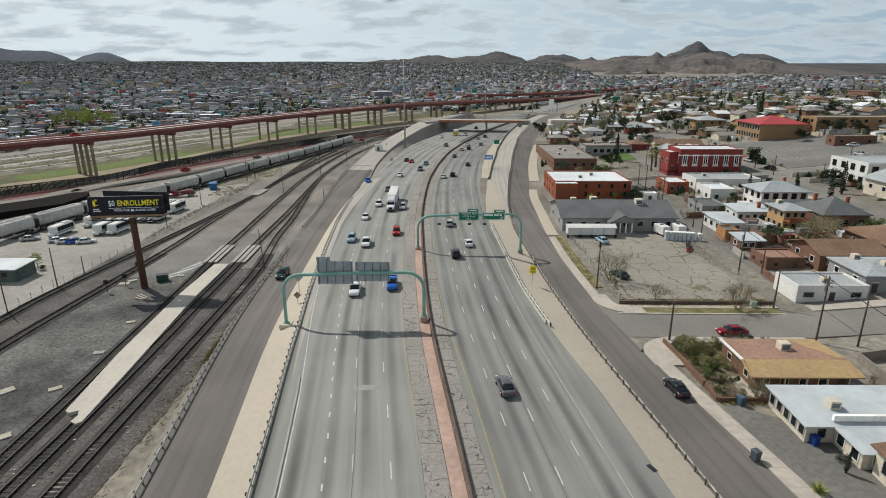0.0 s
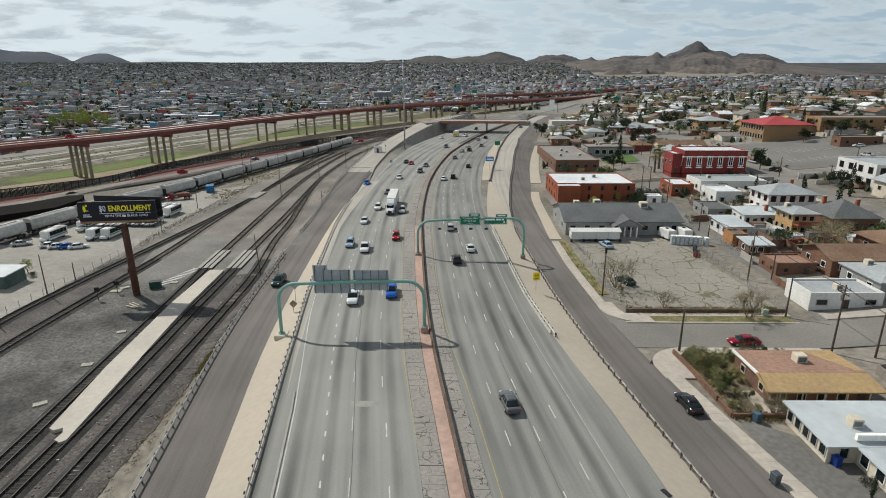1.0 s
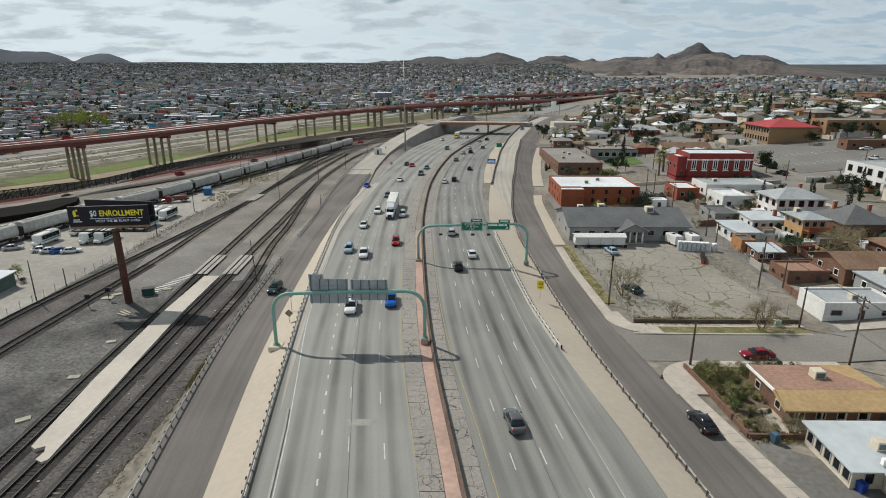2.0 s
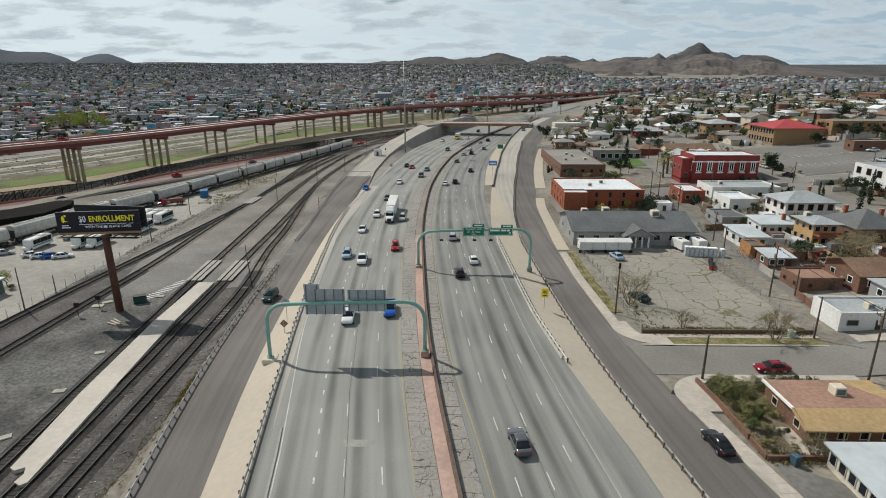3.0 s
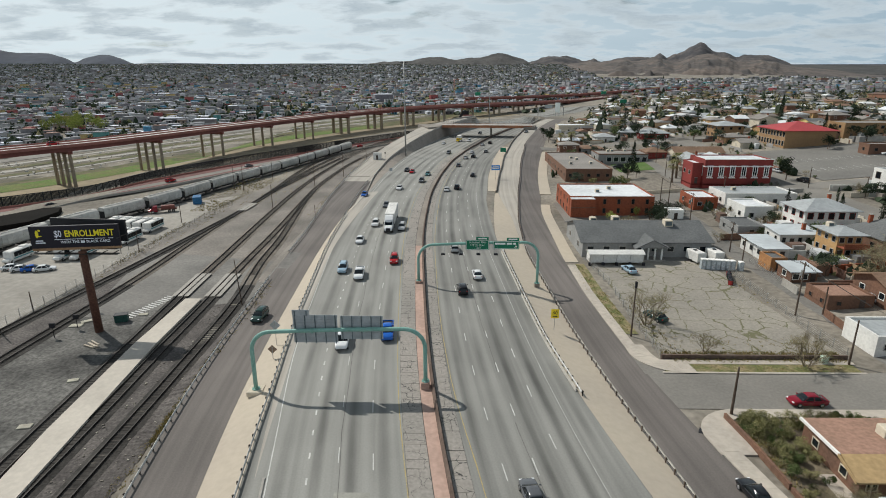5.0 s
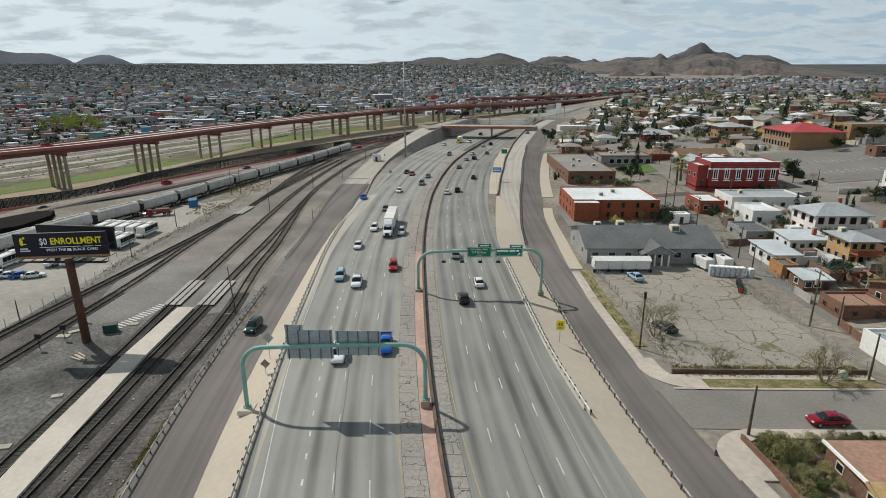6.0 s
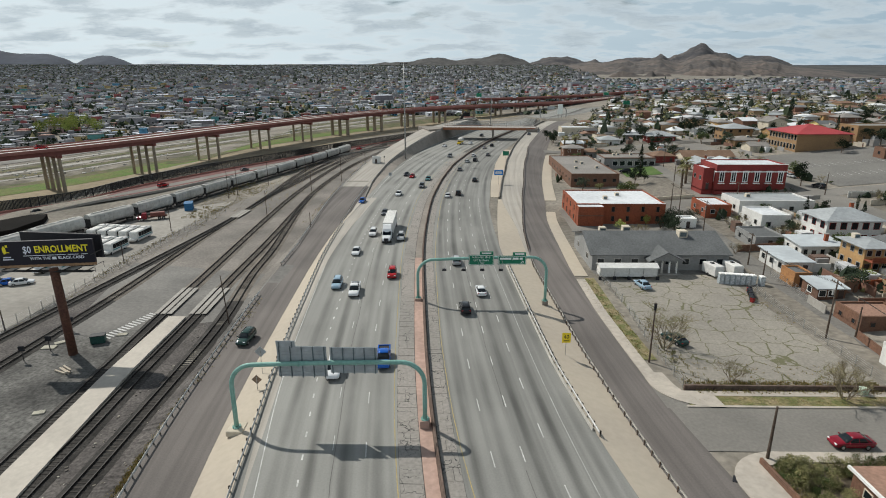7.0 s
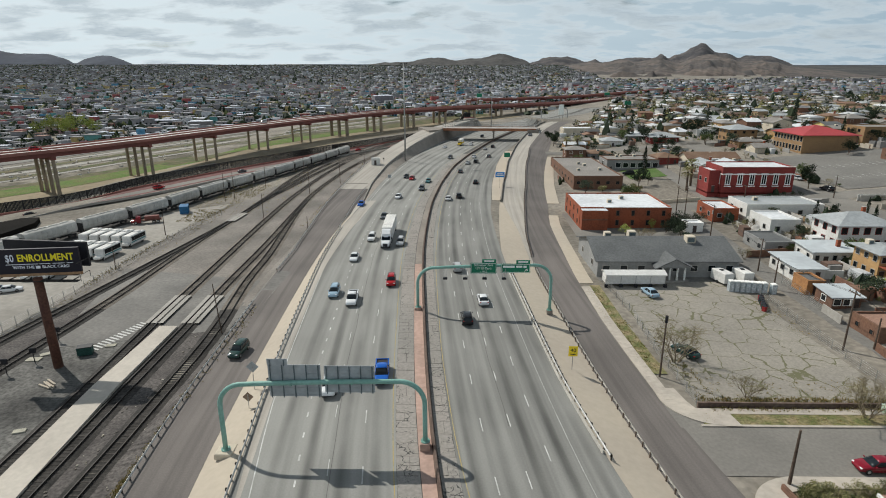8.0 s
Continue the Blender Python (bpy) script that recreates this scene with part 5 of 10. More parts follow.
part("top_rail", Mesh().sweep([(p[0], p[1], height(*p) + 3.5) for p in dense(FENCE, 5)], [(-0.1, 0), (-0.1, 0.3), (0.1, 0.3), (0.1, 0)]), M_STEELD, r)

TRAIN = [(-119.5, 148), (-117.0, 160), (-114.6, 170), (-112.2, 180), (-108.4, 191), (-103.6, 204.5), (-99.0, 220), (-94.8, 238), (-90.2, 255.5), (-85.0, 274), (-80.5, 291), (-75.0, 312), (-67, 345), (-56, 395)]
strip("train_ballast", TRAIN, 5.0, M_BALLAST, 0.06, "dark ballast under the freight train", "ground")
strip("siding_ballast", shift(TRAIN, -7.5), 9.0, M_YARD, 0.03, "grey gravel beside the freight train", "ground")


def hopper_car():
    r = root("hopper_car", at(0, 0, 0), "light grey covered hopper rail car", "rail car", "freight train")
    L, n = 16.6, 10
    prof = [(-0.8, 1.0), (-1.35, 1.5), (-1.55, 2.4), (-1.5, 3.4), (-1.2, 4.1), (-0.5, 4.45), (0.5, 4.45), (1.2, 4.1), (1.5, 3.4), (1.55, 2.4), (1.35, 1.5), (0.8, 1.0)]
    g = Mesh(); g.sweep([(0, y, 0) for y in (-L / 2 + 0.7, -L / 2 + 0.8, 0, L / 2 - 0.8, L / 2 - 0.7)], prof)
    part("body", g, M_HOPPER, r, soft=False)
    rib = Mesh()
    for k in range(9):
        y = -L / 2 + 2.4 + (L - 4.8) * k / 8
        for s in (-1, 1):
            rib.box((s * 1.56, y, 2.6), (0.06, 0.12, 2.3))
    tagged(part("side_ribs", rib, M_HOPPER, r), kind="stuff")
    part("roof_walk", Mesh().box((0, 0, 4.55), (0.8, L - 4, 0.06)), M_STEELG, r)
    for k in range(4):
        part("hatch", Mesh().bevel_box((0.0, -4.8 + 3.2 * k, 4.6), (0.55, 2.4, 0.14), 0.05), M_HOPPER, r)
    for s in (-1, 1):
        part("end_slope", Mesh().add([(-1.3, s * (L / 2 - 0.75), 3.4), (1.3, s * (L / 2 - 0.75), 3.4), (1.3, s * (L / 2 - 0.2), 1.3), (-1.3, s * (L / 2 - 0.2), 1.3), (-1.3, s * (L / 2 - 0.75), 1.2), (1.3, s * (L / 2 - 0.75), 1.2)], [(0, 1, 2, 3), (3, 2, 5, 4), (0, 3, 4), (1, 5, 2)]), M_STEELD, r)
        part("end_sill", Mesh().box((0, s * (L / 2 - 0.3), 1.15), (2.8, 0.5, 0.4)), M_STEELD, r)
        t = Mesh(); t.box((-1.0, s * (L / 2 - 2.2), 0.55), (0.2, 2.4, 0.4)); t.box((1.0, s * (L / 2 - 2.2), 0.55), (0.2, 2.4, 0.4)); t.box((0, s * (L / 2 - 2.2), 0.6), (2.0, 0.5, 0.4))
        p = part("bogie", t, M_STEELD, r)
        for dy in (-0.9, 0.9):
            for x in (-0.76, 0.76):
                part("wheel", Mesh().cone((x - 0.07, s * (L / 2 - 2.2) + dy, 0.46), (x + 0.07, s * (L / 2 - 2.2) + dy, 0.46), 0.46, 0.46, 12), M_RAIL, p)
    for y in (-3.5, 0, 3.5):
        part("outlet", Mesh().box((0, y, 0.75), (1.4, 2.0, 0.6), taper=1.4), M_STEELD, r)
    return r


cars = resample(TRAIN, 17.0)
first = hopper_car()
for k, (p, a) in enumerate(cars):
    if p.y > 372:
        break
    m = at(p.x, p.y, height(p.x, p.y) + 0.3, math.degrees(a) - 90)
    if k == 0:
        first.matrix_basis = m
    else:
        copy_thing(first, m)

# underpass opening beside the train: solid block, its shade painted near-black
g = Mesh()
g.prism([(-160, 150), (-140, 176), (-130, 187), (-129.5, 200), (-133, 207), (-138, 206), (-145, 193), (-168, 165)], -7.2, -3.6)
struct("underpass_wall", g, mat("underpass_shade_black", (0.012, 0.011, 0.010), 0.95, spec=0.05), "near-black block painted as the shaded underpass opening", "wall")

# ---- viaduct ----
DECK = [(-255, 123.5), (-214, 180), (-180.0, 245.0), (-166.0, 268.0), (-153.5, 297.0), (-134.0, 352.0), (-111.5, 408), (-91.0, 455.0), (-54, 520), (-4, 584), (55, 650), (130, 727), (240, 820), (380, 900), (560, 960)]


M_DECKP = mat("pale_deck_concrete", (0.58, 0.54, 0.50), 0.9, (0.50, 0.46, 0.43), big=0.08, fine=0.8, amt=0.12)


def viaduct(line_pts, width, z_of, gap, label, cols=4, col_r=0.75, name="viaduct", lead=0):
    r = root(name, at(0, 0, 0), label, "viaduct", "viaducts")
    flat = dense(line_pts, 8)
    run, path = 0.0, []
    for i, p in enumerate(flat):
        path.append((p[0], p[1], z_of(p[0], p[1])))
    h = width / 2
    part("deck", Mesh().sweep(path, [(-h, -0.5), (-h, 0), (h, 0), (h, -0.5)]), M_DECKP, r)
    for s in (-1, 1):
        part("parapet", Mesh().sweep(path, [(s * h - 0.18, 0.0), (s * h - 0.14, 0.65), (s * h + 0.14, 0.65), (s * h + 0.18, -0.55), (s * h - 0.18, -0.55)]), M_GIRDERP, r, "maroon parapet")
    part("centre_barrier", Mesh().sweep(path, [(-0.3, 0), (-0.12, 0.6), (0.12, 0.6), (0.3, 0)]), M_GIRDERP, r)
    for o in (-0.92, -0.46, 0, 0.46, 0.92):
        x = o * (h - 0.5)
        part("girder", Mesh().sweep(path, [(x - 0.28, -2.3), (x - 0.12, -0.5), (x + 0.12, -0.5), (x + 0.28, -2.3)]), M_GIRDER, r, "maroon steel girder")
    for p, a in resample(line_pts, gap / 4)[lead::4]:
        z, zt = height(p.x, p.y), z_of(p.x, p.y)
        n = Vector((math.sin(a), -math.cos(a), 0))
        cap = part("bent_cap", Mesh().box((p.x, p.y, zt - 2.9), (1.7, width - 0.6, 1.3), a), M_GIRDER, r, "maroon bent cap")
        row = min(cols, 3) if p.y > 325 else cols
        for k in range(row):
            q = p.to_3d() + n * (width * (-0.42 + 0.84 * k / (row - 1)))
            part("column", Mesh().cone((q.x, q.y, z - 0.5), (q.x, q.y, zt - 3.4), col_r * (1.7 if p.y > 440 else 1.0), col_r * (1.6 if p.y > 440 else 0.92), 12), M_PIER, cap, "sandy concrete column")
    return r


viaduct(DECK, 17.5, lambda x, y: 10.8 - 2.4 * step(540, 740, math.hypot(x, y)) + 8 * step(120, 360, x), 44.0, "long maroon steel viaduct on sandy concrete columns", lead=3)
DECK2 = [(20, 700), (80, 735), (150, 790), (240, 860), (330, 930), (480, 1010)]
viaduct(DECK2, 10, lambda x, y: 13.2 + 6 * step(130, 360, x), 38.0, "maroon flyover ramp behind the main viaduct", cols=2)
# river plain behind the viaduct
M_GREENISH = mat("fresh_grass", (0.085, 0.15, 0.02), 0.95, (0.13, 0.14, 0.04), big=0.12, fine=1.5, amt=0.3)
strip("sand_bank", shift(DECK[:11], 9), 34, M_SAND, 0.05, "pale sand bank under the viaduct", "ground")
strip("river_grass", shift(DECK[:11], -25), 36, M_GRASS, 0.10, "patchy green and straw grass", "ground")
strip("river_grass_green", shift(DECK[2:9], -15), 17, M_GREENISH, 0.16, "bright green grass strip", "ground")
strip("river_bed", shift(DECK[:11], -54), 44, M_RIVER, 0.12, "pale concrete river channel", "ground")
strip("river_sand", shift(DECK[:11], -86), 20, M_RIVER, 0.14, "pale sand bank", "ground")
strip("channel_lining", shift(DECK[:11], -46), 3.5, M_CONC, 0.3, "pale concrete channel lining", "ground")
strip("channel_scrub", shift(DECK[:11], -53), 7, M_GRASS, 0.22, "brown and green scrub in the channel", "ground")
strip("channel_lining", shift(DECK[:11], -66), 6, M_CONC, 0.24, "pale concrete channel lining", "ground")
strip("channel_scrub", shift(DECK[:11], -77), 7, M_GRASS, 0.26, "brown and green scrub in the channel", "ground")
strip("channel_road", shift(DECK[:11], -90), 5, M_CONC, 0.28, "pale track along the channel", "ground")
strip("river_road", shift(DECK[:11], -110), 14, M_STREET, 0.16, "grey asphalt road along the river", "road")

# broken slabs and boulders in the channel
RUB = random.Random(31)
g = Mesh()
for k in range(260):
    i = RUB.randrange(len(DECK[:10]) - 1)
    t, o = RUB.random(), -RUB.uniform(32, 98)
    a, b = shift(DECK[:11], o)[i], shift(DECK[:11], o)[i + 1]
    x, y = a[0] + (b[0] - a[0]) * t, a[1] + (b[1] - a[1]) * t
    w = RUB.uniform(0.5, 1.7)
    g.box((x, y, height(x, y) + 0.2), (w, w * RUB.uniform(0.4, 1.0), RUB.uniform(0.5, 1.3)), RUB.uniform(0, 3), taper=RUB.uniform(0.5, 0.95))
struct("channel_rubble", g, mat("rubble", (0.4, 0.4, 0.38), 0.9, islands=[(0.55, 0.54, 0.50), (0.36, 0.33, 0.28), (0.30, 0.27, 0.22), (0.62, 0.61, 0.58), (0.42, 0.40, 0.36)], amt=0.2, bump=0), "pale broken concrete and boulders in the dry channel", "rubble", kind="stuff")

# signs and masts beyond the bridge
def high_sign(x, y, z, w, h, material, label, name="overhead_sign"):
    z0 = height(x, y)
    r = root(name, at(x, y, 0), label, "sign", "distant signs")
    part("panel", Mesh().box((0, 0, z), (w, 0.2, h)), material, r)
    part("rim", Mesh().box((0, 0.13, z), (w + 0.3, 0.05, h + 0.3)), M_SIGNW, r)
    for s in (-0.35, 0.35):
        part("post", Mesh().box((w * s, 0.3, (z0 + z) / 2), (0.35, 0.3, z - z0)), M_STEELG, r)
    return r


high_sign(29.5, 641, 19.6, 5.5, 3.8, M_SIGNG, "green road sign above the viaduct")
high_sign(123.3, 768, 11.6, 11, 3.6, M_SIGNG, "wide green road sign above the viaduct")
high_sign(207.7, 812, 15.5, 7, 3.6, M_SIGNG, "green road sign beside the viaduct")
high_sign(172, 600, 13.5, 6.5, 3.6, M_SIGNG, "green road sign beside the viaduct")
high_sign(92.5, 520, 12.0, 4.0, 8.0, M_SIGNW, "tall pale banner sign on a post", "banner_sign")
r = root("sign_gantry", at(0, 0, 0), "grey tubular arch over the frontage road beyond the bridge", "sign gantry", "freeway gantries")
za, zb_ = height(77, 527), height(99.5, 529)
part("arch", Mesh().tube([(77, 527, za), (77, 527, 10.5), (77.6, 527, 11.9), (79, 527, 12.6), (97.5, 529, 12.8), (98.9, 529, 12.0), (99.5, 529, 10.6), (99.5, 529, zb_)], 0.4, 8), M_STEELG, r)
part("sign_panel", Mesh().box((86, 527.4, 12.6), (6.5, 0.2, 2.6)), M_SIGNBACK, r)
r = root("crane_mast", at(6.6, 900, height(6.6, 900)), "thin orange lattice mast in the city", "mast")
M_ORM = mat("orange_mast_paint", (0.45, 0.14, 0.05), 0.6)
for dx, dy in ((-0.7, -0.7), (0.7, -0.7), (0.7, 0.7), (-0.7, 0.7)):
    part("leg", Mesh().box((dx, dy, 13), (0.3, 0.3, 26)), M_ORM, r)
g = Mesh()
for k in range(13):
    g.box((0, -0.7, 1 + 2 * k), (1.4, 0.12, 0.2)); g.box((0, 0.7, 1 + 2 * k), (1.4, 0.12, 0.2))
tagged(part("rungs", g, M_ORM, r), kind="stuff")
part("jib", Mesh().box((3, 0, 26), (9, 0.6, 0.6)), M_ORM, r)

# ---- streets of the neighbourhood ----
M_SOIL = mat("garden_soil", (0.13, 0.105, 0.075), 0.95, (0.20, 0.165, 0.115), big=0.3, fine=2.5, amt=0.3)
def xk(y):
    return med(y) + o_kerb(y)


patch("side_street", [(xk(84) - 0.4, 83.3), (260, 83.3), (260, 92.3), (xk(92) - 0.4, 92.3)], M_STREET, 0.0, "worn grey asphalt side street", "road", n=16)
patch("corner_fillet", [(xk(92) - 0.6, 92), (34.5, 92.2), (31.5, 93.8), (xk(97) - 0.4, 97)], M_STREET, 0.004, "worn grey asphalt at the corner", "road", n=4)
patch("alley", [(60.2, 92.4), (65.6, 92.4), (73.8, 204), (68.0, 204)], M_DARKASPHALT, 0.0, "narrow worn asphalt alley", "road", n=14)
patch("cross_street", [(62.5, 203.5), (260, 203.5), (260, 212), (62.5, 212)], M_STREET, 0.0, "grey asphalt cross street", "road", n=16)
patch("back_street", [(107, 60), (116, 60), (126, 330), (116, 330)], M_STREET, 0.02, "grey asphalt residential street", "road", n=20)
patch("far_alley", [(82, 212), (87, 212), (98, 420), (92, 420)], M_STREET, 0.0, "narrow grey alley", "road", n=14)
patch("far_street", [(48, 318), (134, 318), (134, 326), (48, 326)], M_STREET, 0.02, "grey asphalt street", "road", n=12)
patch("parking_lot", [(128, 214), (185, 214), (190, 274), (130, 274)], M_DARKASPHALT, 0.04, "large dark asphalt parking lot", "pavement", n=12)
for k in range(14):
    for yy in (228, 246):
        patch("parking_line", [(136 + 3 * k, yy), (136.15 + 3 * k, yy), (136.15 + 3 * k, yy + 5), (136 + 3 * k, yy + 5)], M_WHITEP, 0.06, "white parking line", "road marking", n=1)
patch("vacant_lot", [(32.0, 97.4), (59.6, 97.4), (59.6, 143.5), (32.4, 143.5)], M_LOT, 0.03, "cracked old asphalt lot with weeds in the cracks", "pavement", n=8)
patch("church_yard", [(30.8, 143.5), (61.5, 143.5), (61.5, 150), (30.8, 150)], M_DARKASPHALT, 0.03, "worn asphalt before the grey building", "pavement", n=4)
patch("driveway", [(35.5, 40), (48, 40), (46, 58), (35.5, 64.8)], M_DARKASPHALT, 0.02, "dark asphalt driveway", "pavement", n=6)
patch("garden_soil", [(34.6, 66.2), (41.5, 66.2), (52, 81.2), (34.4, 81.2)], M_SOIL, 0.03, "dark garden soil with dead leaves", "ground", n=5)
patch("porch_slab", [(38.9, 65.2), (41.2, 65.2), (41.2, 71), (39.2, 71)], M_WALKWAY, 0.05, "pale concrete patio", "pavement", n=3)
patch("brick_forecourt", [(33.0, 166), (62, 166), (62, 203), (34, 203)], M_STREET, 0.01, "worn asphalt yard behind the brick building", "pavement", n=5)
patch("school_lawn", [(70.5, 254), (85, 254), (86, 271), (71, 271)], M_LAWN, 0.04, "small green lawn", "ground", n=4)
# pavements with kerbs
ribbon("pavement_south", lambda y: o_kerb(y) - 0.3, lambda y: o_kerb(y) + 1.9, -40, 76, M_WALKWAY, 0.14, 2, "pale concrete pavement with kerb", skirt=0.2, cat="pavement")
ribbon("pavement_north", lambda y: o_kerb(y) - 0.3, lambda y: o_kerb(y) + 1.5, 97, 140, M_WALKWAY, 0.145, 2, "pale concrete pavement with kerb", skirt=0.2, cat="pavement")
ribbon("pavement_far", lambda y: o_kerb(y) - 0.3, lambda y: o_kerb(y) + 2.6, 142, 200, M_TAN, 0.10, 2, "sandy concrete pavement", skirt=0.2, cat="pavement")
ribbon("pavement_school", lambda y: o_kerb(y) - 0.3, lambda y: o_kerb(y) + 3.6, 216, 312, M_TAN, 0.10, 2, "pale concrete pavement", skirt=0.2, cat="pavement")
ribbon("verge", lambda y: o_kerb(y) + 1.5, lambda y: o_kerb(y) + 3.6, 105, 141, M_VERGE, 0.05, 2, "straw and green weeds beside the pavement", cat="ground")
def corner(name, pts, z, label):
    g = Mesh()
    g.prism(pts, z - 0.25, z + 0.14)
    return struct(name, g, M_WALKWAY, label, "pavement")


k0 = xk(78.0) - 0.3
arc = [(36.6 - (36.6 - k0) * math.cos(t), 77.6 + 5.6 * math.sin(t)) for t in np.linspace(0.0, math.pi / 2, 10)]
corner("pavement_corner", [(k0 + 0.4, 74.0)] + arc + [(36.6, 81.3), (34.4, 80.6), (34.4, 74.0)], height(33, 79), "pale concrete corner pavement with a rounded kerb")
k1 = xk(100.0) - 0.3
arc = [(34.0 - (34.0 - k1) * math.cos(t), 98.5 - 6.2 * math.sin(t)) for t in np.linspace(0.0, math.pi / 2, 10)]
corner("pavement_corner_north", [(k1, 101.0)] + arc + [(34.0, 94.9), (31.4, 95.4), (30.6, 98.0), (30.2, 101.0)], height(30, 97), "pale concrete corner pavement with a rounded kerb")
patch("pavement_side", [(36.5, 81.4), (57, 81.4), (57, 83.2), (36.5, 83.2)], M_WALKWAY, 0.13, "pale concrete pavement", thick=0.2, n=6)
patch("pavement_lot", [(29.8, 94.9), (59.5, 94.9), (59.5, 96.1), (29.8, 96.1)], M_WALKWAY, 0.15, "pale concrete pavement along the lot", thick=0.2, n=8)
patch("verge_lot", [(31.0, 92.6), (59.0, 92.6), (59.0, 94.9), (30.5, 94.9)], M_VERGE, 0.10, "strip of weeds and dry grass by the kerb", "ground", thick=0.15, n=6)
patch("kerb_lot", [(30.4, 92.2), (59.5, 92.2), (59.5, 92.6), (30.4, 92.6)], M_WALKWAY, 0.14, "pale concrete kerb", thick=0.2, n=8)
patch("kerb_ramp", [(33.4, 92.2), (35.4, 92.2), (35.0, 95.0), (33.0, 95.0)], M_WALKWAY, 0.155, "pale concrete kerb ramp", thick=0.2, n=2)
patch("pavement_shop", [(64.5, 93.0), (100, 93.0), (100, 95.6), (64.5, 95.6)], M_WALKWAY, 0.13, "pale concrete pavement", thick=0.2, n=8)
# storm drains
for x, y, a in ((med(79) + o_kerb(79) - 0.1, 78.6, 60), (21.4, 50.2, -65)):
    struct("drain_grate", Mesh().box((x, y, height(x, y) + 0.03), (1.1, 0.5, 0.06), radians(a)), M_BLACK, "black iron storm drain", "drain")


M_RUSTO = mat("rust_orange_stucco", (0.42, 0.21, 0.085), 0.9, (0.33, 0.16, 0.07), big=0.3, fine=2.0, amt=0.2)


def low_wall(pts, h, w, material, label, cat="wall"):
    g = Mesh()
    g.sweep([(p[0], p[1], height(*p)) for p in dense(pts, 4)], [(-w / 2, -0.3), (-w / 2, h), (w / 2, h), (w / 2, -0.3)])
    return tagged(part("low_wall", g, material), label, cat)


low_wall([(31.6, 96.6), (45, 96.6), (59.4, 96.6)], 0.75, 0.3, M_WALL_DARK, "low dark stone wall along the vacant lot")
low_wall([(34.0, 81.2), (34.6, 75), (34.8, 68.5)], 0.8, 0.3, M_BRICKBR, "low brown brick garden wall")
low_wall([(34.9, 68.3), (35.0, 65.0)], 0.6, 0.3, M_BRICKBR, "low brown brick garden wall")
low_wall([(35.0, 64.9), (41.5, 64.9)], 0.6, 0.3, M_BRICKBR, "low brown brick garden wall")
low_wall([(31.5, 165), (32.0, 150)], 0.9, 0.3, M_CREAM, "low cream wall beside the pavement")
low_wall([(88, 201), (114, 201)], 1.2, 0.4, M_CONC, "grey concrete wall along the cross street")
low_wall([(62, 214), (81, 214)], 1.1, 0.3, M_CREAM, "cream garden wall")
low_wall([(60.3, 66.0), (60.2, 75.6), (67.5, 76.2)], 1.5, 0.25, M_RETAIN, "weathered concrete block wall around a back yard")
low_wall([(66.6, 127), (66.4, 121.5)], 1.5, 0.2, M_CONC, "grey block wall along the alley")
low_wall([(65.6, 112), (65.0, 105)], 1.3, 0.25, M_BRICKBR, "brown stone wall along the alley")
mesh_fence([(67.4, 141.5), (66.9, 127.5)], 1.7, "grey chain-link gate along the alley")
low_wall([(68.5, 158), (84, 158)], 1.6, 0.2, M_BRICKBR, "brown block wall between gardens")
low_wall([(76, 131.5), (92, 131.5)], 1.6, 0.2, M_BRICK, "reddish wooden garden wall")
mesh_fence([(59.7, 97.2), (59.6, 120), (60.4, 143)], 1.7, "grey chain-link fence along the alley")
mesh_fence([(31.7, 97.2), (31.6, 112), (32.2, 125)], 1.5, "grey chain-link fence beside the vacant lot")
mesh_fence([(32.2, 128), (31.0, 143)], 1.6, "grey chain-link fence beside the vacant lot")

# ---- buildings ----
WIN_CACHE = {}
RECTS = []


def window_meshes(w, h, trim):
    key = (round(w, 2), round(h, 2), trim.name)
    if key not in WIN_CACHE:
        f, t = Mesh(), (0.26 if h > 3 else 0.10)
        ring = []
        for y in (-0.08, 0.0):
            for k in (0, t):
                ring += [(sx * (w / 2 + t / 2 - k), y, sz * (h / 2 + t / 2 - k)) for sx, sz in ((-1, -1), (1, -1), (1, 1), (-1, 1))]
        fs = []
        for i in range(4):
            j = (i + 1) % 4
            fs += [(i, j, 4 + j, 4 + i), (4 + i, 4 + j, 12 + j, 12 + i), (8 + i, 8 + j, j, i)]
        f.add(ring, fs)
        fm = f.data("window"); fm.materials.append(trim)
        pm = Mesh().box((0, -0.012, 0), (w, 0.02, h)).data("pane"); pm.materials.append(M_PANE)
        WIN_CACHE[key] = (fm, pm)
    return WIN_CACHE[key]


def put_window(r, x, y, z, w, h, side, trim=M_TRIM, pane=True):
    fm, pm = window_meshes(w, h, trim)
    o = part("window", fm, None, r, m=at(x, y, z, {"s": 0, "w": -90, "e": 90, "n": 180}[side]))
    if pane:
        part("pane", pm, None, o)
    return o


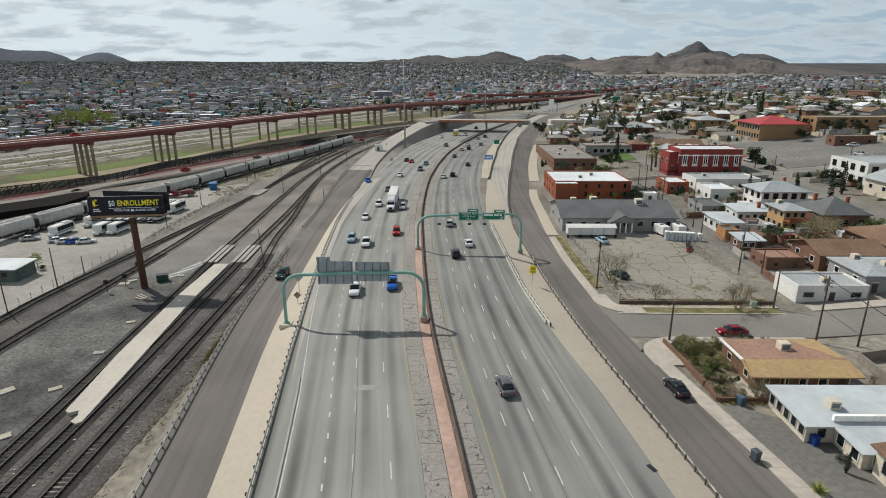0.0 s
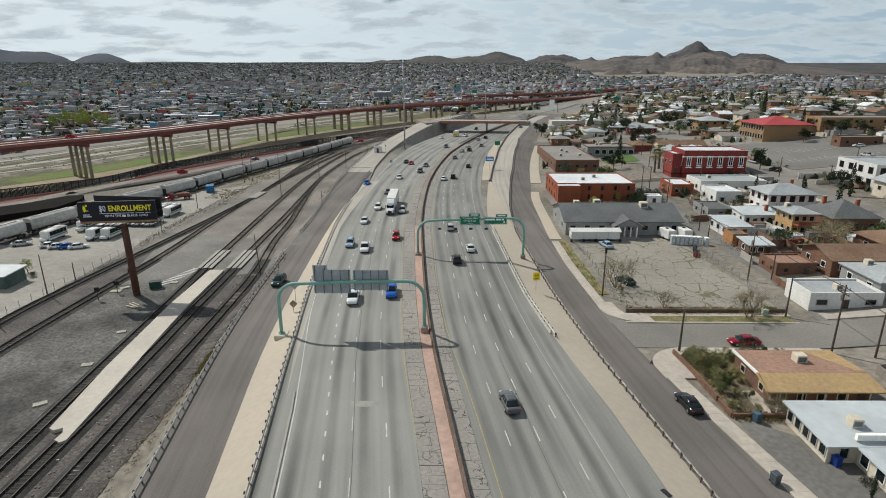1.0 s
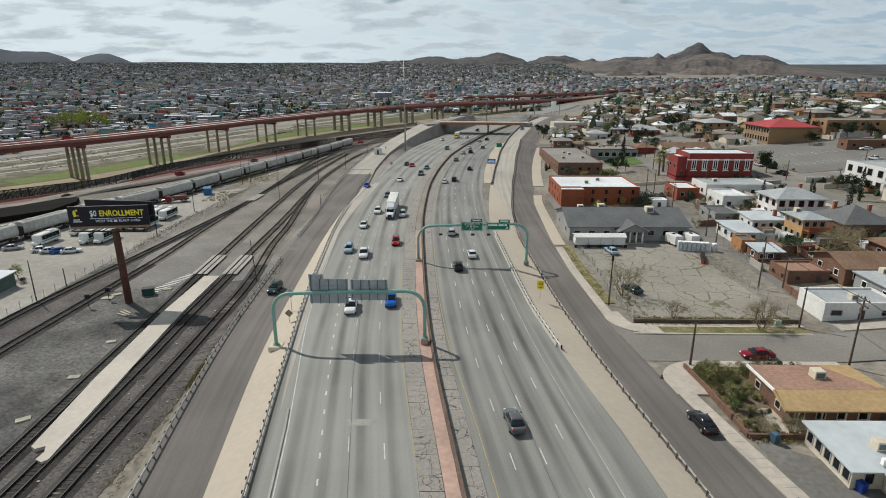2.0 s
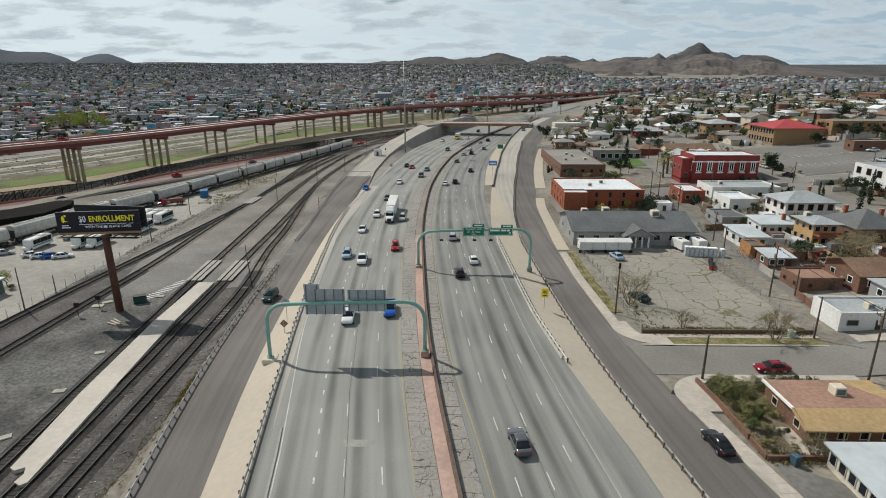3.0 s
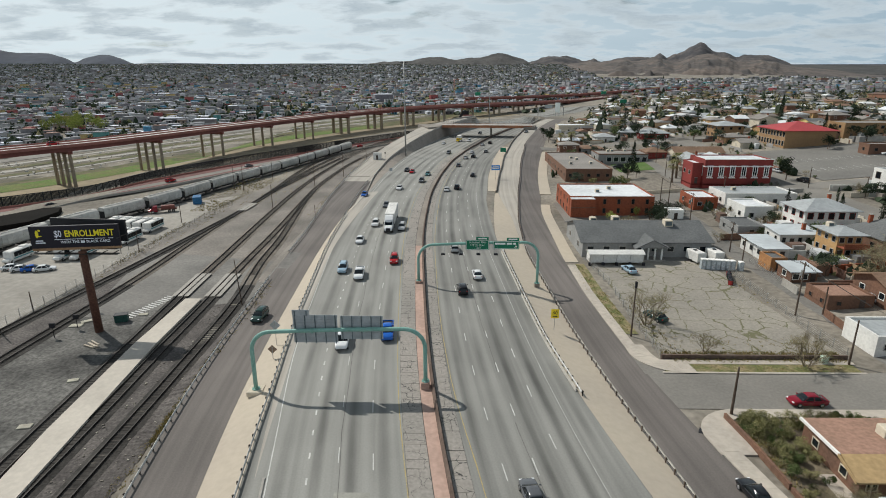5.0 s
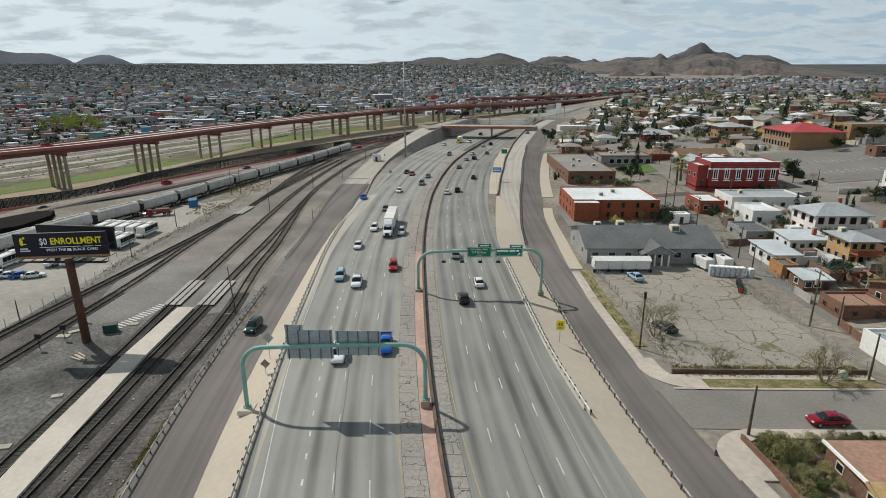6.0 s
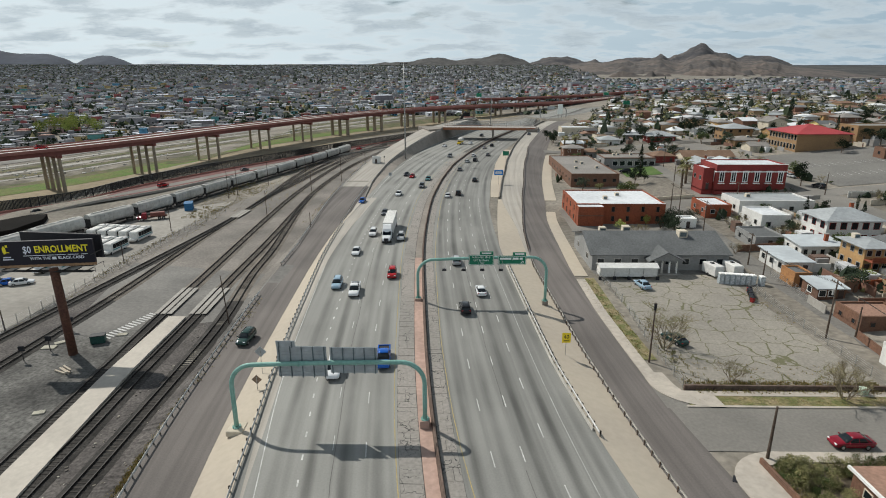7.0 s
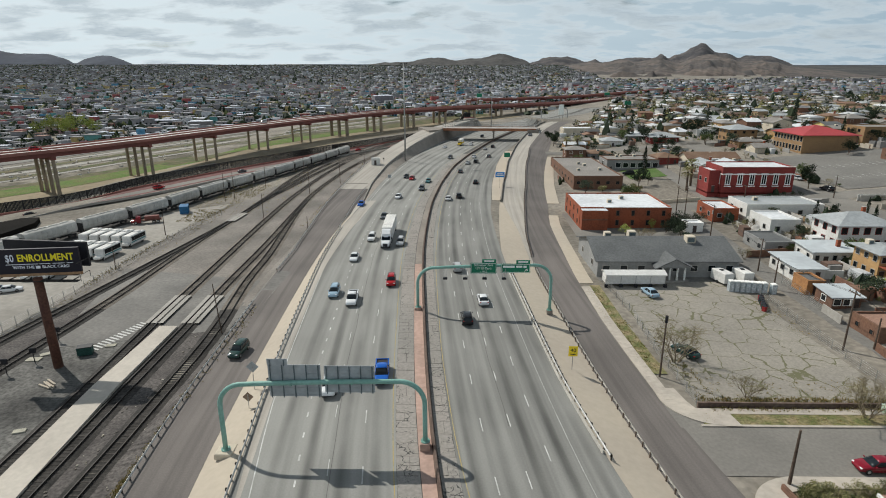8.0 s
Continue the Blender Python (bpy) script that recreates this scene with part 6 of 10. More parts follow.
def roof_mesh(w, d, h, style, rise, over, thick=0.18):
    g = Mesh()
    a, b = w / 2 + over, d / 2 + over
    if style == "gable_x":
        for s in (-1, 1):
            g.add([(-a, s * b, h), (a, s * b, h), (a, 0, h + rise), (-a, 0, h + rise), (-a, s * b, h - thick), (a, s * b, h - thick), (a, 0, h + rise - thick), (-a, 0, h + rise - thick)],
                  [(0, 1, 2, 3), (7, 6, 5, 4), (0, 4, 5, 1), (0, 3, 7, 4), (1, 5, 6, 2)])
    elif style == "gable_y":
        for s in (-1, 1):
            g.add([(s * a, -b, h), (s * a, b, h), (0, b, h + rise), (0, -b, h + rise), (s * a, -b, h - thick), (s * a, b, h - thick), (0, b, h + rise - thick), (0, -b, h + rise - thick)],
                  [(0, 1, 2, 3), (7, 6, 5, 4), (0, 4, 5, 1), (0, 3, 7, 4), (1, 5, 6, 2)])
    elif style == "hip":
        k = min(a, b)
        rx, ry = a - k, b - k
        g.add([(-a, -b, h), (a, -b, h), (a, b, h), (-a, b, h), (-rx - 0.01, -ry, h + rise), (rx + 0.01, -ry, h + rise), (rx + 0.01, ry, h + rise), (-rx - 0.01, ry, h + rise),
               (-a, -b, h - thick), (a, -b, h - thick), (a, b, h - thick), (-a, b, h - thick)],
              [(0, 1, 5, 4), (1, 2, 6, 5), (2, 3, 7, 6), (3, 0, 4, 7), (4, 5, 6, 7), (0, 8, 9, 1), (1, 9, 10, 2), (2, 10, 11, 3), (3, 11, 8, 0), (11, 10, 9, 8)])
    elif style == "shed":
        g.add([(-a, -b, h), (a, -b, h), (a, b, h + rise), (-a, b, h + rise), (-a, -b, h - thick), (a, -b, h - thick), (a, b, h + rise - thick), (-a, b, h + rise - thick)],
              [(0, 1, 2, 3), (7, 6, 5, 4), (0, 4, 5, 1), (1, 5, 6, 2), (2, 6, 7, 3), (3, 7, 4, 0)])
    else:
        g.box((0, 0, h + 0.06), (w - 0.3, d - 0.3, 0.14))
    return g


def cooler(r, x, y, z, s=1.0):
    """Rooftop evaporative cooler."""
    c = part("roof_cooler", Mesh().bevel_box((x, y, z + 0.5 * s), (1.2 * s, 1.2 * s, 1.0 * s), 0.08), M_CREAM, r, "cream rooftop cooler")
    part("louver", Mesh().box((x, y - 0.61 * s, z + 0.5 * s), (0.9 * s, 0.03, 0.6 * s)), M_STRUT, c)


M_TRIMG = mat("grey_trim", (0.36, 0.35, 0.33), 0.7, amt=0.1, bump=0)
M_TRIMB = mat("brown_trim", (0.14, 0.10, 0.075), 0.7, amt=0.1, bump=0)


def building(name, x0, y0, x1, y1, h, wall, roof, style, label, cat="house", rise=1.3, over=0.5, floors=1, ws=3, ww=2, win=(1.3, 1.2), trim=M_TRIM, parapet=None, door=True, coolers=0, chimney=0, panes=True, group="", zb=None, wall_t=0.35):
    cx, cy, w, d = (x0 + x1) / 2, (y0 + y1) / 2, x1 - x0, y1 - y0
    if trim is M_TRIM:
        trim = (M_TRIM, M_TRIMG, M_TRIMB, M_TRIMG)[int(cx * 7 + cy * 3) % 4]
    RECTS.append((x0, y0, x1, y1))
    z = min(height(x, y) for x in (x0, x1) for y in (y0, y1)) - 0.05 if zb is None else zb
    r = root(name, at(cx, cy, z), label, cat, group)
    g = Mesh().box((0, 0, h / 2 - 0.2), (w, d, h + 0.4))
    if style == "gable_x":
        for s in (-1, 1):
            g.add([(s * w / 2, -d / 2, h), (s * w / 2, d / 2, h), (s * w / 2, 0, h + rise - 0.1)], [(0, 1, 2)])
    if style == "gable_y":
        for s in (-1, 1):
            g.add([(-w / 2, s * d / 2, h), (w / 2, s * d / 2, h), (0, s * d / 2, h + rise - 0.1)], [(0, 1, 2)])
    part("wall", g, wall, r)
    rf = part("roof", roof_mesh(w, d, h, style, rise, over), roof, r)
    if style == "flat":
        t, ph = 0.3, 0.45
        for sx, sy, lw, ld in ((0, -1, w, t), (0, 1, w, t), (-1, 0, t, d - 2 * t), (1, 0, t, d - 2 * t)):
            part("parapet", Mesh().box((sx * (w - t) / 2, sy * (d - t) / 2, h + ph / 2), (lw + 0.04, ld + 0.04, ph)), parapet or wall, r)
    fh = h / floors
    rnd = random.Random(int(cx * 31 + cy * 17))
    for f in range(floors):
        zc = fh * f + fh * 0.55
        dk = rnd.randrange(max(1, ws)) if (door and f == 0) else -1
        for k in range(ws):
            x = -w / 2 + w * (k + 0.5) / ws
            if k == dk:
                p = part("door", Mesh().box((x, -d / 2 - 0.03, 1.05), (1.0, 0.08, 2.1)), M_DOORW, r)
                part("door_frame", Mesh().box((x, -d / 2 - 0.02, 2.15), (1.2, 0.1, 0.1)), trim, p)
            else:
                put_window(r, x, -d / 2, zc, win[0], min(win[1], fh * 0.6), "s", trim, panes)
        for k in range(ww):
            put_window(r, -w / 2, -d / 2 + d * (k + 0.5) / ww, zc, win[0], min(win[1], fh * 0.6), "w", trim, panes)
    for k in range(coolers):
        cooler(r, rnd.uniform(-0.3, 0.3) * w, rnd.uniform(-0.3, 0.3) * d, h + (0.12 if style == "flat" else rise * 0.5))
    for k in range(chimney):
        x, y = (0.25 - 0.5 * k) * w, rnd.uniform(-0.1, 0.25) * d
        c = part("chimney", Mesh().box((x, y, h + rise * 0.6 + 0.4), (0.8, 0.6, 2.2)), M_BRICK, r, "red brick chimney")
        part("chimney_cap", Mesh().box((x, y, h + rise * 0.6 + 1.55), (0.95, 0.75, 0.12)), M_CONC, c)
    return r


# house with a tan front slope and a faded brown back slope
r = building("house", 41.0, 67.6, 53.6, 77.0, 2.55, M_BRICKBR, M_ROOFPINK, "none", "low brown brick house with a tan and faded brown roof", rise=1.0, ws=5, ww=2, win=(1.1, 1.0), trim=M_CREAM)
for q in [c for c in r.children if c.name.startswith(("roof", "parapet"))]:
    bpy.data.objects.remove(q)
g = Mesh(); g.add([(-7.2, -5.6, 2.55), (7.4, -5.6, 2.55), (7.3, -2.0, 3.25), (-6.7, -2.0, 3.25), (-7.2, -5.6, 2.37), (7.4, -5.6, 2.37), (7.3, -2.0, 3.07), (-6.7, -2.0, 3.07)], [(0, 1, 2, 3), (7, 6, 5, 4), (0, 4, 5, 1), (0, 3, 7, 4), (1, 5, 6, 2)])
part("roof_front", g, M_ROOFTAN, r, "tan shingle slope")
g = Mesh(); g.add([(-6.7, -2.0, 3.255), (7.3, -2.0, 3.255), (7.2, 5.3, 2.7), (-6.3, 5.3, 2.7), (-6.7, -2.0, 3.07), (7.3, -2.0, 3.07), (7.2, 5.3, 2.52), (-6.3, 5.3, 2.52)], [(0, 1, 2, 3), (7, 6, 5, 4), (2, 6, 7, 3), (0, 3, 7, 4), (1, 5, 6, 2)])
part("roof_back", g, M_ROOFPINK, r, "faded brown felt slope")
part("fascia", Mesh().add([(-6.75, -2.0, 3.3), (-6.3, 5.4, 2.76), (-6.55, 5.4, 2.76), (-7.0, -2.0, 3.3), (-6.75, -2.0, 3.0), (-6.3, 5.4, 2.46), (-6.55, 5.4, 2.46), (-7.0, -2.0, 3.0)], [(0, 1, 2, 3), (7, 6, 5, 4), (3, 2, 6, 7), (0, 4, 5, 1), (0, 3, 7, 4)]), M_TRIM, r, "white fascia board")
part("fascia", Mesh().add([(-6.9, -2.0, 3.3), (-7.25, -5.6, 2.62), (-7.4, -5.6, 2.62), (-7.05, -2.0, 3.3), (-6.9, -2.0, 3.0), (-7.25, -5.6, 2.32), (-7.4, -5.6, 2.32), (-7.05, -2.0, 3.0)], [(3, 2, 1, 0), (4, 5, 6, 7), (7, 6, 2, 3), (1, 5, 4, 0), (4, 7, 3, 0)]), M_ROOFTAN, r)
g = Mesh()
g.add([(x, y, 3.268 - (y + 2.0) * 0.076) for x, y in ((2.9, 5.3), (4.2, 2.6), (5.4, 0.6), (6.2, -1.2), (7.27, -1.6), (7.2, 5.3))], [(5, 4, 3, 2, 1, 0)])
part("roof_patch", g, M_ROOFTAN, r, "tan shingle repair on the back slope")
cooler(r, 0.6, 1.6, 2.95, 1.15)
for k in range(5):
    part("porch_post", Mesh().box((-5.6 + 2.8 * k, -5.3, 1.15), (0.14, 0.14, 2.4)), M_CREAM, r)
part("porch_floor", Mesh().box((0, -5.0, 0.08), (13.5, 1.6, 0.25)), M_CONC, r)

building("house", 41.0, 56.6, 55.0, 64.1, 2.5, M_CREAM, M_ROOFB, "shed", "cream stucco house with a pale blue metal roof", rise=0.25, over=0.5, ws=4, ww=5, win=(1.0, 1.3), coolers=1)
building("house", 44.2, 52.0, 58, 56.5, 2.35, M_CREAM, M_ROOFB, "shed", "cream stucco wing with a pale blue metal roof", rise=0.15, over=0.5, ws=4, ww=2, win=(1.2, 1.4))
low = Mesh().box((49.8, 57.05, 1.5), (11.5, 0.4, 0.7)); tagged(part("roof_screen", low, M_TRIM), "white painted roof edge between two houses", "roof edge", kind="structure")
building("house", 45.0, 38, 60, 51.4, 3.4, M_CREAM, M_ROOFBR, "gable_y", "cream stucco house with a brown shingle roof", rise=1.2, ws=4, ww=4, win=(1.2, 1.6))
building("shop", 63.6, 97.0, 76.4, 104.3, 3.0, M_WHITEW, M_ROOFLG, "flat", "low white stucco shop with a flat pale roof", "shop", ws=3, ww=0, win=(1.9, 1.0), coolers=1)
building("house", 77.0, 99.0, 88.5, 109.5, 3.6, M_GREYW, M_ROOFLG, "hip", "grey house with a pale metal hip roof and air ducts", rise=1.4, ws=3, coolers=2)
building("house", 76.5, 111.5, 90, 121.5, 3.6, M_BRICKBR, M_ROOFBR, "gable_x", "brown brick house with a brown shingle roof", rise=1.9, over=0.8, ws=3, ww=2)
building("house", 91.5, 113, 103, 127, 3.8, M_BRICKBR, M_ROOFBR, "hip", "brown house with a worn shingle hip roof", rise=2.4, over=0.8, ws=3, ww=2, coolers=1)
building("garage", 67.2, 114.0, 75.4, 120.6, 2.4, M_BRICKBR, M_ROOFPINK, "flat", "low brick garage with a rust-red flat roof", "garage", ws=2, ww=2, win=(0.9, 0.8), trim=M_BRICKBR)
building("garage", 68.6, 127.6, 73.8, 132.6, 2.5, M_BRICKBR, M_ROOFB, "shed", "brown brick garage with a pale corrugated roof", "garage", rise=0.5, ws=3, ww=1)
building("garage", 68.2, 134.6, 71.6, 139.4, 2.6, M_RUSTO, M_ROOFG, "flat", "rust-orange garage with a dark flat roof", "garage", ws=1, ww=0)
building("garage", 70.2, 141.6, 76.0, 151.6, 2.9, M_WHITEW, M_ROOFB, "shed", "white garage with a pale metal roof", "garage", rise=0.4, ws=2, ww=3)
building("carport", 73.2, 159.5, 80.4, 169.5, 2.6, M_GREYW, M_ROOFG, "flat", "grey shed with a dark flat roof", "shed", ws=1, ww=2)
building("house", 84.4, 139.0, 89.8, 146.5, 5.7, M_ORANGE, M_ROOFLG, "hip", "two-storey orange stucco house with a pale roof", rise=0.9, over=0.9, floors=2, ws=3, ww=3, win=(1.1, 1.2), coolers=1)
g = Mesh(); g.box((87.1, 137.75, height(88, 137) + 2.8), (5.4, 2.4, 0.2)); g.box((84.6, 136.7, height(88, 137) + 1.4), (0.2, 0.2, 2.8)); g.box((89.6, 136.7, height(88, 137) + 1.4), (0.2, 0.2, 2.8)); g.box((87.1, 136.6, height(88, 137) + 3.4), (5.4, 0.1, 0.9))
tagged(part("balcony", g, M_BRICK), "red painted wooden balcony", "balcony")
building("house", 78.5, 150.0, 88.0, 157.0, 3.2, M_WHITEW, M_ROOFB, "shed", "small white house with a pale blue roof", rise=0.6, ws=5, ww=2, win=(0.9, 1.2), chimney=1)
building("house", 89.0, 158.6, 102.0, 168.5, 6.0, M_WHITEW, M_ROOFLG, "hip", "large two-storey white house with a grey hip roof", rise=2.2, over=0.8, floors=2, ws=5, ww=3, win=(1.4, 1.6), chimney=1, trim=M_BRICKD)
building("house", 93.2, 137.5, 104.5, 149.5, 4.2, M_BRICKBR, M_ROOFG, "hip", "brown brick house with a steep dark roof and chimneys", rise=3.4, over=0.5, ws=3, ww=2, chimney=2)
building("apartment_house", 131.5, 178, 150, 196, 7.2, M_WHITEW, M_ROOFLG, "flat", "white two-storey house with porches", rise=0, floors=2, ws=4, ww=4, win=(2.0, 2.0))
building("house", 127, 156, 142, 172, 4.8, M_CREAM, M_ROOFLG, "gable_y", "cream bungalow with a grey gable roof", rise=3.0, over=0.8, ws=3, ww=3)
building("house", 122, 134, 136, 150, 4.2, M_BRICK, M_ROOFBR, "gable_x", "brick bungalow with a brown roof", rise=2.4, over=0.8, ws=3, ww=3)
building("shop", 83.4, 189.0, 105, 200.5, 4.2, M_WHITEW, M_ROOFLG, "flat", "long white workshop with a pale roof", "workshop", ws=5, ww=2, coolers=1)
building("shop", 74.4, 189.6, 81.6, 200.5, 3.6, M_BRICK, M_ROOFW, "flat", "low red brick shop with a white roof", "shop", ws=2, ww=2)
building("workshop", 80.6, 171.5, 88.2, 182.0, 4.4, M_WHITEW, M_ROOFW, "flat", "white shed with a flat white roof", "shed", ws=2, ww=2)

# grey hall with a portico
r = building("hall", 30.8, 146.2, 60.6, 164.5, 3.75, M_GREYW, M_ROOFG, "gable_x", "long grey hall with a dark shingle roof and a portico", "hall", rise=2.9, over=0.6, ws=8, ww=2, win=(1.5, 1.3), door=False)
for k in range(4):
    part("portico_column", Mesh().cone((-1.9 + 1.55 * k, -11.5, 0), (-1.9 + 1.55 * k, -11.5, 2.9), 0.22, 0.2, 10), M_TRIM, r, "pale column")
for k in range(3):
    g = Mesh()
    c, rad = -1.12 + 1.55 * k, 0.62
    pts = [(c + rad * math.cos(t), 2.35 + rad * math.sin(t)) for t in np.linspace(0, math.pi, 9)]
    vs = [(x, -11.72, z) for x, z in pts] + [(x, -11.72, 3.35) for x, z in pts]
    g.add(vs, [(i, i + 9, i + 10, i + 1) for i in range(8)])
    g.add([(x, -11.4, z) for x, _, z in vs], [(i, i + 1, i + 10, i + 9) for i in range(8)])
    part("arch", g, M_GREYW, r)
g = Mesh()
for s in (-1, 1):
    g.add([(0.4 + s * 4.0, -12.3, 3.1), (0.4, -12.3, 5.1), (0.4, -6.0, 5.1), (0.4 + s * 4.0, -9.3, 3.1), (0.4 + s * 4.0, -12.3, 2.9), (0.4, -12.3, 4.9), (0.4, -6.0, 4.9), (0.4 + s * 4.0, -9.3, 2.9)], [(0, 1, 2, 3), (7, 6, 5, 4), (0, 4, 5, 1)])
part("portico_roof", g, M_ROOFG, r)
part("pediment", Mesh().add([(-3.0, -12.0, 3.2), (3.8, -12.0, 3.2), (0.4, -12.0, 4.85)], [(0, 1, 2)]), M_GREYW, r)
part("portico_floor", Mesh().box((0.4, -10.7, 0.12), (6.6, 3.2, 0.3)), M_CONC, r)
for x, y, s in ((7.0, -2.0, 1.6), (-9, 6.2, 1.3), (-3.2, 6.5, 1.5)):
    cooler(r, x, y, 5.7 if abs(y) < 4 else 4.6, s)
r = root("canopy_tent", at(37.2, 141.9, height(37.2, 141.9)), "long white canopy tent in front of the grey hall", "tent")
part("roof", roof_mesh(12.2, 3.2, 2.6, "gable_x", 0.6, 0.15), M_WHITEW, r)
part("side_cloth", Mesh().box((0, 0.0, 1.6), (12.0, 3.0, 2.0)), M_WHITEW, r, "white side cloth")
for k in range(5):
    part("pole", Mesh().cone((-6 + 3 * k, -1.6, 0), (-6 + 3 * k, -1.6, 2.6), 0.05, 0.05, 6), M_STEELG, r)
    part("weight", Mesh().bevel_box((-6 + 3 * k, -1.75, 0.35), (0.6, 0.5, 0.7), 0.06), M_BLACK, r, "dark water barrel")

# brick block with a white roof
r = building("apartment_block", 35.8, 187.0, 61.4, 207.5, 5.5, M_BRICK, M_ROOFW, "flat", "two-storey red brick block with a white roof", "apartment block", floors=2, ws=6, ww=4, win=(0.9, 1.5), parapet=M_BRICK, coolers=2, trim=M_BRICKBR)
part("wing", Mesh().box((-9.1, -11.55, 2.65), (7.2, 2.8, 5.7)), M_BRICK, r)
part("wing_roof", Mesh().box((-9.1, -11.45, 5.54), (7.0, 2.8, 0.15)), M_ROOFW, r)
part("string_course", Mesh().box((-9.1, -13.0, 3.0), (7.2, 0.1, 0.25)), M_BRICKBR, r)
part("cornice", Mesh().box((3.2, -10.4, 5.96), (18.8, 0.3, 0.12)), M_TRIM, r)
building("apartment_house", 45.0, 239, 63.0, 289, 4.6, M_BRICKBR, M_ROOFGF, "flat", "low brown brick building with a grey gravel roof", "school", ws=5, ww=8, coolers=4)
building("school_wing", 66, 272.5, 88.0, 286, 4.6, M_GREYW, M_ROOFGF, "flat", "low grey school wing with window bands", "school", ws=7, ww=1, win=(2.2, 2.0), parapet=M_BRICKBR, coolers=3)
# red painted civic building
M_WINW = mat("white_painted_wood", (0.80, 0.80, 0.79), 0.6, amt=0.05, bump=0)
r = building("civic_building", 88.2, 216.0, 111.5, 229.0, 7.9, M_BRICKD, M_ROOFW, "flat", "dark red civic building with white trim and tall windows", "civic building", ws=6, ww=3, win=(1.5, 3.4), door=False, zb=2.9, trim=M_WINW)
part("plinth", Mesh().box((0, 0, -1.6), (23.3, 13.0, 3.0)), M_BRICKD, r)
for k in range(6):
    x = -11.65 + 23.3 * (k + 0.5) / 6
    part("lintel", Mesh().box((x, -6.62, 6.05), (2.3, 0.2, 0.5)), M_WINW, r)
    part("sill", Mesh().box((x, -6.65, 2.1), (2.2, 0.28, 0.3)), M_WINW, r)
    part("mullion", Mesh().box((x, -6.56, 4.1), (0.16, 0.1, 3.4)), M_WINW, r)
part("cornice", Mesh().box((0, -6.55, 6.0), (23.6, 0.3, 0.35)), M_TRIM, r)
part("cornice", Mesh().box((-11.7, 0, 6.0), (0.3, 13.2, 0.35)), M_TRIM, r)
part("coping", Mesh().box((0, -6.4, 8.42), (23.6, 0.5, 0.14)), M_TRIM, r)
r2 = building("civic_annex", 84.6, 217.5, 88.0, 226, 6.8, M_BRICKD, M_ROOFW, "flat", "dark red annex beside the civic building", "civic building", ws=1, ww=2, win=(1.4, 1.4), zb=2.7)
part("plinth", Mesh().box((0, 0, -1.6), (3.4, 8.5, 3.0)), M_BRICKD, r2)
# tan school with a red roof
r = building("school_hall", 149.5, 277, 172, 299, 7.8, M_TANBR, M_ROOFR, "hip", "tan brick school hall with a red metal hip roof", "school", rise=3.4, over=1.2, floors=2, ws=0, ww=9, win=(1.5, 2.2), door=False)
building("school_wing", 184, 290, 226, 304, 6.6, M_TANBR, M_ROOFGF, "flat", "long tan brick school wing", "school", floors=2, ws=6, ww=2, win=(1.6, 1.4))
building("foursquare_house", 138, 317, 151, 330, 6.4, M_TANBR, M_ROOFLG, "hip", "two-storey tan brick house with a pale hip roof", rise=2.0, over=1.4, floors=2, ws=3, ww=3)
building("storage_shed", 168, 250, 186, 256, 4.0, M_BRICKBR, M_ROOFGF, "flat", "low brown brick shed by the parking lot", "shed", ws=3, ww=1)

# small shed in the bus lot
r = building("shed", -103, 115.4, -92.9, 121.5, 3.0, mat("dull_green_sheet", (0.10, 0.145, 0.125), 0.8, (0.07, 0.10, 0.09), big=0.3, fine=2.0, amt=0.2), M_ROOFB, "shed", "dull green shed with a pale metal roof", "shed", rise=0.3, ws=2, ww=1)
building("rail_hut", -36.2, 286, -32.6, 289, 2.6, M_WHITEW, M_TRIM, "flat", "small white equipment hut beside the tracks", "hut", ws=1, ww=1)

# ---- portable toilets, trailers ----
def toilet():
    r = root("portable_toilet", at(0, 0, 0), "grey plastic portable toilet with a white roof", "portable toilet", "portable toilets")
    part("cabin", Mesh().bevel_box((0, 0, 1.05), (0.94, 1.05, 2.1), 0.05), mat("grey_plastic", (0.33, 0.37, 0.39), 0.5), r)
    part("roof", Mesh().bevel_box((0, 0, 2.2), (0.98, 1.1, 0.22), 0.1), M_TRIM, r, "white domed roof")
    part("door", Mesh().box((0, -0.535, 1.0), (0.68, 0.03, 1.8)), mat("pale_plastic", (0.45, 0.48, 0.50), 0.5), r)
    return r


t0 = toilet()
for k in range(7):
    m = at(55.6 + 0.98 * k, 138.4 - 0.2 * k, height(56, 138))
    if k == 0:
        t0.matrix_basis = m
    else:
        copy_thing(t0, m)
copy_thing(t0, at(62.9, 136.4, height(60, 136)))


def trailer(x, y, a):
    r = root("cargo_trailer", at(x, y, height(x, y), a), "small white box trailer with a roof vent", "trailer", "box trailers")
    part("body", Mesh().bevel_box((0, 0, 1.55), (2.2, 4.2, 2.1), 0.12), M_WHITEW, r)
    part("vent", Mesh().bevel_box((0, 0.4, 2.68), (0.7, 0.7, 0.2), 0.05), M_BLACK, r)
    part("hitch", Mesh().box((0, -2.6, 0.5), (0.12, 1.2, 0.12)), M_STEELD, r)
    for s in (-1, 1):
        part("wheel", Mesh().cone((s * 1.0, 0, 0.35), (s * 1.18, 0, 0.35), 0.35, 0.35, 12), M_TYRE, r)


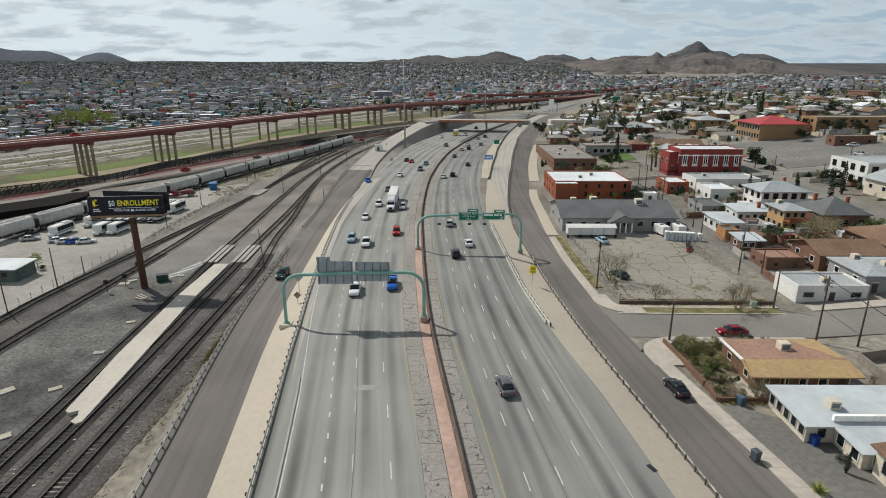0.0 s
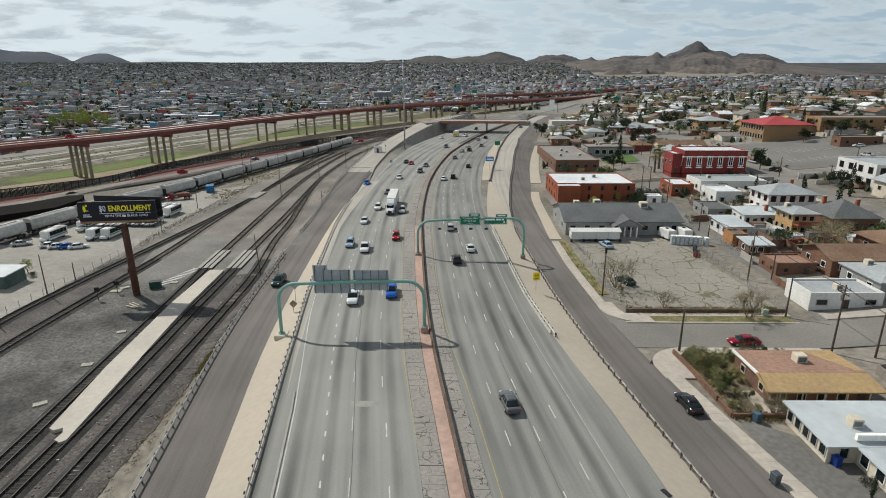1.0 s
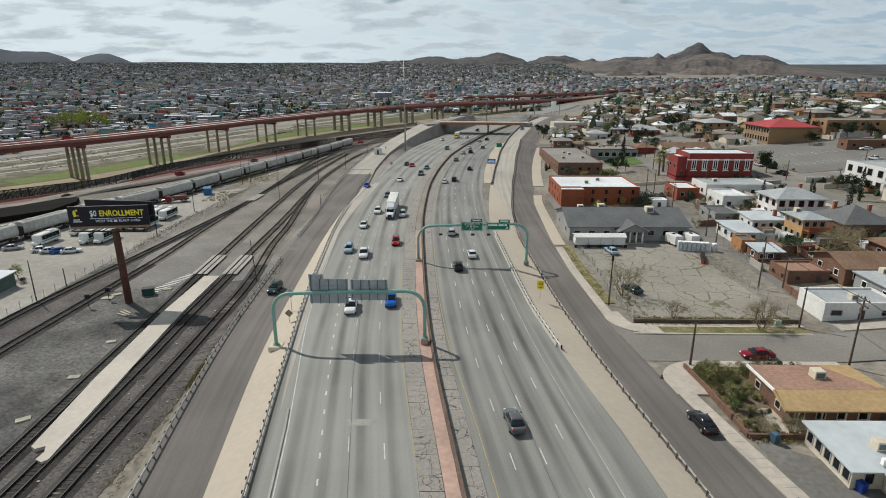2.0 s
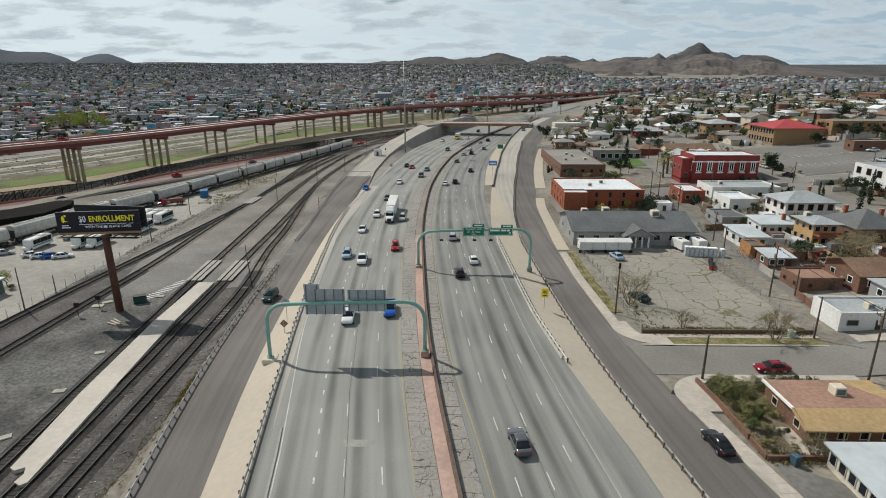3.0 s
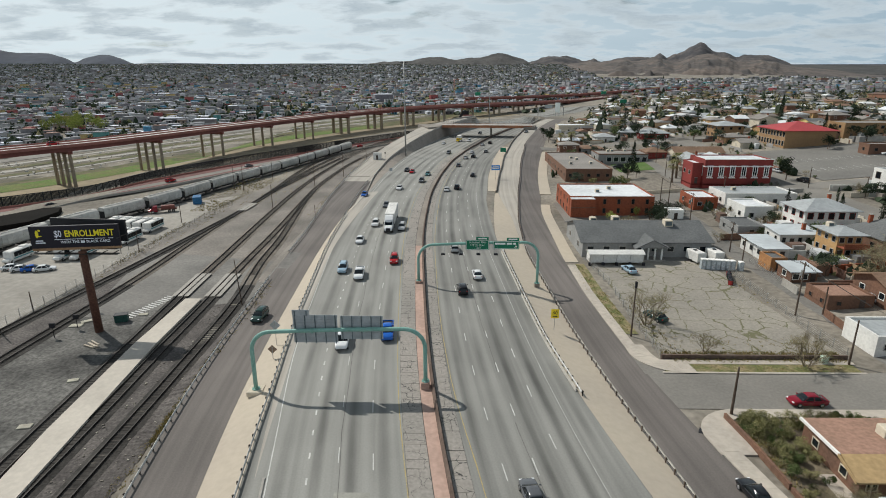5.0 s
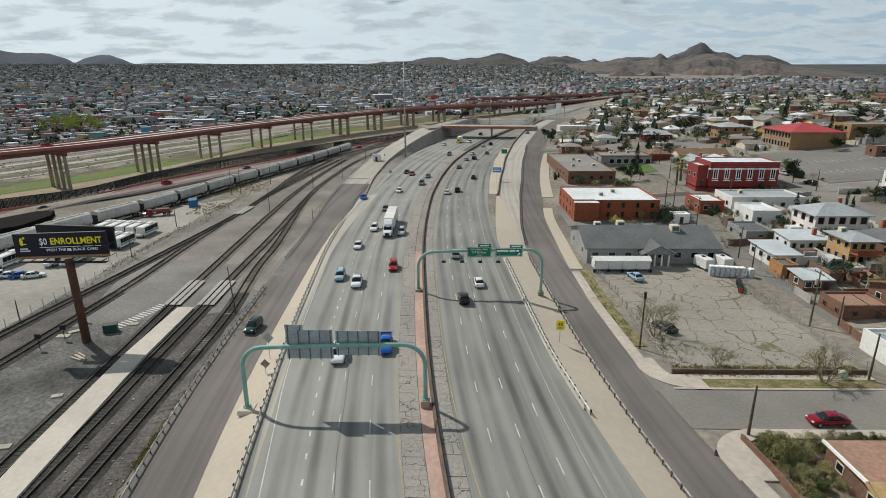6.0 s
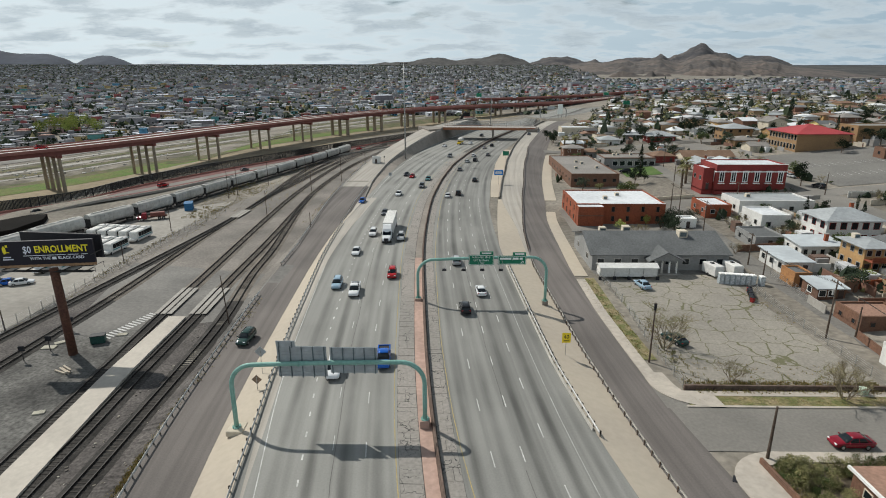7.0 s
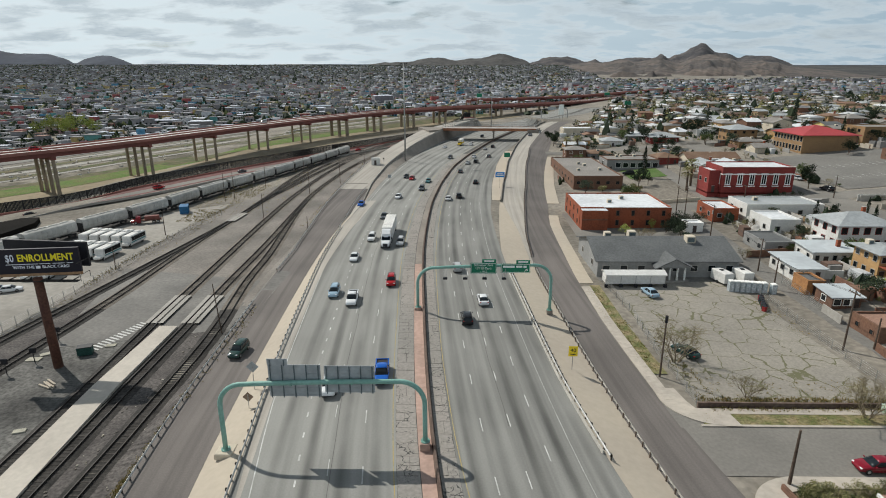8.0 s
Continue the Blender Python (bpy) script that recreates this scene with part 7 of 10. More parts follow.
trailer(56.0, 143.2, 14)
trailer(60.4, 143.6, 8)
for k in range(7):
    x, y = 60.0 - 0.35 * k - 1.0, 133.5 - 0.9 * k
    c = ((0.25, 0.02, 0.02), (0.02, 0.03, 0.05), (0.03, 0.05, 0.04))[k % 3]
    r = root("wheelie_bin", at(x, y, height(x, y), 20 * k), "dark plastic bin beside the fence", "bin", "bins by the fence")
    part("bin", Mesh().box((0, 0, 0.5), (0.6, 0.6, 1.0), taper=1.15), mat("bin_plastic_%s" % ("red", "navy", "green")[k % 3], c, 0.5), r)
    part("lid", Mesh().bevel_box((0, 0, 1.05), (0.72, 0.74, 0.1), 0.04), M_BLACK, r)
for x, y, c, lab in ((33.7, 53.2, (0.06, 0.075, 0.085), "dark grey wheeled bin on the pavement"), (41.9, 56.2, (0.01, 0.04, 0.22), "blue wheeled bin by the cream house"), (37.6, 64.2, (0.05, 0.09, 0.13), "blue-grey wheeled bin by the garden wall")):
    r = root("wheelie_bin", at(x, y, height(x, y) + (0.2 if x < 34 else 0), 15), lab, "bin")
    part("bin", Mesh().box((0, 0, 0.55), (0.65, 0.7, 1.1), taper=1.15), mat("bin_plastic_%d" % int(x), c, 0.5), r)
    part("lid", Mesh().bevel_box((0, 0, 1.14), (0.8, 0.86, 0.12), 0.04), mat("bin_plastic_%d" % int(x), c, 0.5), r)
    for s in (-0.3, 0.3):
        part("wheel", Mesh().cone((s - 0.04, 0.35, 0.12), (s + 0.04, 0.35, 0.12), 0.12, 0.12, 10), M_TYRE, r)

# ---- utility poles and wires ----
for x, y, top, arms, tr in ((58.1, 82.0, 9.4, 2, True), (63.2, 80.0, 6.3, 0, False), (60.9, 112.5, 8.7, 1, True), (58.6, 95.0, 5.7, 0, False), (65.6, 112.4, 4.2, 0, False), (64.0, 138.2, 5.6, 1, False), (66.5, 149, 6.4, 1, False), (67.5, 175, 8.0, 1, True), (68.0, 200, 8.0, 1, False), (70.5, 199.5, 8.0, 1, False), (118, 205, 10.5, 0, False), (88, 200, 8.5, 1, False), (84, 240, 9, 1, False), (90, 268, 10, 1, False), (126, 190, 10, 1, False), (150, 213, 13, 1, False), (170, 286, 16, 0, False)):
    utility_pole(x, y, top, "weathered wooden utility pole", arms, transformer=tr, turn=90 if arms else 0)
utility_pole(35.2, 82.0, 5.3, "plain weathered wooden pole at the corner", 0, rad=0.2)
utility_pole(29.5, 104.4, 8.1, "dark street pole with a lamp head", 0, rad=0.16)
g = Mesh(); g.cone((29.5, 104.4, 8.0), (29.5, 104.4, 7.0), 0.22, 0.22, 8)
tagged(part("pole_lamp", g, M_BLACK), "dark lamp head on the street pole", "lamp")


def wire(a, b, sag):
    a, b = Vector(a), Vector(b)
    pts = [a + (b - a) * (k / 10) - Vector((0, 0, sag * 4 * (k / 10) * (1 - k / 10))) for k in range(11)]
    tagged(part("power_line", Mesh().tube(pts, 0.022, 3), M_WIRE), "thin black overhead power line", "power line", "power lines")


for o in (-1.0, 0.0, 1.0):
    wire((60.9, 112.5 + o, 8.3), (58.1, 82.0 + o, 9.0), 0.5)
    wire((60.9, 112.5 + o, 8.3), (64.0, 138.2 + o, 5.2), 0.4)
    wire((64.0, 138.2 + o, 5.2), (67.5, 175 + o, 7.6), 0.5)
    wire((67.5, 175 + o, 7.6), (68, 200 + o, 7.6), 0.3)
    wire((58.1, 82 + o, 9.0), (56.5, 45 + o, 9.0), 0.6)

# houses between the cross streets
building("house", 99.0, 270.0, 120.0, 280.0, 3.2, M_CREAM, M_ROOFBR, "gable_x", "cream house with a long brown roof", rise=2.2, over=0.7, ws=4, ww=2, panes=False, coolers=1, group="neighbourhood houses")
building("house", 98.0, 255.0, 106.0, 266.0, 3.0, M_WHITEW, M_ROOFLG, "gable_y", "white house with a pale grey roof", rise=1.8, over=0.6, ws=2, ww=3, panes=False, chimney=1, group="neighbourhood houses")
building("house", 107.0, 250.5, 113.4, 262.0, 3.0, M_WHITEW, M_ROOFB, "gable_y", "white house with a pale metal roof", rise=1.6, over=0.6, ws=2, ww=3, panes=False, coolers=1, group="neighbourhood houses")
building("house", 89.0, 277.0, 97.8, 286.0, 3.2, M_BRICKD, M_ROOFBR, "hip", "dark red house with a brown hip roof", rise=1.8, over=0.7, ws=3, ww=2, panes=False, group="neighbourhood houses")
building("house", 104.0, 330.5, 118.0, 341.0, 3.6, M_BRICKD, M_ROOFLG, "hip", "red house with a broad pale hip roof", rise=2.2, over=1.4, ws=4, ww=2, panes=False, group="neighbourhood houses")
building("house", 80.0, 333.0, 90.0, 343.0, 3.2, M_WHITEW, M_ROOFLG, "hip", "white house with a pale grey hip roof", rise=1.8, over=0.9, ws=3, ww=2, panes=False, group="neighbourhood houses")
building("shop", 69.0, 386.0, 96.0, 398.0, 3.6, M_CREAM, M_ROOFW, "flat", "long low cream shop with a flat white roof", "shop", ws=6, ww=2, panes=False, coolers=2)
building("canopy", 63.5, 180.8, 68.0, 184.4, 2.5, M_TRIM, M_ROOFW, "flat", "small white flat-roofed shelter beside the hedges", "shelter", ws=1, ww=1)

# small things by the vacant lot
r = root("utility_cabinet", at(55.2, 95.5, height(55.2, 95.5) + 0.1), "pale green utility cabinet on the verge", "cabinet")
part("body", Mesh().bevel_box((0, 0, 0.5), (0.9, 0.7, 1.0), 0.06), mat("pale_green_metal", (0.42, 0.52, 0.42), 0.6, amt=0.1), r)
part("lid", Mesh().bevel_box((0, 0, 1.04), (1.0, 0.8, 0.1), 0.03), mat("pale_green_metal", (0.42, 0.52, 0.42), 0.6, amt=0.1), r)
# paving slabs of the near pavements
for base, y0, y1, wide in ((bpy.data.objects["pavement_south"], 40, 76, 1.85), (bpy.data.objects["pavement_north"], 98, 139, 1.45)):
    y = float(y0)
    while y < y1:
        c = [(med(v) + o_kerb(v) + o, v) for o, v in ((0.0, y + 0.012), (wide, y + 0.012), (wide, y + 1.488), (0.0, y + 1.488))]
        top = [(a, b, height(a, b) + 0.165) for a, b in c]
        low = [(a, b, q - 0.06) for a, b, q in top]
        part("paving_slab", Mesh().add(top + low, [(0, 1, 2, 3), (0, 4, 5, 1), (1, 5, 6, 2), (2, 6, 7, 3), (3, 7, 4, 0)]), M_WALKWAY, base)
        y += 1.5

# ---- vehicles ----
PAINTS = {
    "white": (0.70, 0.71, 0.72), "silver": (0.42, 0.43, 0.44), "black": (0.012, 0.013, 0.016), "grey": (0.10, 0.105, 0.115),
    "blue": (0.012, 0.10, 0.42), "red": (0.36, 0.012, 0.015), "teal": (0.06, 0.16, 0.17), "light_blue": (0.30, 0.42, 0.52), "crimson": (0.20, 0.008, 0.02), "dark_green": (0.02, 0.05, 0.045), "yellow": (0.62, 0.42, 0.02),
}


def paint(c):
    return mat("car_paint_" + c, PAINTS[c], 0.16, [v * 1.05 for v in PAINTS[c]], amt=0.04, bump=0, spec=0.4)


def wheel(parent, x, y, rad=0.34, wd=0.22):
    s = 1 if x > 0 else -1
    t = part("wheel", Mesh().cone((x - wd / 2, y, rad), (x + wd / 2, y, rad), rad, rad, 14), M_TYRE, parent)
    part("rim", Mesh().cone((x + s * (wd / 2 - 0.02), y, rad), (x + s * (wd / 2 + 0.015), y, rad), rad * 0.62, rad * 0.55, 10), M_RIM, t)


def loft(rings):
    """Closed skin over rings of equally many points."""
    g = Mesh()
    n = len(rings[0])
    g.v = [p for ring in rings for p in ring]
    for i in range(len(rings) - 1):
        for k in range(n):
            g.f.append((i * n + k, (i + 1) * n + k, (i + 1) * n + (k + 1) % n, i * n + (k + 1) % n))
    g.f += [tuple(range(n)), tuple(range(len(g.v) - n, len(g.v)))[::-1]]
    return g


def hull(stations):
    """Lower body: stations (y, bottom, shoulder, half width)."""
    rings = []
    for y, zb, zs, w in stations:
        half = [(0.84, zb), (0.95, zb + 0.08), (1.0, zb + 0.45 * (zs - zb)), (0.985, zs - 0.16), (0.93, zs - 0.05), (0.80, zs), (0.40, zs + 0.025)]
        rings.append([(-w * f, y, z) for f, z in half] + [(w * f, y, z) for f, z in reversed(half)])
    return loft(rings)


def cabin(stations):
    """Glass house: stations (y, foot, top, half width at the foot, half width at the top)."""
    rings = []
    for y, zb, zt, wb, wt in stations:
        half = [(wb, zb), (wb + (wt - wb) * 0.55, zb + (zt - zb) * 0.6), (wt, zt - 0.05 * min(1, (zt - zb) * 4)), (wt * 0.72, zt), (wt * 0.3, zt + 0.015)]
        rings.append([(-x, y, z) for x, z in half] + [(x, y, z) for x, z in reversed(half)])
    return loft(rings)


def roof_skin(stations):
    """Painted roof a little above the glass house."""
    rings = []
    for y, zt, wt in stations:
        half = [(wt * 1.03, zt - 0.07), (wt * 1.0, zt - 0.02), (wt * 0.74, zt + 0.03), (wt * 0.3, zt + 0.045)]
        rings.append([(-x, y, z) for x, z in half] + [(x, y, z) for x, z in reversed(half)])
    return loft(rings)


def frame_bars(bars, zb, zt, wb, wt):
    """Painted bars over the glass on both sides: (foot, top, half width)."""
    g = Mesh()
    for s in (-1, 1):
        for y0, y1, w in bars:
            ym, zm, wm = y0 + (y1 - y0) * 0.6, zb + (zt - zb) * 0.6, wb + (wt - wb) * 0.55
            g.add([(s * (wb + 0.015), y0 - w, zb), (s * (wb + 0.015), y0 + w, zb), (s * (wt + 0.03), y1 + w * 0.8, zt), (s * (wt + 0.03), y1 - w * 0.8, zt), (s * (wm + 0.02), ym + w, zm), (s * (wm + 0.02), ym - w, zm)], [(0, 1, 4, 5), (5, 4, 2, 3)])
    return g


def car(kind, colour):
    words = {"sedan": "sedan", "suv": "sport utility vehicle", "pickup": "pickup truck"}[kind]
    r = root("car" if kind != "pickup" else "pickup_truck", at(0, 0, 0), "%s %s on the road" % (colour.replace("_", " "), words), "car")
    p = paint(colour)
    if kind == "sedan":
        part("body", hull([(-2.38, 0.42, 0.80, 0.66), (-2.30, 0.30, 0.93, 0.80), (-2.05, 0.24, 0.99, 0.88), (-1.4, 0.2, 1.0, 0.915), (-0.4, 0.2, 0.97, 0.92), (0.8, 0.2, 0.95, 0.92), (1.5, 0.2, 0.88, 0.905), (2.0, 0.22, 0.79, 0.87), (2.28, 0.26, 0.69, 0.78), (2.38, 0.34, 0.58, 0.62)]), p, r, soft=True)
        gl = part("glasshouse", cabin([(-1.95, 0.96, 1.0, 0.74, 0.66), (-1.45, 0.95, 1.25, 0.80, 0.62), (-0.95, 0.94, 1.42, 0.83, 0.61), (-0.2, 0.94, 1.46, 0.84, 0.62), (0.3, 0.93, 1.41, 0.84, 0.62), (0.8, 0.91, 1.18, 0.83, 0.66), (1.2, 0.88, 0.93, 0.78, 0.70)]), M_PANE, r, "dark car glass", soft=True)
        part("roof", roof_skin([(-1.12, 1.385, 0.58), (-0.9, 1.44, 0.61), (-0.2, 1.47, 0.62), (0.2, 1.445, 0.62), (0.38, 1.39, 0.60)]), p, gl, soft=True)
        part("window_frame", frame_bars(((-0.35, -0.3, 0.05), (-1.6, -1.08, 0.12), (0.98, 0.3, 0.06)), 0.94, 1.41, 0.83, 0.61), p, gl)
        ax, ln = (-1.4, 1.45), 2.34
    elif kind == "suv":
        part("body", hull([(-2.36, 0.5, 0.98, 0.72), (-2.28, 0.36, 1.08, 0.86), (-2.0, 0.3, 1.12, 0.93), (-1.0, 0.26, 1.12, 0.95), (0.8, 0.26, 1.09, 0.95), (1.5, 0.26, 1.05, 0.94), (2.0, 0.3, 0.97, 0.90), (2.26, 0.34, 0.84, 0.82), (2.36, 0.42, 0.70, 0.66)]), p, r, soft=True)
        gl = part("glasshouse", cabin([(-2.26, 1.08, 1.12, 0.80, 0.74), (-2.1, 1.08, 1.45, 0.86, 0.68), (-1.9, 1.08, 1.66, 0.87, 0.66), (-0.8, 1.08, 1.72, 0.88, 0.68), (0.1, 1.07, 1.69, 0.88, 0.67), (0.45, 1.07, 1.58, 0.88, 0.68), (0.95, 1.05, 1.28, 0.87, 0.72), (1.25, 1.03, 1.07, 0.83, 0.76)]), M_PANE, r, "dark car glass", soft=True)
        part("roof", roof_skin([(-2.1, 1.62, 0.62), (-1.85, 1.69, 0.66), (-0.8, 1.735, 0.68), (0.1, 1.71, 0.67), (0.42, 1.62, 0.65)]), p, gl, soft=True)
        for s in (-1, 1):
            part("roof_rail", Mesh().box((s * 0.60, -0.8, 1.78), (0.05, 1.9, 0.05)), M_STEELD, gl)
        part("window_frame", frame_bars(((-1.15, -1.15, 0.06), (-0.1, -0.1, 0.06), (-2.05, -1.95, 0.12), (1.05, 0.35, 0.07)), 1.07, 1.66, 0.875, 0.67), p, gl)
        ax, ln = (-1.4, 1.45), 2.32
    else:
        part("body", hull([(-2.9, 0.52, 1.0, 0.84), (-2.8, 0.42, 1.1, 0.94), (-0.8, 0.36, 1.12, 0.98), (1.2, 0.36, 1.14, 0.98), (1.9, 0.36, 1.12, 0.97), (2.5, 0.38, 1.05, 0.94), (2.8, 0.42, 0.92, 0.86), (2.9, 0.5, 0.78, 0.74)]), p, r, soft=True)
        gl = part("glasshouse", cabin([(-0.78, 1.1, 1.14, 0.86, 0.80), (-0.68, 1.1, 1.6, 0.89, 0.74), (-0.5, 1.1, 1.84, 0.90, 0.71), (0.2, 1.1, 1.88, 0.90, 0.72), (0.75, 1.1, 1.80, 0.90, 0.72), (1.2, 1.1, 1.45, 0.89, 0.76), (1.6, 1.1, 1.14, 0.85, 0.80)]), M_PANE, r, "dark car glass", soft=True)
        part("roof", roof_skin([(-0.66, 1.80, 0.68), (-0.45, 1.87, 0.71), (0.2, 1.90, 0.72), (0.62, 1.85, 0.72), (0.80, 1.77, 0.70)]), p, gl, soft=True)
        b = part("bed", Mesh().box((0, -1.8, 1.14), (1.5, 1.8, 0.05)), M_BLACK, r, "dark open cargo bed")
        for s in (-1, 1):
            part("bed_side", Mesh().bevel_box((s * 0.86, -1.8, 1.22), (0.18, 2.0, 0.24), 0.04), p, b)
        part("tailgate", Mesh().bevel_box((0, -2.78, 1.2), (1.6, 0.12, 0.22), 0.03), p, b)
        part("window_frame", frame_bars(((0.3, 0.3, 0.06), (-0.62, -0.58, 0.10), (1.4, 0.75, 0.07)), 1.1, 1.82, 0.89, 0.715), p, gl)
        ax, ln = (-1.85, 1.85), 2.86
    for s in (-1, 1):
        part("headlight", Mesh().bevel_box((s * 0.60, ln - 0.16, 0.66 if kind == "sedan" else 0.84), (0.34, 0.24, 0.14), 0.04), M_LAMPW, r)
        part("tail_light", Mesh().box((s * 0.64, -ln + 0.06, 0.82 if kind == "sedan" else 0.98), (0.30, 0.14, 0.16)), M_LAMPR, r)
        part("mirror", Mesh().bevel_box((s * 1.0, 0.85 if kind != "pickup" else 1.2, 1.02 if kind == "sedan" else 1.2), (0.18, 0.12, 0.13), 0.03), p, r)
        for y in ax:
            wheel(r, s * (0.83 if kind != "pickup" else 0.88), y, 0.33 if kind == "sedan" else 0.38)
    part("grille", Mesh().box((0, ln - 0.04, 0.48), (1.1, 0.14, 0.18)), M_BLACK, r, "dark grille")
    return r


FLEET = {}


def place_car(kind, colour, m, label="", group="traffic on the freeway"):
    key = (kind, colour)
    if key not in FLEET:
        FLEET[key] = car(kind, colour)
        ob = FLEET[key]
        ob.matrix_basis = m
    else:
        ob = copy_thing(FLEET[key], m)
    base = "%s %s " % (colour.replace("_", " "), {"sedan": "sedan", "suv": "sport utility vehicle", "pickup": "pickup truck"}[kind])
    return tagged(ob, label or base + "driving on the freeway", "car", group)


def along(o, y, back):
    """Pose on the freeway at an offset, heading along it."""
    x = med(y) + o
    d = math.degrees(math.atan2(med(y + 3) - med(y - 3), 6.0))
    return at(x, y, height(x, y) + 0.015, -d + (180 if back else 0))


INBOUND = [("pickup", "white", -13.1, 98.5), ("pickup", "blue", -6.3, 101.5), ("pickup", "white", -13.2, 128.5), ("suv", "light_blue", -17.0, 132.0), ("suv", "red", -6.4, 138.0),
           ("sedan", "white", -15.6, 153.5), ("suv", "white", -13.4, 169.5), ("suv", "silver", -5.9, 165.5), ("sedan", "grey", -13.0, 192.5), ("sedan", "blue", -22.6, 209.0), ("sedan", "white", -12.3, 220.5),
           ("suv", "grey", -6.0, 234.5), ("sedan", "teal", -5.6, 250), ("sedan", "red", -13.0, 256), ("sedan", "black", -16.0, 260), ("suv", "grey", -7.2, 315), ("sedan", "white", -20.5, 358), ("suv", "white", -8.4, 371), ("suv", "black", -12.6, 416)]
for kind, c, o, y in INBOUND:
    place_car(kind, c, along(o, y, True))
OUTBOUND = [("suv", "black", 7.2, 120.0), ("sedan", "white", 10.9, 128.5), ("suv", "silver", 7.4, 146.5), ("suv", "black", 8.4, 221), ("sedan", "white", 5.0, 217.5), ("sedan", "black", 13.0, 247.5), ("sedan", "grey", 4.6, 273),
            ("sedan", "silver", 4.8, 297), ("suv", "black", 8.0, 301), ("sedan", "white", 4.2, 318), ("sedan", "grey", 11.4, 320), ("sedan", "silver", 4.0, 350), ("suv", "black", 6.8, 359), ("sedan", "grey", 7.7, 65.2)]
for kind, c, o, y in OUTBOUND:
    place_car(kind, c, along(o, y, False))
place_car("suv", "dark_green", at(-33.8, 111.5, height(-33.8, 111.5) + 0.01, 176), "dark green sport utility vehicle on the frontage road", "street cars")
place_car("sedan", "black", at(30.6, 67.2, height(30.6, 67.2) + 0.01, 6), "black sedan parked at the kerb", "street cars")
place_car("sedan", "crimson", at(46.2, 84.6, height(46, 84.6) + 0.01, 90), "crimson car parked on the side street", "street cars")
place_car("sedan", "grey", at(47.5, 378, height(47.5, 378) + 0.01, 160), "grey sedan on the frontage road", "street cars")
place_car("sedan", "light_blue", at(38.7, 136.0, height(38.7, 136) + 0.04, 10), "pale blue car parked in the vacant lot", "parked cars")
place_car("sedan", "dark_green", at(35.8, 111.2, height(35.8, 111) + 0.04, 25), "old dark green car parked by the bare tree", "parked cars")
for k, (x, y, kd, c, a) in enumerate([(-104.0, 145.5, "sedan", "white", -65), (-101.2, 144.6, "sedan", "white", -65), (-98.6, 144.6, "sedan", "blue", -65), (-95.8, 144.6, "sedan", "white", -65), (-112.5, 147, "sedan", "silver", -65), (-101, 173, "suv", "black", -30), (-104, 175, "suv", "silver", -30)]):
    place_car(kd, c, at(x, y, height(x, y), a), "%s car parked in the bus lot" % c.replace("_", " "), "cars in the bus lot")
for x, y, kd, c, a in ((121.5, 214, "suv", "black", 10), (122.5, 232, "sedan", "silver", 185), (176, 262, "suv", "black", 90), (181, 262, "sedan", "white", 90), (174, 247, "sedan", "white", 80), (163, 226, "pickup", "silver", 0), (112.0, 128, "sedan", "white", 5), (108.5, 148, "suv", "black", 185), (80, 206, "pickup", "black", 90), (72, 262, "suv", "black", 80), (62.5, 228, "sedan", "silver", 20), (93.5, 131, "pickup", "grey", 90), (75.0, 116.5, "suv", "silver", 70)):
    place_car(kd, c, at(x, y, height(x, y) + 0.05, a), "%s vehicle parked in the neighbourhood" % c, "parked cars")


M_TINT = mat("tinted_bus_glass", (0.006, 0.008, 0.010), 0.35, amt=0.1, bump=0, spec=0.12)


def shuttle_bus():
    r = root("shuttle_bus", at(0, 0, 0), "white shuttle bus with dark windows parked in the lot", "bus", "parked buses")
    part("body", Mesh().bevel_box((0, -0.7, 1.75), (2.4, 7.2, 2.5), 0.22), M_WHITEW, r)
    part("cab", hull([(2.4, 0.5, 2.1, 1.05), (2.9, 0.5, 2.0, 1.0), (3.0, 0.5, 1.3, 0.98), (4.0, 0.5, 1.15, 0.92), (4.15, 0.6, 0.9, 0.85)]), M_WHITEW, r)
    part("windscreen", Mesh().add([(-0.95, 2.9, 1.35), (0.95, 2.9, 1.35), (0.85, 2.5, 2.25), (-0.85, 2.5, 2.25)], [(0, 1, 2, 3)]), M_PANE, r)
    for s in (-1, 1):
        for k in range(5):
            part("side_window", Mesh().box((s * 1.21, -3.3 + 1.25 * k, 2.1), (0.03, 1.18, 1.15)), M_TINT, r)
        part("stripe", Mesh().box((s * 1.212, -0.7, 1.2), (0.02, 6.4, 0.3)), mat("teal_stripe", (0.05, 0.20, 0.22), 0.5), r)
        for y in (-2.6, 2.9):
            wheel(r, s * 1.02, y, 0.42, 0.28)
    part("rear_window", Mesh().box((0, -4.01, 2.1), (1.6, 0.03, 0.9)), M_PANE, r)
    part("roof_unit", Mesh().bevel_box((0, -2.2, 3.1), (1.5, 1.6, 0.3), 0.08), M_WHITEW, r)
    return r


bus0 = None
spots = [(-108.0, 152.8), (-104.8, 163.4), (-96.9, 154.8), (-93.2, 155.4)] + [(-88.3 - 3.3 * k, 180.6 + 0.5 * k) for k in range(5)] + [(-88.8 - 3.3 * k, 169.0 + 0.4 * k) for k in range(4)]
for x, y in spots:
    m = at(x, y, height(x, y), 176)
    if bus0 is None:
        bus0 = shuttle_bus(); bus0.matrix_basis = m
    else:
        copy_thing(bus0, m)


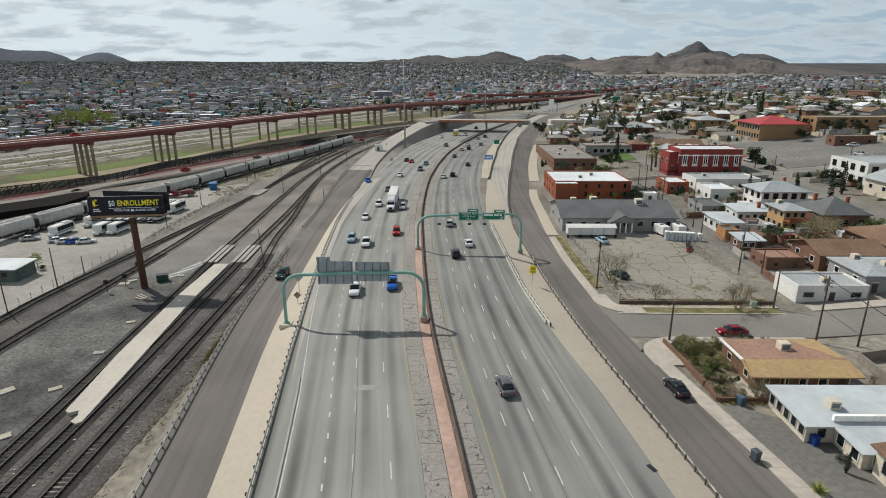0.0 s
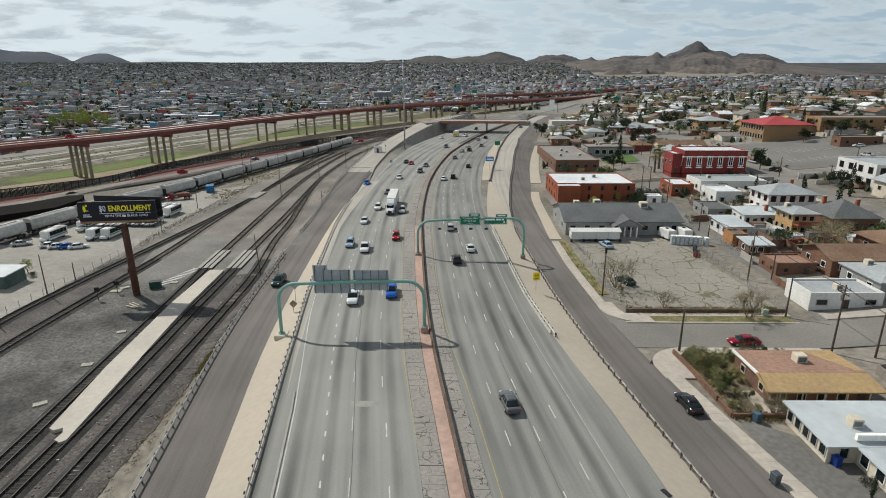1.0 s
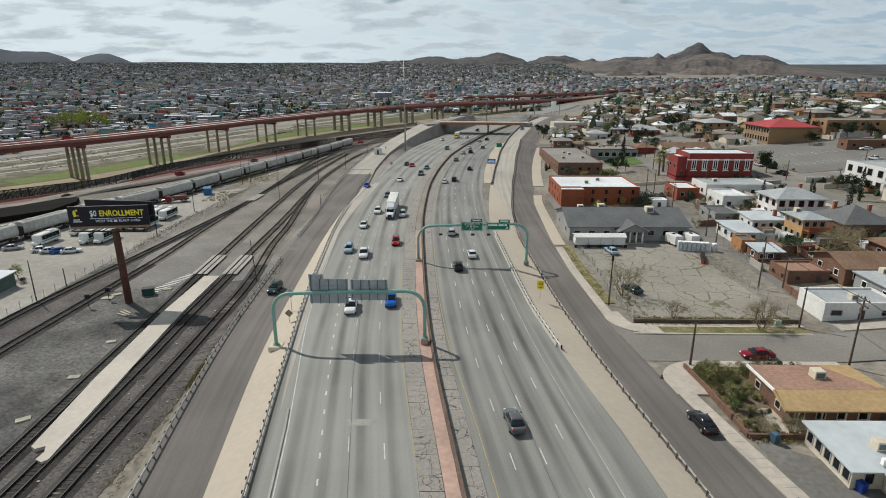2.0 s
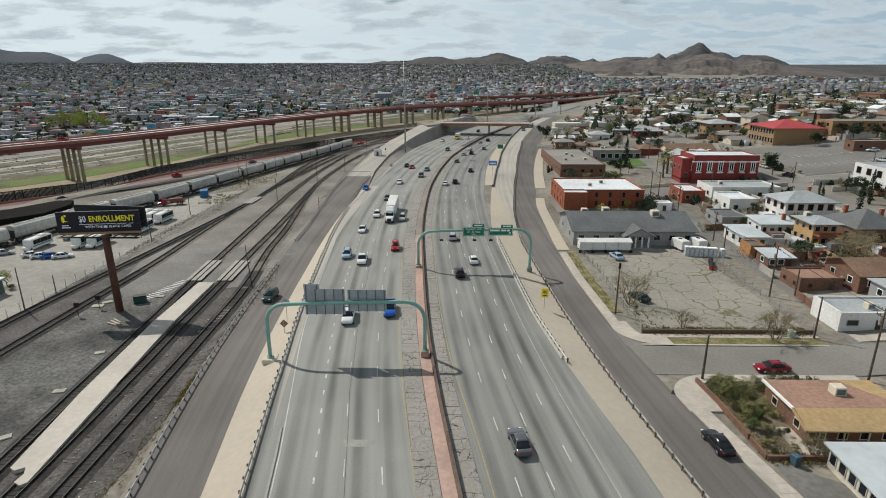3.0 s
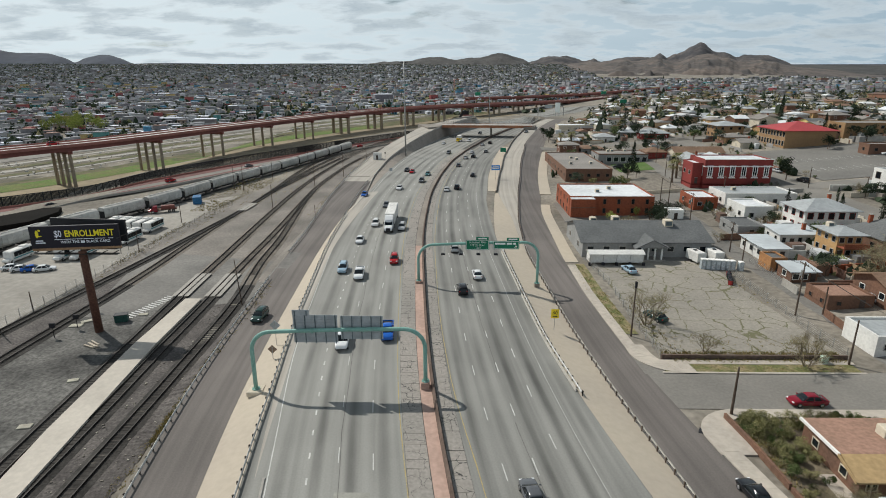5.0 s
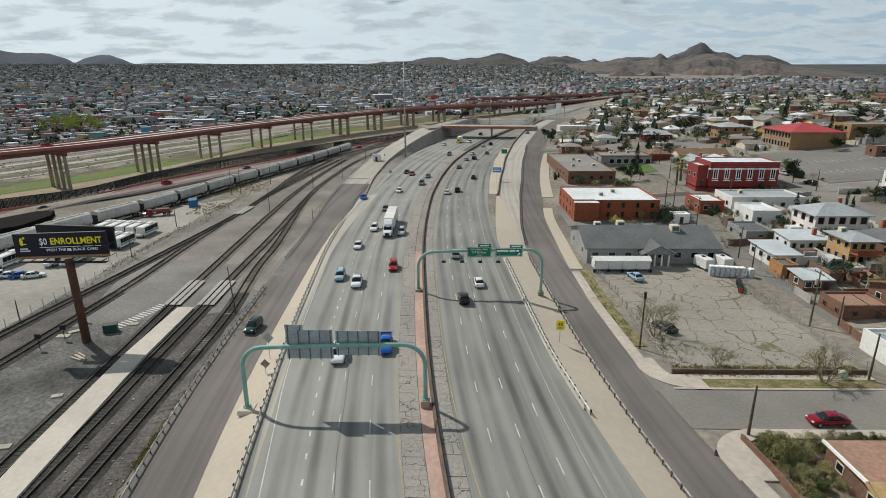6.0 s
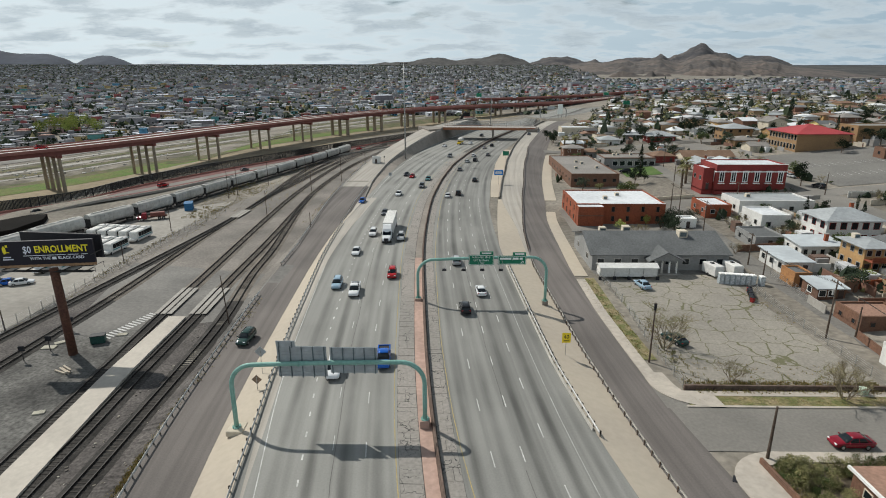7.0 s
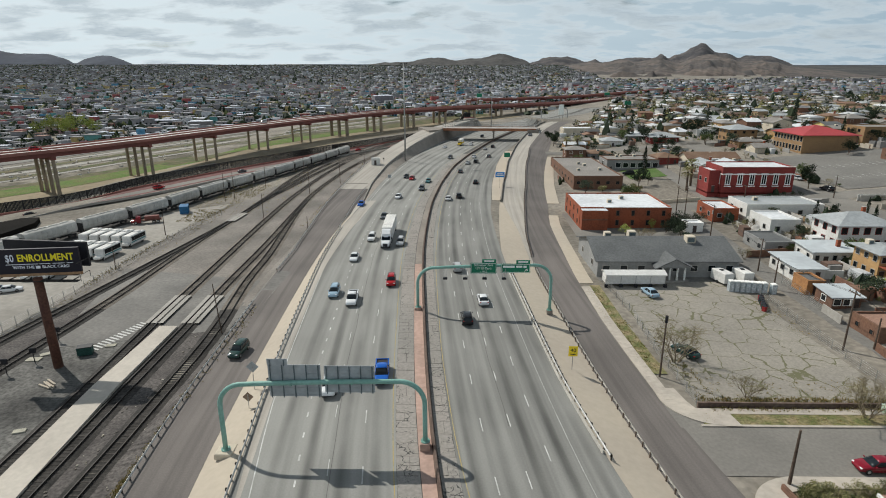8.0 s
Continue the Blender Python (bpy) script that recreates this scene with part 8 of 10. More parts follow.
def semi(m):
    r = root("semi_truck", m, "white articulated lorry with a long box trailer", "truck", "traffic on the freeway")
    p = paint("white")
    part("cab", hull([(0.2, 0.6, 2.6, 1.1), (0.4, 0.55, 3.0, 1.2), (2.2, 0.55, 3.0, 1.2), (2.5, 0.55, 2.7, 1.15), (3.1, 0.6, 1.75, 1.12), (4.6, 0.6, 1.55, 1.0), (5.0, 0.7, 1.2, 0.85)]), p, r)
    part("windscreen", Mesh().add([(-1.02, 3.12, 1.78), (1.02, 3.12, 1.78), (0.98, 2.56, 2.62), (-0.98, 2.56, 2.62)], [(0, 1, 2, 3)]), M_PANE, r)
    part("fairing", Mesh().add([(-1.15, 0.3, 3.0), (1.15, 0.3, 3.0), (1.0, 2.3, 3.05), (-1.0, 2.3, 3.05), (-1.1, 0.3, 3.9), (1.1, 0.3, 3.9), (-0.95, 0.9, 3.8), (0.95, 0.9, 3.8)], [(3, 2, 7, 6), (6, 7, 5, 4), (0, 3, 6, 4), (2, 1, 5, 7), (1, 0, 4, 5)]), p, r)
    part("grille", Mesh().box((0, 4.98, 1.1), (1.1, 0.1, 0.7)), M_BLACK, r)
    part("bumper", Mesh().box((0, 4.95, 0.55), (2.2, 0.25, 0.35)), M_STEELD, r)
    part("chassis", Mesh().box((0, -3.5, 0.95), (0.9, 9.0, 0.25)), M_STEELD, r)
    t = part("trailer", Mesh().bevel_box((0, -7.3, 2.6), (2.6, 13.8, 2.85), 0.06), M_WHITEW, r, "long white box trailer")
    for k in range(12):
        part("roof_seam", Mesh().box((0, -13.6 + 1.14 * k, 4.03), (2.5, 0.05, 0.02)), M_ROOFLG, t)
    part("trailer_skirt", Mesh().box((0, -7.0, 0.9), (2.3, 5.5, 0.6)), M_STEELD, t)
    for s in (-1, 1):
        part("mirror", Mesh().box((s * 1.35, 2.7, 2.2), (0.15, 0.15, 0.6)), M_BLACK, r)
        part("headlight", Mesh().box((s * 0.75, 4.9, 1.05), (0.4, 0.16, 0.25)), M_LAMPW, r)
        for y in (3.7, -0.6, -1.9):
            wheel(r, s * 1.0, y, 0.5, 0.32)
        for y in (-12.0, -13.2):
            wheel(t, s * 1.05, y, 0.5, 0.4)
    return r


semi(along(-9.2, 166.0, True))
r = root("box_truck", along(-14.6, 371.0, True), "yellow and white delivery box truck", "truck", "traffic on the freeway")
part("box", Mesh().bevel_box((0, -1.2, 2.2), (2.4, 5.2, 2.7), 0.08), M_WHITEW, r)
part("band", Mesh().box((0, -1.2, 1.5), (2.44, 5.24, 0.9)), paint("yellow"), r)
part("cab", hull([(1.4, 0.5, 2.2, 1.0), (2.2, 0.5, 2.2, 1.0), (2.9, 0.5, 1.4, 0.98), (3.9, 0.55, 1.2, 0.9)]), paint("yellow"), r)
part("windscreen", Mesh().add([(-0.9, 2.95, 1.42), (0.9, 2.95, 1.42), (0.85, 2.26, 2.14), (-0.85, 2.26, 2.14)], [(0, 1, 2, 3)]), M_PANE, r)
for s in (-1, 1):
    for y in (-2.6, 2.8):
        wheel(r, s * 0.95, y, 0.42, 0.28)

# lorry and container by the freight train
r = root("flatbed_truck", at(-96.6, 203.5, height(-97, 204), 115), "dark red flatbed truck parked by the train", "truck")
part("cab", hull([(1.4, 0.5, 2.4, 1.1), (2.6, 0.5, 2.4, 1.1), (3.2, 0.5, 1.5, 1.05), (4.2, 0.6, 1.3, 0.9)]), paint("crimson"), r)
part("windscreen", Mesh().add([(-0.95, 3.22, 1.52), (0.95, 3.22, 1.52), (0.9, 2.66, 2.34), (-0.9, 2.66, 2.34)], [(0, 1, 2, 3)]), M_PANE, r)
part("flatbed", Mesh().box((0, -1.6, 1.1), (2.4, 6.0, 0.25)), M_RUST, r)
part("load", Mesh().bevel_box((0, -1.8, 1.8), (1.8, 4.2, 1.1), 0.15), M_GIRDER, r)
for s in (-1, 1):
    for y in (-3.4, -2.2, 2.9):
        wheel(r, s * 1.0, y, 0.5, 0.3)
r = root("skip_container", at(-91.0, 218.0, height(-91, 218), 20), "bright blue steel container beside the train", "container")
part("box", Mesh().box((0, 0, 1.2), (2.6, 4.6, 2.4)), mat("blue_steel", (0.025, 0.13, 0.28), 0.6), r)
part("rim", Mesh().box((0, 0, 2.45), (2.75, 4.75, 0.12)), mat("blue_steel", (0.025, 0.13, 0.28), 0.6), r)
for k in range(4):
    part("rib", Mesh().box((1.33, -1.7 + 1.13 * k, 1.2), (0.08, 0.14, 2.2)), mat("blue_steel", (0.025, 0.13, 0.28), 0.6), r)
# cars on the viaduct and the border road
deck_line = resample(DECK, 23.0)
for k, (p, a) in enumerate(deck_line[4:30]):
    if k % 3 == 0:
        s = 4.4 if k % 2 else -4.4
        q = p.to_3d() + Vector((math.sin(a), -math.cos(a), 0)) * s
        place_car(("sedan", "suv")[k % 2], ("black", "white", "grey", "red", "silver")[k % 5], at(q.x, q.y, 11.22 + 6 * step(300, 900, math.hypot(p.x, p.y)), math.degrees(a) - 90), "car driving on the maroon viaduct", "traffic on the viaduct")
for k, (p, a) in enumerate(resample(shift(EDGE, 8.0), 46.0)[2:7]):
    place_car(("sedan", "suv")[k % 2], ("black", "red", "grey")[k % 3], at(p.x, p.y, height(p.x, p.y) + 0.05, math.degrees(a) - 90), "car driving on the border road", "traffic on the border road")

# ---- plants ----
def leaf_cloud(g, c, rad, n, size, rnd):
    """n small leaf sprays in an ellipsoid."""
    for _ in range(n):
        while True:
            v = Vector((rnd.uniform(-1, 1), rnd.uniform(-1, 1), rnd.uniform(-1, 1)))
            if 0.25 < v.length < 1:
                break
        p = Vector((c[0] + v.x * rad[0], c[1] + v.y * rad[1], c[2] + v.z * rad[2]))
        a = Vector((rnd.gauss(0, 1), rnd.gauss(0, 1), rnd.gauss(0, 1))).normalized() * size * rnd.uniform(0.6, 1.3)
        b = a.orthogonal().normalized() * size * rnd.uniform(0.4, 0.9)
        g.add([p - a, p + b, p + a, p - b], [(0, 1, 2, 3)])


def limbs(g, p, d, length, rad, depth, rnd, tips):
    q = p + d * length
    g.cone(p, q, rad, rad * 0.62, 5 if depth > 1 else 4, caps=False)
    if depth == 0:
        tips.append(q)
        return
    for k in range(rnd.choice((2, 3, 3)) if depth > 1 else 3):
        e = (d + Vector((rnd.gauss(0, 0.45), rnd.gauss(0, 0.45), rnd.gauss(0.12, 0.25)))).normalized()
        limbs(g, p + d * length * rnd.uniform(0.6, 1.0), e, length * rnd.uniform(0.6, 0.8), rad * 0.55, depth - 1, rnd, tips)


def tree(kind, seed):
    rnd = random.Random(seed)
    g, leaves, tips = Mesh(), Mesh(), []
    if kind == "bare":
        r = root("bare_tree", at(0, 0, 0), "leafless tree with fine pale twigs", "tree", "trees")
        for k in range(6):
            a = 1.05 * k + rnd.uniform(-0.3, 0.3)
            d = Vector((math.cos(a) * 0.55, math.sin(a) * 0.55, 1.0)).normalized()
            limbs(g, Vector((math.cos(a) * 0.08, math.sin(a) * 0.08, -0.15)), d, rnd.uniform(0.9, 1.3), 0.05, 3, rnd, tips)
        part("trunk", g, M_TWIG, r)
        for t in tips:
            leaf_cloud(leaves, t, (0.4, 0.4, 0.3), 2, 0.035, rnd)
            for _ in range(7):
                e = Vector((rnd.gauss(0, 0.6), rnd.gauss(0, 0.6), rnd.gauss(0.4, 0.4)))
                leaves.add([t, t + e.orthogonal().normalized() * 0.014, t + e * 0.7], [(0, 1, 2)])
        part("crown", leaves, M_LEAF["twig"], r, "sparse budding twigs")
        return r
    if kind == "cypress":
        r = root("cypress", at(0, 0, 0), "tall narrow dark green cypress", "tree", "trees")
        part("trunk", g.cone((0, 0, -0.2), (0, 0, 5), 0.18, 0.05, 6), M_BARK, r)
        for k in range(16):
            z = 0.5 + 8.0 * k / 15
            w = 0.95 * math.sin(math.pi * (0.12 + 0.86 * k / 15)) ** 0.7 * rnd.uniform(0.8, 1.1)
            leaf_cloud(leaves, (rnd.uniform(-0.1, 0.1), rnd.uniform(-0.1, 0.1), z), (w, w, 0.5), 44, 0.22, rnd)
        part("crown", leaves, M_LEAF["dark"], r)
        return r
    if kind == "palm":
        r = root("palm_tree", at(0, 0, 0), "palm with a shaggy trunk and stiff fronds", "tree", "trees")
        part("trunk", g.cone((0, 0, -0.2), (0.1, 0, 4.2), 0.3, 0.24, 8), M_BARK, r)
        for k in range(34):
            a, e = rnd.uniform(0, 2 * math.pi), rnd.uniform(-0.6, 1.1)
            d = Vector((math.cos(a) * math.cos(e), math.sin(a) * math.cos(e), math.sin(e)))
            s = Vector((-math.sin(a), math.cos(a), 0))
            p = Vector((0.1, 0, 4.2))
            for j in range(7):
                o = (j - 3) * 0.16
                t = p + d * 1.7 + s * o * 2.6 - Vector((0, 0, 0.25 + abs(o)))
                leaves.add([p + d * 0.5, p + d * 1.1 + s * (o - 0.05), t, p + d * 1.1 + s * (o + 0.05)], [(0, 1, 2, 3)])
        part("crown", leaves, M_LEAF["olive"], r)
        return r
    if kind == "yucca":
        r = root("yucca", at(0, 0, 0), "spiky green yucca rosette", "plant", "plants")
        for k in range(70):
            a, e = rnd.uniform(0, 2 * math.pi), rnd.uniform(0.05, 1.3)
            d = Vector((math.cos(a) * math.cos(e), math.sin(a) * math.cos(e), math.sin(e)))
            s = Vector((-math.sin(a), math.cos(a), 0)) * 0.07
            leaves.add([s, d * rnd.uniform(0.9, 1.3), -s], [(0, 1, 2)])
        part("leaves", leaves, M_LEAF["bright"], r)
        return r
    tone, w, h, trunk = {"broad": ("green", 2.4, 4.6, 1.6), "dark": ("dark", 2.3, 4.8, 1.3), "willow": ("bright", 3.2, 6.0, 1.5), "shrub": ("green", 1.1, 1.2, 0.2), "olive_shrub": ("olive", 1.3, 1.5, 0.2), "hedge": ("dark", 1.6, 1.9, 0.2)}[kind]
    r = root("shrub" if trunk < 0.5 else "tree", at(0, 0, 0), {"green": "leafy green", "dark": "dense dark green", "bright": "fresh yellow-green", "olive": "scrubby olive"}[tone] + (" shrub with loose twigs" if trunk < 0.5 else " tree with an uneven crown"), "shrub" if trunk < 0.5 else "tree", "plants" if trunk < 0.5 else "trees")
    limbs(g, Vector((0, 0, -0.2)), Vector((0, 0, 1)), trunk + 0.3, 0.05 + 0.04 * w, 2, rnd, tips)
    part("trunk", g, M_BARK, r)
    n = 14 if trunk > 0.5 else 9
    for k in range(n):
        a, q = rnd.uniform(0, 2 * math.pi), math.sqrt(rnd.random())
        z = trunk + (h - trunk) * rnd.uniform(0.15, 0.85)
        k2 = 0.8 * math.sin(math.pi * min(0.95, max(0.15, (z - trunk * 0.6) / (h - trunk * 0.4))))
        c = (w * k2 * q * math.cos(a), w * k2 * q * math.sin(a), z)
        s = w * rnd.uniform(0.28, 0.46)
        leaf_cloud(leaves, c, (s, s, s * 0.75), 60 if trunk > 0.5 else 120, 0.17 if trunk > 0.5 else 0.06, rnd)
    part("crown", leaves, M_LEAF[tone], r)
    return r


NURSERY = {}
PLANT_RND = random.Random(5)


def plant(kind, x, y, scale=1.0, variants=3):
    key = (kind, PLANT_RND.randrange(variants))
    m = at(x, y, height(x, y) - 0.02, PLANT_RND.uniform(0, 360)) @ Matrix.Diagonal((scale, scale, scale * PLANT_RND.uniform(0.9, 1.15), 1))
    if key not in NURSERY:
        NURSERY[key] = tree(kind, 11 + 7 * len(NURSERY))
        NURSERY[key].matrix_basis = m
        NURSERY[key]["first"] = 1
    else:
        ob = NURSERY[key]
        made = copy_thing(ob, Matrix.Identity(4))
        made.matrix_basis = m
    return key


# garden at the corner house
WG = random.Random(17)
for x, y, s in ((35.8, 80.4, 1.2), (37.2, 79.6, 1.3), (38.6, 80.3, 1.2), (36.2, 77.6, 1.2), (37.6, 76.6, 1.3), (36.0, 74.6, 1.1), (36.6, 72.6, 1.0), (39.6, 78.4, 1.1), (37.8, 74.4, 1.1), (41.0, 80.3, 1.1), (43.0, 80.6, 1.0)):
    plant("olive_shrub", x, y, s)
for x, y, s in ((36.0, 79.2, 1.0), (37.0, 75.6, 0.9), (38.6, 77.4, 0.9), (44.6, 80.6, 1.1), (46.8, 80.8, 1.2), (49.5, 80.8, 1.0), (39.4, 69.4, 0.8), (36.6, 66.2, 0.6)):
    plant("shrub", x, y, s)
for x, y, s in ((40.4, 65.5, 0.9), (53.8, 64.9, 0.8)):
    plant("bare", x, y, s)
for k in range(26):
    plant(("olive_shrub", "shrub", "olive_shrub")[k % 3], WG.uniform(35.2, 40.2), WG.uniform(72, 80.8), WG.uniform(0.55, 0.95))
for k in range(10):
    plant(("olive_shrub", "shrub")[k % 2], WG.uniform(40.5, 52), WG.uniform(79.0, 81.0), WG.uniform(0.6, 1.0))
plant("shrub", 36.4, 70.6, 1.0); plant("olive_shrub", 37.9, 70.2, 0.9); plant("shrub", 37.4, 68.2, 0.8); plant("olive_shrub", 36.2, 67.4, 0.8); plant("shrub", 38.2, 72.6, 0.9)
plant("hedge", 43.2, 53.2, 0.55); plant("hedge", 43.2, 52.9, 0.6)
plant("yucca", 37.6, 48.6, 1.2); plant("yucca", 56, 63.5, 0.9)
# by the vacant lot
plant("bare", 33.4, 108.8, 2.3); plant("bare", 39.2, 98.9, 1.2); plant("bare", 52.1, 94.4, 1.9); plant("bare", 54.8, 98.4, 1.2)
for x, y in ((33.2, 104.4), (33.8, 106.6)):
    plant("olive_shrub", x, y, 0.5)
# round the brick block and hall
plant("willow", 46.5, 178.5, 0.6); plant("bare", 50, 176.5, 1.0); plant("bare", 52.8, 177.5, 0.9)
for x, y, s in ((59.5, 176, 1.0), (61.2, 178.5, 1.1), (60.2, 172, 0.9), (63.8, 182, 0.8)):
    plant("dark", x, y, s * 0.75)
for x, y, k in ((58.6, 182.0, 1.9), (60.6, 184.2, 2.1), (62.4, 182.6, 1.8), (64.4, 186.4, 2.2), (66.6, 187.6, 2.0), (68.6, 185.6, 1.8), (61.6, 188.0, 2.2)):
    plant("hedge", x, y, k)
plant("hedge", 62.5, 186, 1.5); plant("hedge", 65.0, 187, 1.6); plant("hedge", 68.5, 187.5, 1.5); plant("hedge", 71.0, 190, 1.5); plant("hedge", 63.5, 190, 1.4); plant("hedge", 67.2, 191, 1.4); plant("dark", 51, 242, 0.8); plant("dark", 57, 243, 0.75); plant("olive_shrub", 72, 249, 1.2)
plant("palm", 82.5, 229, 1.4); plant("palm", 60.0, 330, 1.5); plant("palm", 66, 334, 1.3)
for k in range(9):
    plant("hedge", 91.5 + 2.5 * k, 211.3, 0.85)
for x, y, s in ((84.5, 176, 1.0), (82.5, 160.5, 0.9), (86.5, 157.5, 0.5), (97, 154.5, 0.8), (106.5, 171, 0.8), (80.5, 133.5, 0.9), (78.0, 157.5, 0.7)):
    plant("broad", x, y, s * 0.8)
for x, y, s in ((86.0, 124.5, 1.4), (82.0, 125.0, 1.3), (92.5, 134.0, 1.2), (78.5, 178.5, 1.3), (84, 168, 1.1), (67.5, 157.0, 1.0)):
    plant("bare", x, y, s)
plant("cypress", 108.5, 159.0, 1.1); plant("cypress", 107.2, 172.5, 0.75); plant("cypress", 120.5, 172.0, 1.0)
for x, y in ((183, 282), (188, 280), (193, 284), (198, 281)):
    plant("dark", x, y, 1.5)
for x, y in ((124.5, 292), (126, 276), (127, 262), (127, 248), (126, 236), (127, 222)):
    plant("bare", x, y, 0.9); plant("shrub", x + 1, y - 4, 0.9)
for x, y, s in ((133.7, 347, 2.1), (130.5, 351, 1.7), (105.8, 319.3, 1.2), (109, 362, 1.4), (163, 267.4, 1.4), (165.5, 270, 1.1), (124.7, 188, 0.9), (86.2, 167.7, 0.8), (225, 345, 1.5), (215, 350, 1.4), (232, 352, 1.6)):
    plant("dark", x, y, s)
for x, y, s in ((135.9, 403, 1.3), (112.4, 392, 1.0), (190.4, 355, 1.5), (115.1, 186, 0.55), (150, 372, 1.2), (171, 366, 1.2)):
    plant("cypress", x, y, s)
plant("palm", 86.3, 235.1, 1.7); plant("palm", 65.0, 326.5, 1.5)
for x, y, s in ((54.8, 234.8, 1.9), (66.1, 233.5, 1.7), (66.9, 232.6, 1.3), (59.5, 367.7, 2.0), (60.5, 373, 1.8)):
    plant("olive_shrub", x, y, s)
plant("bare", 84.5, 126.5, 2.6); plant("bare", 88.5, 129.5, 2.2); plant("willow", 82.3, 134.3, 0.5); plant("willow", 55.5, 185.2, 0.5)
# dark garden trees behind the school and along the streets
DT = random.Random(44)
made = 0
while made < 44:
    y = DT.uniform(214, 345)
    x = DT.uniform(xk(min(y, 420)) + 12, 105 + y * 0.6)
    if all(x + 1 < a or x - 1 > c or y + 1 < b or y - 1 > d for a, b, c, d in RECTS) and not (128 < x < 190 and 214 < y < 274):
        plant(DT.choices(("dark", "broad", "hedge", "cypress"), (5, 2, 2, 1))[0], x, y, DT.uniform(0.9, 1.6))
        made += 1
# along the ramp and frontage
for x, y, s in ((56, 345, 1.3), (58, 352, 1.4), (55, 358, 1.2), (60, 362, 1.2)):
    plant("dark", x, y, s)
# lot by the tracks
plant("willow", -95.4, 125.4, 0.62); plant("shrub", -92.5, 123.0, 0.9)
# weeds
WR = random.Random(3)
g = Mesh()
def weeds(x0, y0, x1, y1, n, tall=0.25):
    for _ in range(n):
        x, y = WR.uniform(x0, x1), WR.uniform(y0, y1)
        z = height(x, y) + 0.08
        for _ in range(7):
            a = WR.uniform(0, 6.28)
            d = Vector((math.cos(a), math.sin(a), 0))
            p = Vector((x, y, z)) + d * WR.uniform(0, 0.35)
            g.add([p - d.yxz * 0.06, p + d.yxz * 0.06, p + d * 0.1 + Vector((0, 0, tall * WR.uniform(0.5, 1.4)))], [(0, 1, 2)])


weeds(31.0, 92.7, 59.0, 94.8, 200, 0.1); weeds(32.0, 96.9, 59, 98.6, 420, 0.3); weeds(33, 95.6, 59, 96.4, 180, 0.25); weeds(34, 98, 58, 104, 90, 0.15); weeds(32.2, 98, 35, 118, 90, 0.22); weeds(28.0, 106, 30.4, 124, 120, 0.12); weeds(26.8, 124, 29.2, 140, 140, 0.12)
weeds(34.8, 64, 36.6, 81, 160); weeds(36, 64, 41, 66, 70); weeds(57.5, 118, 59.5, 134, 40, 0.12); weeds(-81, 120, -79, 165, 60, 0.15); weeds(-38.6, 60, -36.6, 130, 130, 0.1); weeds(-80, 165, -76, 215, 70, 0.2); weeds(-78, 215, -62, 330, 200, 0.3)
weeds(-47, 200, -44, 330, 200, 0.3); weeds(-82, 195, -78, 240, 200, 0.15); weeds(-92, 222, -84, 240, 120, 0.15); weeds(-88, 205, -79, 222, 260, 0.3); weeds(-90, 240, -76, 268, 420, 0.3); weeds(-82.6, 148, -80.6, 190, 160, 0.25); weeds(-38.2, 45, -36.0, 128, 260, 0.15); weeds(-36.9, 78, -35.9, 84, 70, 0.45)
struct("weeds", g, M_LEAF["straw"], "dry and green weeds along kerbs and fences", "weeds", kind="stuff")

# ---- rows of houses behind ----
RECTS += [(28, 82, 262, 94), (36, 316, 136, 328), (59, 92, 68, 206), (30, 202, 262, 213), (105, 58, 119, 150), (109, 150, 123, 240), (113, 240, 128, 332), (79, 212, 96, 330), (68, 100, 75, 206), (126, 213, 192, 276), (30, 95, 62, 146), (62, 246, 88, 274), (60, 62, 66, 82), (34, 200, 82, 246), (64, 100, 68, 150)]
HR = random.Random(21)
WALLS = [M_CREAM, M_WHITEW, M_BRICKBR, M_BRICK, M_GREYW, M_TANBR, M_WHITEW, M_CREAM, M_YELLOWW, M_ORANGE]
ROOFS = [M_ROOFLG, M_ROOFBR, M_ROOFG, M_ROOFG, M_ROOFGF, M_ROOFW, M_ROOFLG, M_ROOFBR, M_ROOFGF]
WNAME = {"cream_stucco": "cream stucco", "white_stucco": "white stucco", "brown_brick": "brown brick", "red_brick": "red brick", "grey_siding": "grey", "tan_brick": "tan brick", "yellow_stucco": "yellow stucco", "orange_stucco": "orange stucco"}
RNAME = {"light_grey_roof": "pale grey", "brown_shingle": "brown shingle", "white_membrane": "white", "grey_shingle": "dark grey", "grey_gravel_roof": "grey gravel", "pale_blue_metal": "pale blue"}


def free(x0, y0, x1, y1, gap=1.0):
    return all(x1 + gap < a or x0 - gap > c or y1 + gap < b or y0 - gap > d for a, b, c, d in RECTS)


